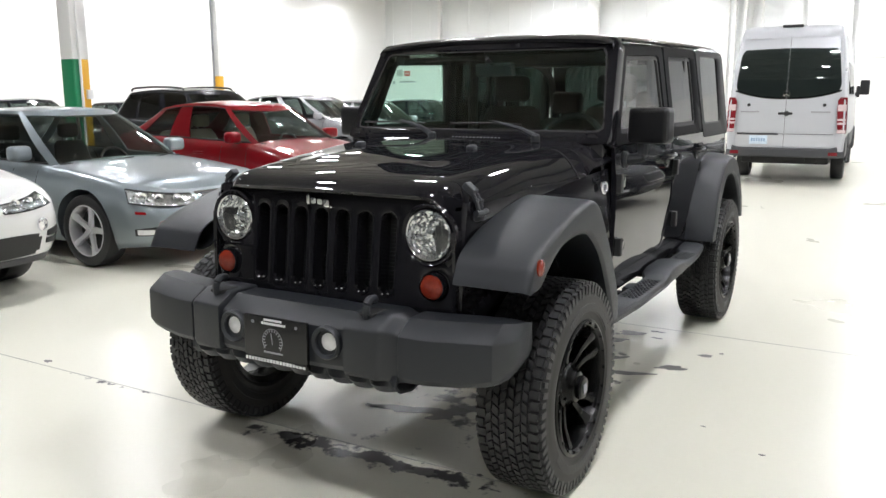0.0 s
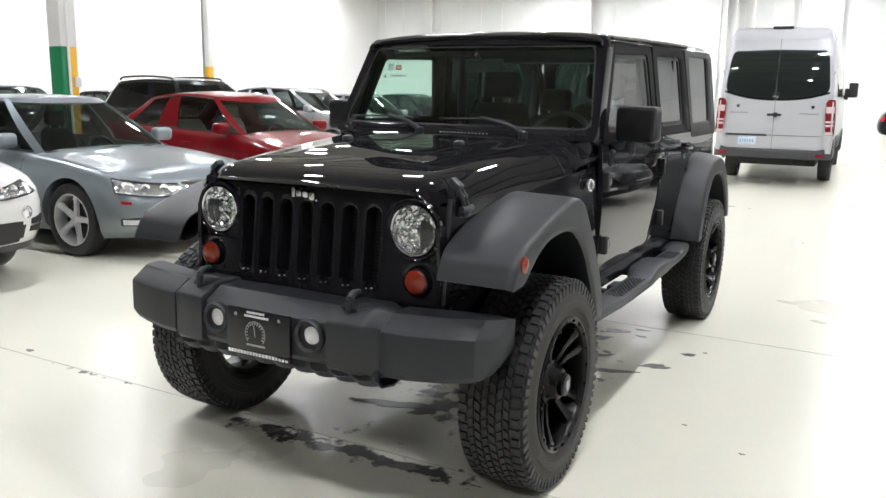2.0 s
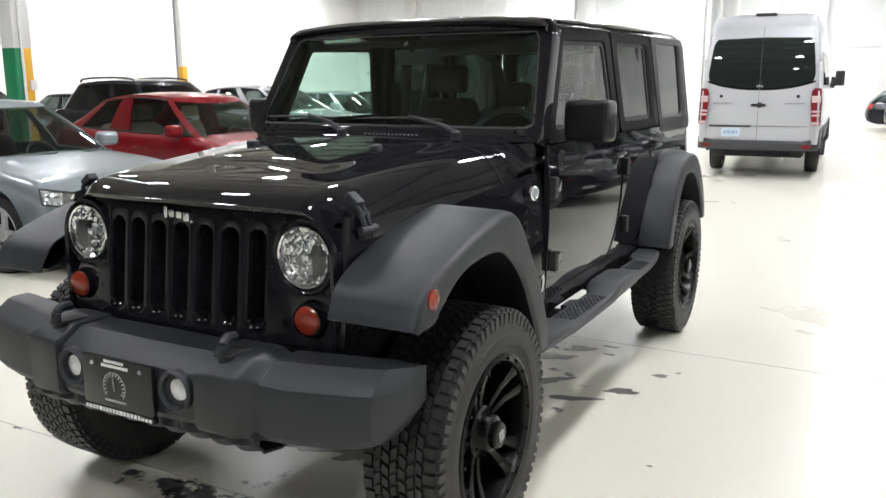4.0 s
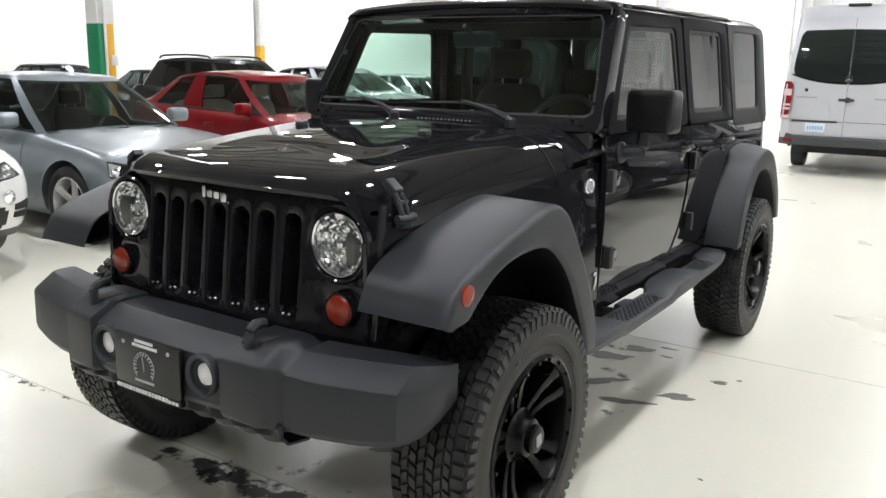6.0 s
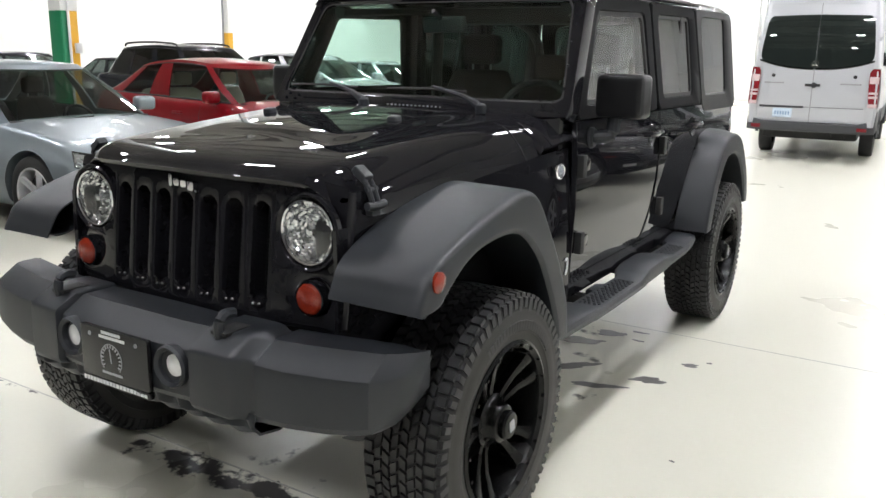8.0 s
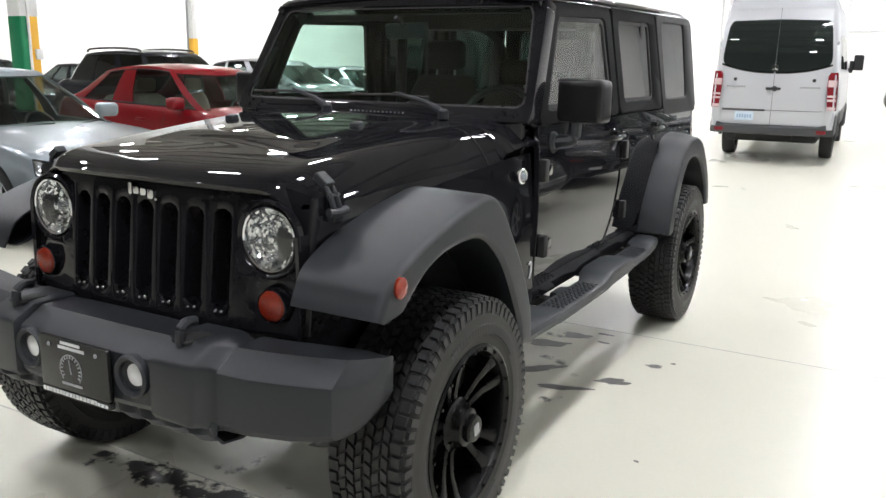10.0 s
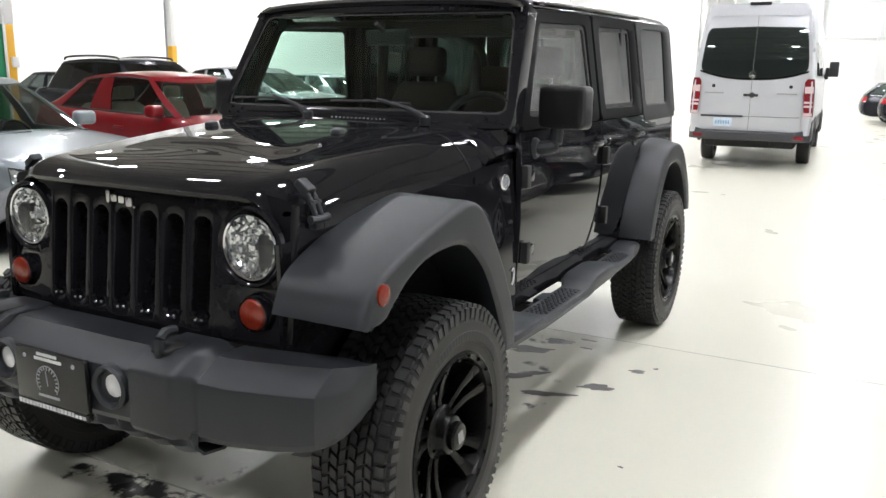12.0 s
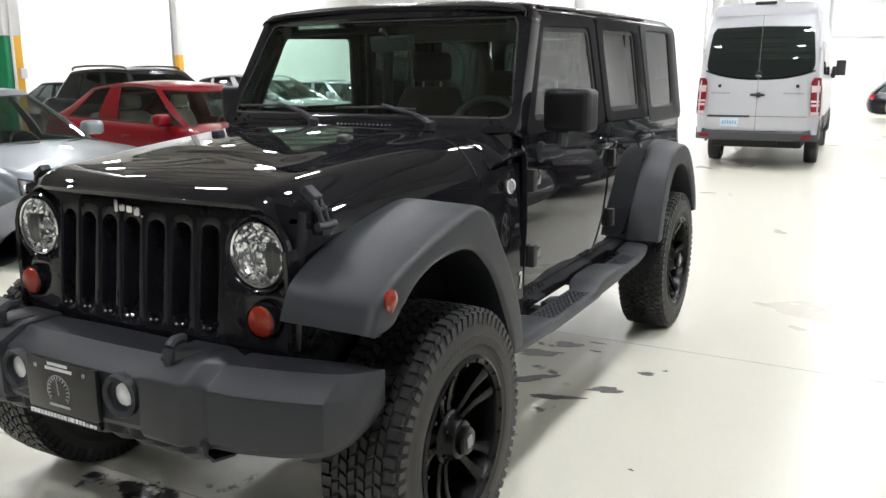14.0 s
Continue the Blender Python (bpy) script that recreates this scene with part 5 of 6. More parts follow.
class Shell:
    """The lower body of a car, nose at -y: a plan outline swept through heights."""

    def __init__(self, c):
        self.c = c
        L, W = c["length"], c["width"] / 2
        half, p = L / 2, c.get("square", 2.7)
        nd, td = c.get("nose", 0.55), c.get("tail", 0.4)
        pts = []
        for k in range(17):
            a = math.pi / 2 * k / 16
            pts.append((W * math.sin(a) ** (2 / p), -half + nd * (1 - max(0.0, math.cos(a)) ** (2 / p))))
        n = int((L - nd - td) / 0.055)
        for k in range(1, n):
            pts.append((W, -half + nd + (L - nd - td) * k / n))
        for k in range(13):
            a = math.pi / 2 * (1 - k / 12)
            pts.append((W * math.sin(a) ** (2 / p), half - td * (1 - max(0.0, math.cos(a)) ** (2 / p))))
        self.pts, self.half, self.W = pts, half, W

    def point(self, i, f, s=1, out=0.0):
        """The surface at outline place i (may be a fraction) and height share f, on side s."""
        c = self.c
        i = min(max(i, 0), len(self.pts) - 1)
        k = min(int(i), len(self.pts) - 2)
        x, y = (mixv(self.pts[k][j], self.pts[k + 1][j], i - k) for j in (0, 1))
        tx, ty = (self.pts[k + 1][j] - self.pts[k][j] for j in (0, 1))
        ln = math.hypot(tx, ty) or 1
        nx, ny = ty / ln, -tx / ln
        fx = curve1(c["flank"], f)
        wf = max(0.0, 1 - (y + self.half) / (0.26 * c["length"])) ** 1.3
        wr = max(0.0, 1 - (self.half - y) / (0.20 * c["length"])) ** 1.3
        yy = y + curve1(c["nose_shape"], f) * wf - curve1(c["tail_shape"], f) * wr
        zb = curve1(c["sill"], y / self.half)
        zt = curve1(c["shoulder"], y / self.half)
        fr = c.get("front_round", 0.10) * max(0.0, 1 - (y + self.half) / 0.22) ** 2 * max(0.0, f - 0.8) / 0.2
        return Vector((s * (x * fx + nx * out), yy + ny * out, zb + (zt - zb) * f - fr))

    def index_at(self, y):
        for k, p in enumerate(self.pts):
            if p[1] >= y and p[0] > 0.3 * self.W:
                return k
        return len(self.pts) - 1

    def patch(self, i0, i1, f0, f1, s, out, nu=10, nv=6, shape=None, depth=0.02, facet=0.0):
        """A raised piece that follows the body between two outline places and two heights."""
        rows = []
        for b in range(nv + 1):
            row = []
            for a in range(nu + 1):
                u, v = a / nu, b / nv
                lo, hi = f0, f1
                if shape:
                    lo, hi = shape(u)
                row.append(self.point(mixv(i0, i1, u), mixv(lo, hi, v), s, out + random.uniform(-facet, facet)))
            rows.append(row)
        bm = skin(rows)
        bmesh.ops.recalc_face_normals(bm, faces=bm.faces)
        mid = self.point((i0 + i1) / 2, (f0 + f1) / 2, s)
        if sum((f.normal.dot(Vector((f.calc_center_median().x, f.calc_center_median().y, 0))) for f in bm.faces)) < 0:
            bmesh.ops.reverse_faces(bm, faces=bm.faces)
        return backed(bm, depth)


SEDAN = dict(length=4.9, width=1.86, height=1.45, wheel=0.335, rim=0.235, tyre_w=0.235, axle_f=0.95, axle_r=1.05, nose=0.62, tail=0.45,
             flank=[(0, 0.90), (0.10, 0.955), (0.35, 0.995), (0.6, 1.0), (0.78, 0.985), (0.90, 0.955), (0.97, 0.915), (1.0, 0.885)],
             nose_shape=[(0, 0.14), (0.12, 0.04), (0.35, 0.0), (0.52, 0.015), (0.70, 0.06), (0.85, 0.13), (0.95, 0.22), (1.0, 0.30)],
             tail_shape=[(0, 0.12), (0.2, 0.02), (0.45, 0.0), (0.7, 0.03), (0.9, 0.09), (1.0, 0.15)],
             sill=[(-1, 0.24), (-0.75, 0.20), (0.8, 0.22), (1, 0.30)],
             shoulder=[(-1, 0.72), (-0.85, 0.79), (-0.55, 0.885), (-0.35, 0.93), (0.1, 0.96), (0.6, 1.0), (0.9, 1.02), (1, 1.0)],
             crown=0.05, ws_base=-0.36, ws_top=-0.06, rear_top=0.42, rear_base=0.70, pillars=((0.36, 0.42), (0.70, 0.74)))


def car_body(spec, name, label, m, paint, detail=2, group="", window=None, cream=False, category="car", rails=False, extras=None):
    c = {**SEDAN, **spec}
    sh = Shell(c)
    car = thing(name, label, category, m, group)
    half, W = sh.half, sh.W
    r = c["wheel"]
    yf, yr = -half + c["axle_f"], half - c["axle_r"]
    R = r * 1.15
    fs = [0, 0.05, 0.10, 0.17, 0.24, 0.31, 0.38, 0.45, 0.52, 0.59, 0.66, 0.72, 0.78, 0.84, 0.89, 0.93, 0.965, 1.0]
    n = len(sh.pts)
    bm = bmesh.new()
    arches = []
    for s in (1, -1):
        grid, cut = [], []
        for f in fs:
            row, flags = [], []
            for i in range(n):
                p = sh.point(i, f, s)
                hit = 0
                for yc in (yf, yr):
                    d = math.hypot(p.y - yc, p.z - r)
                    if d < R and abs(p.x) > 0.62 * W:
                        if d > R - 0.085:
                            k = R / max(d, 1e-6)
                            p.y, p.z = yc + (p.y - yc) * k, r + (p.z - r) * k
                        else:
                            hit = 1
                row.append(bm.verts.new(p))
                flags.append(hit)
            grid.append(row)
            cut.append(flags)
        for a in range(len(fs) - 1):
            for b in range(n - 1):
                if cut[a][b] or cut[a + 1][b] or cut[a][b + 1] or cut[a + 1][b + 1]:
                    continue
                bm.faces.new([grid[a][b], grid[a][b + 1], grid[a + 1][b + 1], grid[a + 1][b]])
        # rolled edge of the wheel openings
        for yc in (yf, yr):
            zlow = sh.point(sh.index_at(yc), 0.02, 1).z
            a0 = math.asin(max(-1.0, min(1.0, (zlow - r) / R)))
            arch = []
            for k in range(25):
                a = mixv(a0, math.pi - a0, k / 24)
                y, z = yc - R * math.cos(a), r + R * math.sin(a)
                i = sh.index_at(y)
                zb, zt = sh.point(i, 0, 1).z, sh.point(i, 1, 1).z
                x = sh.point(i, min(1, max(0, (z - zb) / (zt - zb))), 1).x
                arch.append([(s * (x + 0.004), yc - (R + 0.012) * math.cos(a), r + (R + 0.012) * math.sin(a)), (s * (x + 0.007), y, z), (s * (x - 0.03), y, z), (s * (x - 0.25), yc - (R - 0.01) * math.cos(a), r + (R - 0.01) * math.sin(a))])
            arches.append(skin(arch))
    # hood and rear deck
    y_ws, y_rb = c["ws_base"] * half, c["rear_base"] * half
    front = [i for i in range(n) if sh.point(i, 1).y <= y_ws + 0.25]
    rear = [i for i in range(n) if sh.point(i, 1).y >= y_rb - 0.15]
    for run in (front, rear):
        rows = []
        for i in run:
            p = sh.point(i, 1)
            cr = c["crown"] * min(1.0, p.x / (0.8 * W)) ** 2
            row = []
            for u in (-1, -0.95, -0.85, -0.7, -0.5, -0.25, 0, 0.25, 0.5, 0.7, 0.85, 0.95, 1):
                ridge = 0.012 * max(0.0, 1 - abs(abs(u) - 0.72) / 0.14) * (p.x > 0.5 * W)
                row.append((p.x * u, p.y, p.z + cr * (1 - abs(u) ** 2.2) + ridge))
            rows.append(row)
        if len(rows) > 1:
            skin(rows, bm=bm)
    body = part("body", tidy(bm, 0.0015), paint, car, "", 35)
    for lip in arches:
        part("wheel_arch", lip, paint, car)
    part("wheel_well", box(-W * 0.84, W * 0.84, -half + 0.45, half - 0.4, 0.22, 0.55, 0.05), M_DARK, car)

    # cabin
    zb = lambda y: curve1(c["shoulder"], y / half) + 0.004
    wb, wt, zr = W * 0.855, W * c.get("roof_w", 0.62), c["height"]
    y_wt, y_rt = c["ws_top"] * half, c["rear_top"] * half
    def ring(t, off=0.0):
        """Half outline of the cabin at height share t: nose-centre, corner, side, corner, tail-centre."""
        yw, yb = mixv(y_ws, y_wt, t), mixv(y_rb, y_rt, t)
        bulge = 0.028 * math.sin(math.pi * t)
        w = mixv(wb, wt, t ** 1.12) + bulge * 0.8
        pts = []
        for k in range(9):
            u = k / 8
            pts.append((w * 0.93 * u, yw - bulge + 0.16 * u ** 2.4))
        for k in range(1, 26):
            u = k / 26
            pts.append((mixv(w * 0.955, w, math.sin(math.pi * u) ** 0.5) - off, mixv(yw + 0.18, yb - 0.12, u)))
        for k in range(7):
            u = 1 - k / 6
            pts.append((w * 0.90 * u, yb + bulge - 0.12 * u ** 2.4))
        out = []
        for x, y in pts:
            base = zb(y)
            top = zr - c.get("roof_arc", 0.085) * ((y - mixv(y_wt, y_rt, 0.42)) / 1.2) ** 2
            out.append((x, y, mixv(base - 0.02, top, t)))
        return out
    ts = [0, 0.03, 0.06, 0.3, 0.5, 0.75, 0.925, 0.965, 1.0]
    rings = [ring(t) for t in ts]
    m_n = len(rings[0])
    def kind(a, b):
        """Which piece of the cabin the quad at height a, place b belongs to."""
        if a < 2 or a >= 6:
            return "frame"
        if b < 8:
            return "windshield"
        if b > 33:
            return "rear_window"
        u = (b - 8) / 25
        for p0, p1 in c["pillars"]:
            if p0 <= u <= p1:
                return "frame"
        if b < 9 or b > 32:
            return "frame"
        return "window_%d" % (0 if u < c["pillars"][0][0] else 1 if u < c["pillars"][1][0] else 2)
    sets = {}
    for a in range(len(ts) - 1):
        for b in range(m_n - 1):
            sets.setdefault(kind(a, b), []).append((a, b))
    def piece(quads, sides, inset):
        bm = bmesh.new()
        for s in sides:
            keep = {}
            def v(a, b):
                if (a, b) not in keep:
                    x, y, z = rings[a][b]
                    keep[a, b] = bm.verts.new((s * (x - inset * (x > 0.1)), y, z))
                return keep[a, b]
            for a, b in quads:
                bm.faces.new([v(a, b), v(a, b + 1), v(a + 1, b + 1), v(a + 1, b)])
        return tidy(bm, 0.0008)
    part("cabin_frame", thick(piece(sets.pop("frame"), (1, -1), 0.0), 0.02), paint, car, "", 35)
    roof = []
    for b in range(m_n):
        x, y, z = rings[-1][b]
        roof.append([(x * u, y, z + 0.035 * (1 - u * u) * min(1.0, x / (0.5 * wt))) for u in (-1, -0.9, -0.7, -0.4, 0, 0.4, 0.7, 0.9, 1)])
    part("roof", tidy(skin(roof), 0.0008), paint, car)
    panes = window or M_TINT
    for key, quads in sorted(sets.items()):
        if key in ("windshield", "rear_window"):
            part(key, piece(quads, (1, -1), 0.003), M_CARGLASS if key == "windshield" and window is None else panes, car)
        else:
            for s in (1, -1):
                part("side_window", piece(quads, (s,), 0.004), panes, car)
    sill_line = rings[2]
    part("cowl_seal", tube([(-x, y - 0.012, z + 0.002) for x, y, z in sill_line[8:0:-1]] + [(x, y - 0.012, z + 0.002) for x, y, z in sill_line[:9]], 0.017, 6), M_SEAL, car)
    for s in (1, -1):
        part("belt_trim", tube([(s * (x + 0.004), y, z) for x, y, z in sill_line[9:34]], 0.010, 6), M_SEAL, car)
        part("window_top_trim", tube([(s * (x + 0.003), y, z) for x, y, z in rings[6][9:34]], 0.007, 6), M_SEAL, car)
    if detail > 1:
        for x0, x1 in ((0.10, 0.62), (-0.55, 0.02)):
            a, b = sill_line[min(8, int(abs(x0) / wb * 8))], sill_line[min(8, int(abs(x1) / wb * 8))]
            part("wiper", tube([(x0, a[1] - 0.03, a[2] + 0.012), (x1, b[1] + 0.02, b[2] + 0.045)], 0.008, 6), M_SEAL, car)
    part("cabin_floor", box(-W * 0.8, W * 0.8, y_ws + 0.2, y_rb, 0.34, 0.42), M_DARK, car)
    part("dashboard", box(-wb * 0.9, wb * 0.9, y_ws + 0.12, y_ws + 0.62, 0.62, zb(y_ws) + 0.005, 0.06), M_TRIM, car)
    if detail > 1:
        cloth = M_CREAM if cream else M_SEAT
        zs = 0.55 + (c["height"] - 1.45)
        for x in (-0.37, 0.37):
            seat(car, x, (y_ws + y_rb) / 2 - 0.22, zs, 0.5, cloth, 0.54)
        seat(car, 0, (y_ws + y_rb) / 2 + 0.62, zs, 1.2, cloth, 0.50)
        st = part("steering_wheel", thing_wheel(0.18), M_TRIM, car)
        st.matrix_basis = pose(0.37, y_ws + 0.78, zb(y_ws) - 0.05, 66)

    # lamps, grille, mirrors, seams
    iw = sh.index_at(-half + c["nose"])
    l0, l1 = c.get("lamp_i", (8.0, 16.5))
    fl0, fl1 = c.get("lamp_f", (0.70, 0.90))
    for s in (1, -1):
        lamp = part("headlight", sh.patch(l0, l1, fl0, fl1, s, 0.008, 22, 8, shape=lambda u: (fl0 + 0.06 * max(0, u - 0.3), fl1 - 0.02 * (1 - u)), facet=0.007), M_REFLECT, car, "clear swept headlight", 1)
        part("lamp_cover", sh.patch(l0, l1, fl0, fl1, s, 0.020, shape=lambda u: (fl0 + 0.06 * max(0, u - 0.3), fl1 - 0.02 * (1 - u)), depth=0.003), M_LENS, lamp)
        rim = [sh.point(mixv(l0, l1, u), (fl0 + 0.06 * max(0, u - 0.3)) if low else fl1 - 0.02 * (1 - u), s, 0.017) for u, low in [(k / 8, 1) for k in range(9)] + [(k / 8, 0) for k in range(8, -1, -1)]]
        part("lamp_seal", tube(rim + rim[:1], 0.006, 6), M_SEAL, lamp)
        for u in (0.22, 0.48, 0.74):
            q = sh.point(mixv(l0, l1, u), (fl0 + fl1) / 2 + 0.02 * u, s, 0.008)
            d = sh.point(mixv(l0, l1, u), (fl0 + fl1) / 2 + 0.02 * u, s, 1.0) - q
            bulb = lathe([(0.045, -0.004), (0.043, 0.008), (0.032, 0.004), (0.02, -0.002), (0.0, 0.006)], 20, "y")
            bulb.transform(Matrix.Translation(q) @ Vector((0, 1, 0)).rotation_difference(d.normalized()).to_matrix().to_4x4())
            part("reflector", bulb, M_CHROME, lamp)
        if not c.get("plain_nose"):
            part("side_reflector", sh.patch(l1 - 2.5, l1 - 0.6, 0.555, 0.60, s, 0.004, 4, 2), M_REDLENS if c.get("red_marker") else M_AMBER, car, "small side reflector")
        fog = None if c.get("plain_nose") else part("lower_vent", sh.patch(7.5, 13.0, 0.20, 0.36, s, 0.003, 6, 4, shape=lambda u: (0.21, 0.37 - 0.05 * u)), M_SEAL, car)
        if fog:
            part("fog_lamp", sh.patch(9.5, 12.5, 0.23, 0.31, s, 0.010, 4, 3), M_WHITELENS, fog)
        part("tail_light", sh.patch(n - 12, n - 5, 0.66, 0.90, s, 0.005), M_REDLENS, car)
        mz = zb(y_ws) + c.get("mirror_up", 0.10)
        mi = part("side_mirror", box(-0.115, 0.115, -0.07, 0.07, -0.075, 0.075, 0.062, 5), paint, car, "painted door mirror")
        mi.matrix_basis = pose(s * (W * 0.985 + 0.03), y_ws + c.get("mirror_back", 0.42), mz, 0, 0, s * -12)
        part("mirror_glass", box(-0.085, 0.085, 0.056, 0.061, -0.055, 0.055), M_CHROME, mi)
        part("mirror_foot", box(*sorted((-s * 0.16, -s * 0.06)), -0.03, 0.03, -0.085, -0.045, 0.012), M_SEAL, mi)
        for y in c.get("seams", (0.30, 0.62)):
            i = sh.index_at(mixv(y_ws, y_rb, y - 0.06) if y < 0.4 else mixv(y_ws, y_rb, y))
            part("door_seam", sh.patch(i, i + 0.16, 0.10, 0.985, s, 0.0015, 1, 12, depth=0.004), M_SEAL, car)
        i0 = sh.index_at(y_ws + 0.30)
        part("door_seam", sh.patch(i0, i0 + 0.16, 0.12, 0.985, s, 0.0015, 1, 12, depth=0.004), M_SEAL, car)
        for y in (0.38, 0.70):
            yy = mixv(y_ws, y_rb, y)
            p = sh.point(sh.index_at(yy), 0.80, s)
            part("door_handle", box(p.x - 0.02, p.x + 0.02, yy - 0.10, yy + 0.10, p.z - 0.016, p.z + 0.016, 0.012), paint, car)
        part("side_trim", sh.patch(sh.index_at(yf + R + 0.12), sh.index_at(yr - R - 0.1), 0.22, 0.26, s, 0.008, 10, 1), paint, car)
        for y in (yf, yr):
            alloy_wheel(car, s, W - c["tyre_w"] / 2 - 0.012, y, r, c["rim"], c["tyre_w"], c.get("spokes", 5), M_ALLOY)
    g0, g1 = c.get("grille_f", (0.50, 0.80))
    gi = c.get("grille_i", 4.2)
    rows = []
    for f in [mixv(g0, g1, k / 6) for k in range(7)]:
        rows.append([sh.point(abs(i), f, 1 if i >= 0 else -1, 0.004) for i in [gi * k / 6 for k in range(-6, 7)]])
    gb = part("grille", thick(skin(rows), 0.01), M_SEAL, car, "dark front grille")
    edge = [sh.point(abs(i), f, 1 if i >= 0 else -1, 0.008) for i, f in [(gi * k / 6, g1) for k in range(-6, 7)] + [(gi, mixv(g1, g0, k / 4)) for k in range(1, 5)] + [(gi * k / 6, g0) for k in range(5, -7, -1)] + [(-gi, mixv(g0, g1, k / 4)) for k in range(1, 5)]]
    part("grille_frame", tube(edge, 0.012, 6), M_CHROME, gb)
    slats = bmesh.new()
    for k in range(1, 6):
        f = mixv(g0, g1, k / 6)
        tube([sh.point(abs(i), f, 1 if i >= 0 else -1, 0.008) for i in [gi * 0.95 * j / 5 for j in range(-5, 6)]], 0.006, 5, slats)
    part("grille_slats", slats, M_CHROME if c.get("bright_slats") else M_GREYPL, gb)
    rows = [[sh.point(abs(i), f, 1 if i >= 0 else -1, 0.003) for i in [6 * k / 6 for k in range(-6, 7)]] for f in (0.14, 0.24, 0.33)]
    part("lower_intake", thick(skin(rows), 0.008), M_SEAL, car)
    if rails:
        for s in (1, -1):
            x = wt * 0.92
            rl = tube(arc([(s * x, y_wt + 0.25, zr - 0.02), (s * x, y_wt + 0.35, zr + 0.030), (s * x, mixv(y_wt, y_rt, 0.5), zr + 0.055), (s * x, y_rt - 0.30, zr + 0.035), (s * x, y_rt - 0.18, zr - 0.02)], 4), 0.018, 8)
            part("roof_rail", rl, M_SEAL, car, "black roof rail")
    return car, sh


def east(x, y, a=0.0):
    """A pose for a car that looks along +x, its middle at (x, y), turned left by a degrees."""
    return pose(x, y, 0, 0, 0, 90 + a)


def heading(x, y, yaw):
    return pose(x, y, 0, 0, 0, yaw)


ROW_TURN = 0.0


def park(front_hub, length, axle_f, width, tyre_w, turn=ROW_TURN):
    """The middle of a car that looks along +x with its right front wheel's outer centre at front_hub."""
    a = radians(turn)
    fwd, left = Vector((math.cos(a), math.sin(a))), Vector((-math.sin(a), math.cos(a)))
    mid = Vector(front_hub) + left * (width / 2 - 0.02) - fwd * (length / 2 - axle_f)
    return east(mid.x, mid.y, turn)


def by_mirror(world, lx, ly, turn):
    """A pose that brings the right mirror of a car, at local (-lx, ly), to a place on the plan."""
    a = radians(90 + turn)
    return east(world[0] - (-lx * math.cos(a) - ly * math.sin(a)), world[1] - (-lx * math.sin(a) + ly * math.cos(a)), turn)


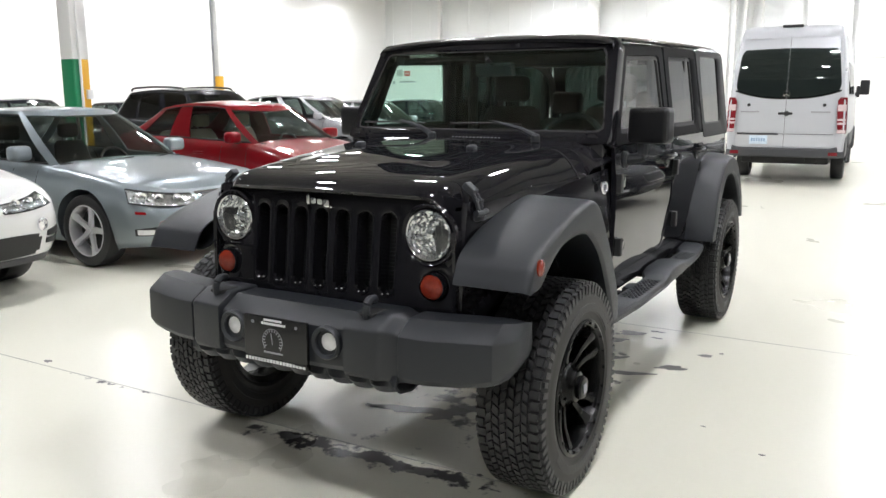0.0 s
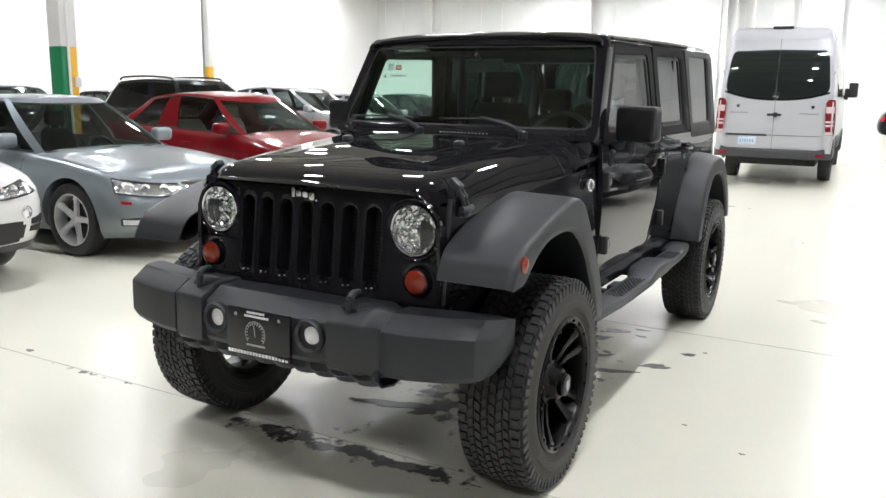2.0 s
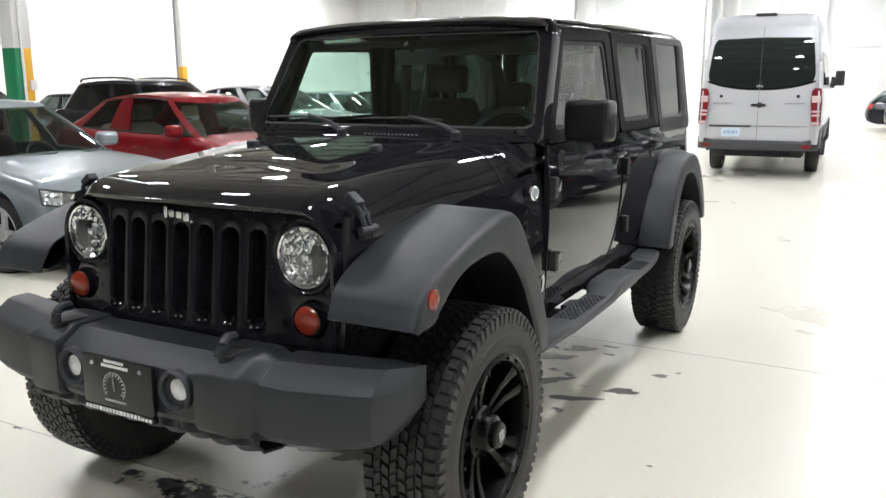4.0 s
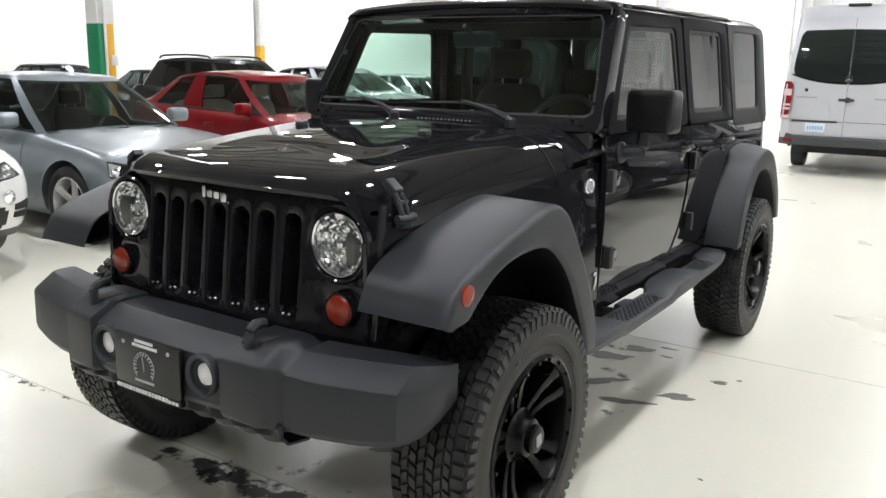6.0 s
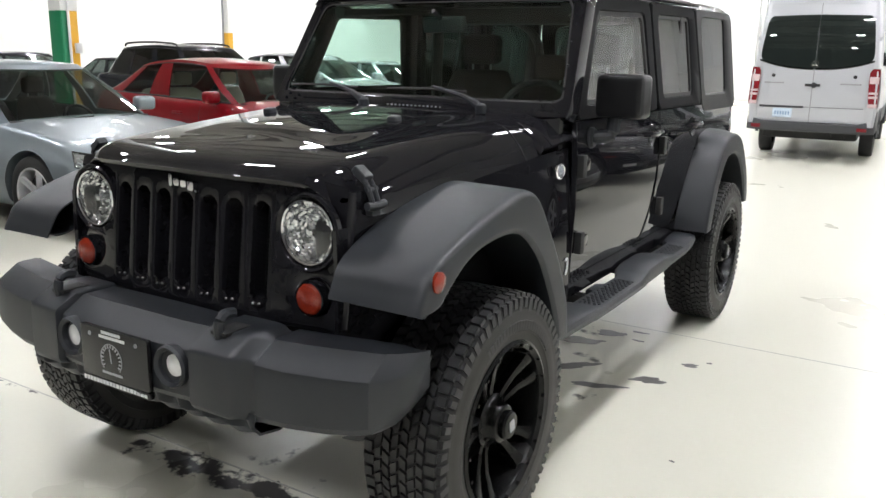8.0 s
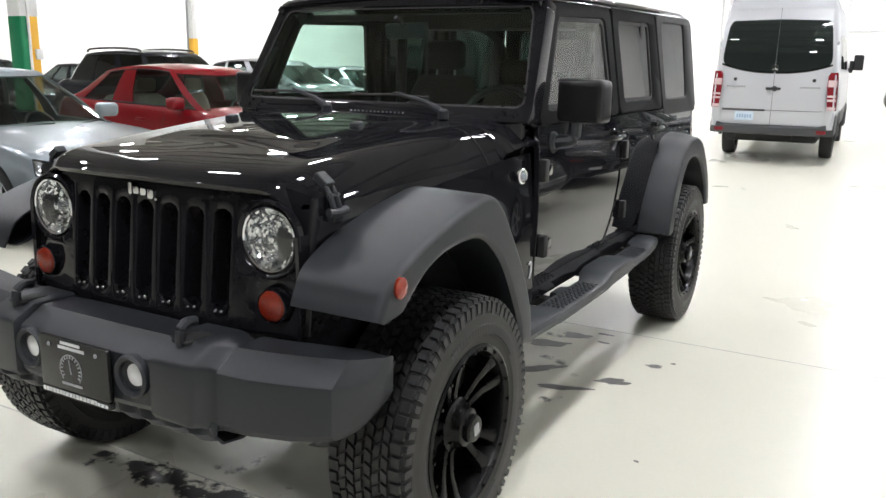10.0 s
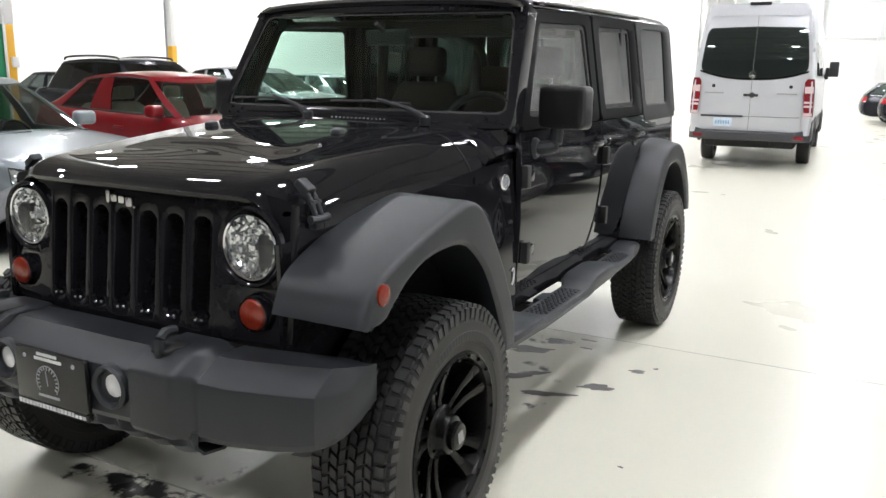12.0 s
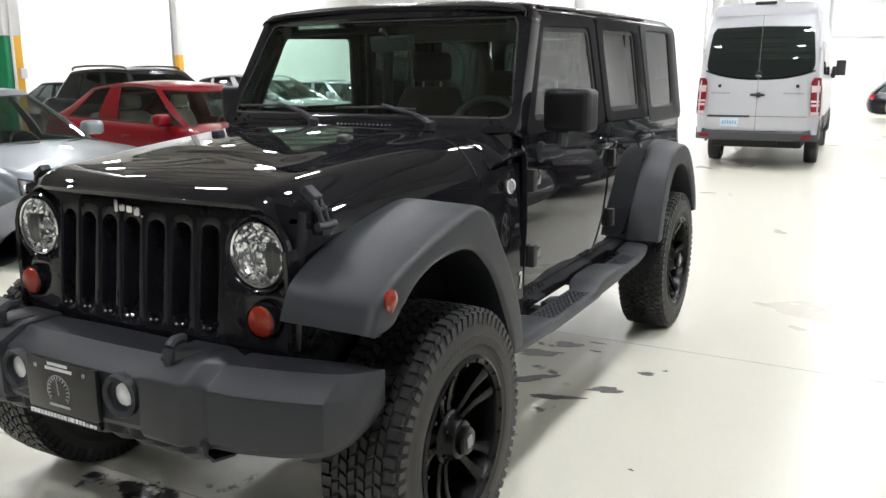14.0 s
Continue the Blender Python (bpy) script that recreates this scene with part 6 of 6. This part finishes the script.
def build_cars():
    car_body(dict(length=5.05, width=1.90, height=1.45, axle_f=0.98, axle_r=1.12, wheel=0.345, rim=0.245, lamp_f=(0.68, 0.93), front_round=0.05, mirror_back=0.50, mirror_up=0.135, shoulder=[(-1, 0.765), (-0.85, 0.82), (-0.55, 0.89), (-0.35, 0.93), (0.1, 0.96), (0.6, 1.0), (0.9, 1.02), (1, 1.0)], red_marker=True, square=3.1, nose=0.56, lamp_i=(2.6, 13.0), spokes=5, bright_slats=True, grille_f=(0.40, 0.92), grille_i=1.9, ws_base=-0.47, ws_top=-0.13, rear_top=0.36, rear_base=0.68),
             "silver_sedan", "silver-blue metallic sedan with five-spoke alloy wheels, parked in a row", park((-4.66, 0.45), 5.05, 0.98, 1.90, 0.25), M_SILVER, group="parked cars")
    car_body(dict(length=4.55, width=1.76, height=1.50, axle_f=0.92, axle_r=1.0, roof_arc=0.16, ws_base=-0.52, ws_top=-0.16, rear_top=0.60, rear_base=0.93, roof_w=0.66, pillars=((0.48, 0.60), (0.88, 1.0)), mirror_back=0.50, mirror_up=0.11,
                  shoulder=[(-1, 0.76), (-0.85, 0.84), (-0.55, 0.95), (-0.38, 1.0), (0.1, 1.02), (0.6, 1.05), (0.9, 1.07), (1, 1.04)]),
             "red_sedan", "bright red sedan with pale beige seats, parked in a row", by_mirror((-5.45, 3.33), 0.88, -0.763, -6.0), M_RED, group="parked cars", cream=True)
    suv = dict(length=4.75, width=1.93, height=1.74, wheel=0.365, rim=0.25, axle_f=0.92, axle_r=0.95, nose=0.50, square=3.3, nose_shape=[(0, 0.08), (0.12, 0.03), (0.35, 0.0), (0.6, 0.0), (0.78, 0.03), (0.9, 0.10), (0.96, 0.16), (1.0, 0.24)], ws_base=-0.42, ws_top=-0.12, rear_top=0.72, rear_base=0.86, roof_w=0.66,
               shoulder=[(-1, 0.90), (-0.85, 0.98), (-0.55, 1.08), (-0.38, 1.12), (0.1, 1.14), (0.9, 1.18), (1, 1.15)], sill=[(-1, 0.30), (-0.75, 0.28), (0.8, 0.30), (1, 0.36)], lamp_f=(0.60, 0.88), lamp_i=(2.0, 8.6), grille_f=(0.58, 0.80), grille_i=1.1, plain_nose=True)
    car, sh = car_body({**suv, "lamp_f": (0.72, 0.95), "shoulder": [(-1, 0.86), (-0.85, 0.92), (-0.55, 1.04), (-0.38, 1.10), (0.1, 1.14), (0.9, 1.18), (1, 1.15)]}, "white_suv", "white crossover with dark lower bumper, parked in a row", east(-6.31, -1.11, 0.0), M_WHITE, group="parked cars")
    rows = [[sh.point(abs(i), f, 1 if i >= 0 else -1, 0.012) for i in [16 * k / 12 for k in range(-12, 13)]] for f in (-0.03, 0.02, 0.06)]
    part("lower_bumper", thick(skin(rows), 0.01), M_GREYPL, car, "dark grey lower bumper trim")
    rows = [[sh.point(abs(i), f + 0.04 * (abs(i) / 8) ** 2 * (f < 0.2) - 0.06 * (abs(i) / 8) ** 3 * (f > 0.3), 1 if i >= 0 else -1, 0.009) for i in [5.4 * k / 10 for k in range(-10, 11)]] for f in (0.08, 0.2, 0.3, 0.40)]
    part("front_intake", thick(skin(rows), 0.008), M_SEAL, car, "broad black front intake")
    for s in (1, -1):
        part("side_vent", sh.patch(7.0, 10.4, 0.20, 0.44, s, 0.010, 6, 5, shape=lambda u: (0.22 - 0.02 * u, 0.40 + 0.03 * u)), M_SEAL, car)
        part("vent_bar", sh.patch(6.9, 10.4, 0.30, 0.325, s, 0.016, 6, 1), M_CHROME, car)
        q = sh.point(6.0, 0.50, s, 0.006)
        d = sh.point(6.0, 0.50, s, 1.0) - q
        fog = lathe([(0.055, -0.004), (0.054, 0.010), (0.044, 0.012), (0.040, 0.003), (0.0, 0.008)], 24, "y")
        fog.transform(Matrix.Translation(q) @ Vector((0, 1, 0)).rotation_difference(d.normalized()).to_matrix().to_4x4())
        part("round_fog_lamp", fog, M_REFLECT, car, "round fog lamp")
    q = sh.point(0, 0.85, 1, 0.008)
    bd = part("front_badge", lathe([(0.0, -0.012), (0.03, -0.010), (0.041, -0.004), (0.042, 0.01)], 24, "y"), surface("blue_badge", (0.03, 0.07, 0.35), 0.2), car, "round blue badge")
    bd.matrix_basis = pose(q.x, q.y, q.z, -25, 0, 0)
    # second row and far cars
    car_body({**suv, "height": 1.72}, "dark_suv", "black estate-style off-roader with roof rails", east(-9.85, 7.15, -4), M_NIGHT, 1, "parked cars", M_BLACKGLASS, rails=True)
    car_body({**suv, "height": 1.62, "length": 4.6, "ws_base": -0.52, "ws_top": -0.08, "roof_arc": 0.16}, "grey_crossover", "silver-grey crossover parked behind the others", east(-9.6, 10.2, 0), M_BEIGE, 1, "parked cars", M_TINT)
    for name, label, x, y, paint, h in (("dark_sedan", "dark blue sedan in the back row", -15.6, 7.3, M_NIGHT, 1.52), ("dark_sedan", "dark blue sedan in the back row", -15.6, 10.2, M_NIGHT, 1.44),
                                        ("grey_sedan", "silver-grey sedan in the second row", -9.8, 12.9, M_BEIGE, 1.48), ("dark_sedan", "dark sedan in the second row", -9.8, 15.4, M_NIGHT, 1.48), ("grey_sedan", "silver-grey sedan in the second row", -9.8, 18.2, M_BEIGE, 1.48)):
        car_body(dict(height=h), name, label, east(x, y, 0), paint, 1, "parked cars", M_TINT)
    # the row across the aisle
    for name, label, x, y, paint in (("dark_hatchback", "dark blue hatchback near the far wall", 3.40, 31.5, M_NIGHT), ("dark_hatchback", "dark blue hatchback near the far wall", 4.05, 28.9, M_NIGHT),
                                     ("silver_sedan", "silver sedan across the aisle", 5.15, 1.3, M_SILVER), ("dark_sedan", "dark sedan across the aisle", 5.15, 4.4, M_NIGHT), ("dark_sedan", "dark sedan across the aisle", 5.15, 7.4, M_NIGHT),
                                     ("dark_sedan", "dark sedan across the aisle", 5.15, 10.6, M_NIGHT), ("dark_sedan", "dark sedan across the aisle", 5.15, 13.4, M_NIGHT), ("grey_sedan", "silver-grey sedan across the aisle", 5.15, 16.4, M_BEIGE)):
        hatch = name == "dark_hatchback"
        spec = dict(height=1.47, length=4.3, rear_top=0.74, rear_base=0.95, tail=0.30) if hatch else dict()
        car_body(spec, name, label, heading(x, y, 90 if hatch else -90), paint, 1, "parked cars", M_TINT)


# ---- the van ----
M_PINKLENS = surface("pale_pink_lens", (0.66, 0.52, 0.52), 0.2, var=0.15, scale=25)
M_VANRED = surface("dull_red_lens", (0.20, 0.012, 0.018), 0.25, var=0.2, scale=30)


def build_van():
    y0 = 11.35
    van = thing("passenger_van", "silver-white high-roof passenger van seen from behind", "van", pose(0.03, y0, 0, 0, 0, 2.0))
    def half(z):
        return curve1([(0.50, 0.97), (0.9, 0.995), (1.4, 0.985), (1.9, 0.945), (2.3, 0.905), (2.6, 0.865), (2.72, 0.835), (2.78, 0.80), (2.81, 0.73), (2.82, 0.55), (2.825, 0.0)], z)
    def rear(z):
        return curve1([(0.5, 0.0), (0.9, 0.0), (1.3, 0.005), (1.5, 0.017), (1.7, 0.032), (1.9, 0.051), (2.1, 0.074), (2.25, 0.095), (2.37, 0.114), (2.45, 0.130), (2.6, 0.166), (2.7, 0.20), (2.78, 0.27), (2.83, 0.40)], z)
    zs = [0.62, 0.75, 0.9, 1.1, 1.3, 1.5, 1.7, 1.9, 2.1, 2.3, 2.45, 2.6, 2.68, 2.74, 2.78, 2.80, 2.815, 2.825]
    rows = []
    for y, k, top in ((0.0, 0.955, 0), (0.012, 0.972, 0), (0.04, 0.988, 0), (0.10, 1.0, 0), (1.0, 1.0, 0), (2.5, 1.0, 0), (4.5, 1.0, 0), (5.6, 1.0, 0), (6.1, 0.995, 0.0)):
        side = [(half(z) * k, y + rear(z) * max(0.0, 1 - y / 1.2), z) for z in zs]
        rows.append(side + [(-p[0], p[1], p[2]) for p in side[::-1]])
    bm = skin(rows)
    rows = []
    for y, cut in ((6.1, 2.83), (6.35, 2.5), (6.75, 1.75), (6.85, 1.45), (7.35, 1.25), (7.5, 0.95), (7.52, 0.62)):
        side = [(half(min(z, cut)) * (0.995 if y < 7 else 0.93), y, min(z, cut)) for z in zs]
        rows.append(side + [(-p[0], p[1], p[2]) for p in side[::-1]])
    skin(rows, bm=bm)
    skin([[(half(z) * 0.955 * j / 8, rear(z) + 0.040 * (half(z) * 0.955 * j / 8) ** 2 * (abs(j) < 8), z) for j in range(-8, 9)] for z in zs], bm=bm)
    tidy(bm, 0.001)
    gone = [f for f in bm.faces if f.calc_center_median().y > 6.12 and 1.5 < f.calc_center_median().z < 2.45 and abs(f.calc_center_median().x) < 0.97 and f.calc_center_median().y < 6.8]
    bmesh.ops.delete(bm, geom=gone, context="FACES")
    part("body", bm, M_VAN, van, "", 35)
    part("windshield", skin([[(x, y, z) for x in (-0.88, -0.4, 0.0, 0.4, 0.88)] for y, z in ((6.36, 2.5), (6.56, 2.12), (6.78, 1.7))]), M_PALE, van)
    def face(x, z, out=0.0):
        return (x, rear(z) + 0.040 * x * x - out, z)
    for s in (1, -1):
        rows = []
        for k in range(12):
            z = mixv(0.675, 2.60, k / 11)
            x1 = half(z) * 0.95 - 0.11 * max(0.0, min(1.0, (1.62 - z) / 0.12))
            rows.append([face(s * mixv(0.003, x1, j / 6), z, 0.016) for j in range(7)])
        door = part("rear_door", thick(skin(rows), 0.014), M_VAN, van, "silver-white rear cargo door")
        def low(x):
            return 1.545 + 0.14 * (x / 0.88) ** 2.4
        rows = []
        for k in range(19):
            t = k / 18
            row = []
            for j in range(11):
                u = j / 10
                xm = mixv(0.88, 0.80, t) - 0.06 * abs(2 * t - 1) ** 7
                x = mixv(0.005, xm, u)
                z = mixv(low(x), 2.42 - 0.02 * u, t)
                row.append(face(s * x, z, 0.024))
            rows.append(row)
        part("rear_window", skin(rows), M_DARKGLASS, door, "dark privacy window")
        part("panel_seam", thick(skin([[face(s * mixv(0.012, 0.80, j / 8), z, 0.0195) for j in range(9)] for z in (0.911, 0.919)]), 0.003), M_GREYPL, door)
        part("window_surround", thick(skin([[face(s * mixv(0.012, 0.885, j / 10), low(mixv(0.012, 0.885, j / 10)) - d, 0.021) for j in range(11)] for d in (-0.012, 0.02)]), 0.004), M_SEAL, door)
        lamp = part("tail_light", skin([[face(s * mixv(half(z) * 0.995, half(z) * 0.995 - w, j / 4), z, 0.058 - 0.05 * (1 - j / 4) ** 2) for j in range(5)] for z, w in ((0.94, 0.12), (1.1, 0.14), (1.35, 0.15), (1.5, 0.14), (1.56, 0.10))]), M_VANRED, van, "tall red tail light")
        for z0, z1, mt in ((1.325, 1.435, M_PINKLENS), (1.157, 1.19, M_PINKLENS), (1.09, 1.126, M_PINKLENS), (0.945, 1.0, M_PINKLENS)):
            part("light_band", skin([[face(s * mixv(half(z) * 0.993, half(z) * 0.993 - 0.135, j / 4), z, 0.062 - 0.05 * (1 - j / 4) ** 2) for j in range(5)] for z in (z0, z1)]), mt, lamp, "clear band")
        part("light_side", thick(skin([[(s * (half(z) + 0.004), 0.02 + rear(z) + d, z) for d in (0, 0.10, 0.16)] for z in (0.94, 1.2, 1.5, 1.56)]), 0.006), M_VANRED, lamp)
        part("lock_cap", lathe([(0.030, 0.0), (0.028, -0.012), (0.0, -0.014)], 16, "y"), M_SEAL, door).matrix_basis = pose(s * 0.625, rear(1.425), 1.425)
        part("reflector", box(s * 0.82 - 0.075, s * 0.82 + 0.075, -0.098, -0.088, 0.55, 0.61, 0.004), M_VANRED, van, "red reflector")
        text = bmesh.new()
        x = 0.42
        random.seed(11)
        while x < 0.72:
            w = random.uniform(0.02, 0.035)
            bx = s * (x + w / 2) - (0.03 if s < 0 else 0)
            box(bx - w / 2, bx + w / 2, rear(1.30) - 0.009, rear(1.30) - 0.001, 1.292, 1.318, bm=text)
            x += w + 0.012
        part("model_lettering", text, M_GREYMARK, door, "grey bars of lettering")
        part("door_hinge", box(*sorted((s * 0.90, s * 0.94)), rear(2.05) - 0.03, rear(2.05) + 0.01, 2.0, 2.06, 0.006), M_VAN, van)
        mi = part("side_mirror", box(-0.10, 0.10, -0.05, 0.05, -0.17, 0.17, 0.035, 3), M_SEAL, van, "tall black door mirror")
        mi.matrix_basis = pose(s * 1.16, 5.85, 1.78, 0, 0, 0)
        part("mirror_arm", tube([(s * 0.96, 5.9, 1.62), (s * 1.04, 5.88, 1.64), (s * 1.12, 5.86, 1.68)], 0.04, 8), M_SEAL, van)
        part("arm_pad", box(*sorted((s * 0.98, s * 1.06)), 5.84, 5.92, 1.55, 1.82, 0.03), M_SEAL, van)
        part("side_window", skin([[(s * (half(z) + 0.005), y, z) for z in (1.62, 1.9, 2.2)] for y in (1.0, 2.6)]), M_DARKGLASS, van)
        part("side_window", skin([[(s * (half(z) + 0.005), y, z) for z in (1.62, 1.9, 2.2)] for y in (2.75, 4.4)]), M_DARKGLASS, van)
        part("sill_trim", thick(skin([[(s * (half(z) + 0.012), y, z) for z in (0.55, 0.7, 0.84)] for y in (0.3, 1.2)]), 0.02), M_GREYPL, van)
        part("sill_trim", thick(skin([[(s * (half(z) + 0.012), y, z) for z in (0.55, 0.7, 0.84)] for y in (2.2, 5.3)]), 0.02), M_GREYPL, van)
        for y in (1.70, 6.02):
            arch = part("wheel_arch", tube([(s * 0.99, y + 0.44 * math.cos(radians(a)), 0.42 + 0.44 * math.sin(radians(a))) for a in range(-5, 186, 10)], 0.03, 8), M_GREYPL, van)
            wl = part("wheel", lathe([(0.03, -0.05), (0.04, 0.05)], 10), M_DARK, van)
            wl.matrix_basis = pose(s * 0.855, y, 0.345)
            part("tyre", tyre_mesh(0.345, 0.235, 0.21, False), M_RUBBER, wl)
            part("rim", lathe([(0.212, s * 0.10), (0.20, s * 0.09), (0.15, s * 0.07), (0.10, s * 0.10), (0.0, s * 0.10)], 32), M_ALLOY, wl)
        part("mud_flap", box(*sorted((s * 0.78, s * 0.94)), 1.22, 1.24, 0.30, 0.60), M_SEAL, van)
        part("tow_eye", box(s * 0.56 - 0.015, s * 0.56 + 0.015, 0.05, 0.08, 0.42, 0.54, 0.005), M_DARK, van)
    part("door_seam", skin([[face(x, z, 0.0165) for x in (-0.003, 0.003)] for z in [mixv(0.675, 2.6, k / 8) for k in range(9)]]), M_SEAL, van)
    part("door_bottom_seam", skin([[face(x, z, 0.0172) for x in (-0.80, 0.80)] for z in (0.925, 0.933)]), M_GREYMARK, van)
    hd = part("door_handle", box(-0.12, 0.12, -0.05 + 0.02, 0.0, 1.255, 1.30, 0.015), M_SEAL, van, "black door handle")
    part("handle_lock", lathe([(0.05, 0.0), (0.045, -0.02), (0.0, -0.025)], 18, "y"), M_GREYPL, hd).matrix_basis = pose(0.02, 0.0, 1.277)
    part("plate_recess", box(-0.80, -0.10, -0.030, -0.012, 0.895, 0.930, 0.006), M_GREYPL, van)
    pl = part("number_plate", box(-0.58, -0.27, -0.026, -0.016, 0.73, 0.885, 0.004), surface("plate_white_blue", (0.62, 0.72, 0.82), 0.35, var=0.15, scale=12), van, "pale blue-white number plate")
    bars = bmesh.new()
    for k in range(6):
        box(-0.545 + k * 0.042, -0.52 + k * 0.042, -0.028, -0.026, 0.775, 0.835, bm=bars)
    part("plate_lettering", bars, surface("plate_blue_bars", (0.25, 0.38, 0.55), 0.4), pl)
    bp = []
    for x in [-1.0 + 2.0 * k / 16 for k in range(17)]:
        back = 0.22 * max(0.0, abs(x) - 0.80) / 0.2
        up = 0.05 * max(0.0, min(1.0, (abs(x) - 0.84) / 0.05))
        bp.append([(x, 0.0 + back, 0.50), (x, -0.075 + back, 0.505), (x, -0.09 + back, 0.53), (x, -0.088 + back, 0.64), (x, -0.07 + back, 0.662 + up), (x, 0.02 + back, 0.668 + up)])
    part("rear_bumper", thick(skin(bp), 0.01), M_GREYPL, van, "dark grey plastic rear bumper")
    part("bumper_side", box(-1.0, -0.975, 0.2, 1.25, 0.5, 0.86, 0.01), M_GREYPL, van)
    part("bumper_side", box(0.975, 1.0, 0.2, 1.25, 0.5, 0.86, 0.01), M_GREYPL, van)
    part("underbody", box(-0.75, 0.75, 0.3, 7.0, 0.36, 0.60, 0.05), M_DARK, van)
    part("exhaust", tube([(0.3, 0.2, 0.44), (0.3, 1.2, 0.44), (-0.25, 1.3, 0.44), (-0.25, 0.4, 0.42)], 0.06, 10), M_DARK, van)
    part("brake_light", box(-0.17, 0.17, 0.255, 0.34, 2.785, 2.835, 0.012), M_SEAL, van, "dark high brake light")
    part("roof_step", thick(skin([[(x, rear(z) - 0.022, z) for x in [-0.72 + 1.44 * k / 8 for k in range(9)]] for z in (2.60, 2.63)]), 0.006), M_VAN, van)
    em = lathe([(0.060, 0.0), (0.058, -0.010), (0.051, -0.010), (0.049, 0.0)], 28, "y")
    for a in (90, 210, 330):
        tube([(0, -0.006, 0), (0.052 * math.cos(radians(a)), -0.006, 0.052 * math.sin(radians(a)))], 0.007, 6, em)
    part("round_emblem", em, M_CHROME, van, "chrome round emblem").matrix_basis = pose(0.0, rear(1.60) - 0.035, 1.615, -8)
    for x, y in ((-0.5, 1.6), (0.45, 1.6), (-0.5, 2.8), (0.45, 2.8)):
        seat(van, x, y, 1.05, 0.8, M_SEAT, 0.7)
    part("cabin_floor", box(-0.85, 0.85, 0.3, 6.4, 0.62, 0.68), M_DARK, van)


def floor_spots():
    """Small dried drips and puddles with ragged rims on the floor."""
    random.seed(5)
    for x, y, rx, ry, a in ((0.895, 0.245, 0.085, 0.038, 30), (1.02, 0.575, 0.045, 0.022, 20), (1.10, 0.665, 0.014, 0.010, 0), (0.70, 0.03, 0.12, 0.03, 25), (0.50, 0.22, 0.12, 0.04, 40), (0.48, 0.84, 0.10, 0.04, 10), (0.37, 0.62, 0.14, 0.05, 20),
                            (0.62, 0.95, 0.04, 0.015, 0), (0.66, 0.80, 0.03, 0.012, 0), (-0.12, -1.07, 0.16, 0.05, 15), (0.08, -1.04, 0.10, 0.05, 40), (-0.30, -1.12, 0.05, 0.02, 0), (0.15, -0.90, 0.06, 0.03, 0), (0.31, -1.64, 0.07, 0.03, 10), (0.54, -1.55, 0.015, 0.01, 0),
                            (-2.45, -1.50, 0.035, 0.015, 0), (1.25, -0.55, 0.010, 0.007, 0), (1.55, -0.75, 0.012, 0.008, 0)):
        pts = []
        ph = [random.uniform(0, 6.28) for _ in range(4)]
        for k in range(40):
            t = 2 * math.pi * k / 40
            f = 1 + 0.22 * math.sin(2 * t + ph[0]) + 0.16 * math.sin(3 * t + ph[1]) + 0.12 * math.sin(5 * t + ph[2]) + 0.08 * math.sin(9 * t + ph[3])
            px, py = rx * f * math.cos(t), ry * f * math.sin(t)
            ca, sa = math.cos(radians(a)), math.sin(radians(a))
            pts.append((x + px * ca - py * sa, y + px * sa + py * ca))
        tagged(place("floor_stain", prism(pts, "z", 0.0002, 0.0016), M_STAIN), "dark dried oil stain on the floor", "stain", kind="structure")


build_cars()
build_van()
floor_spots()
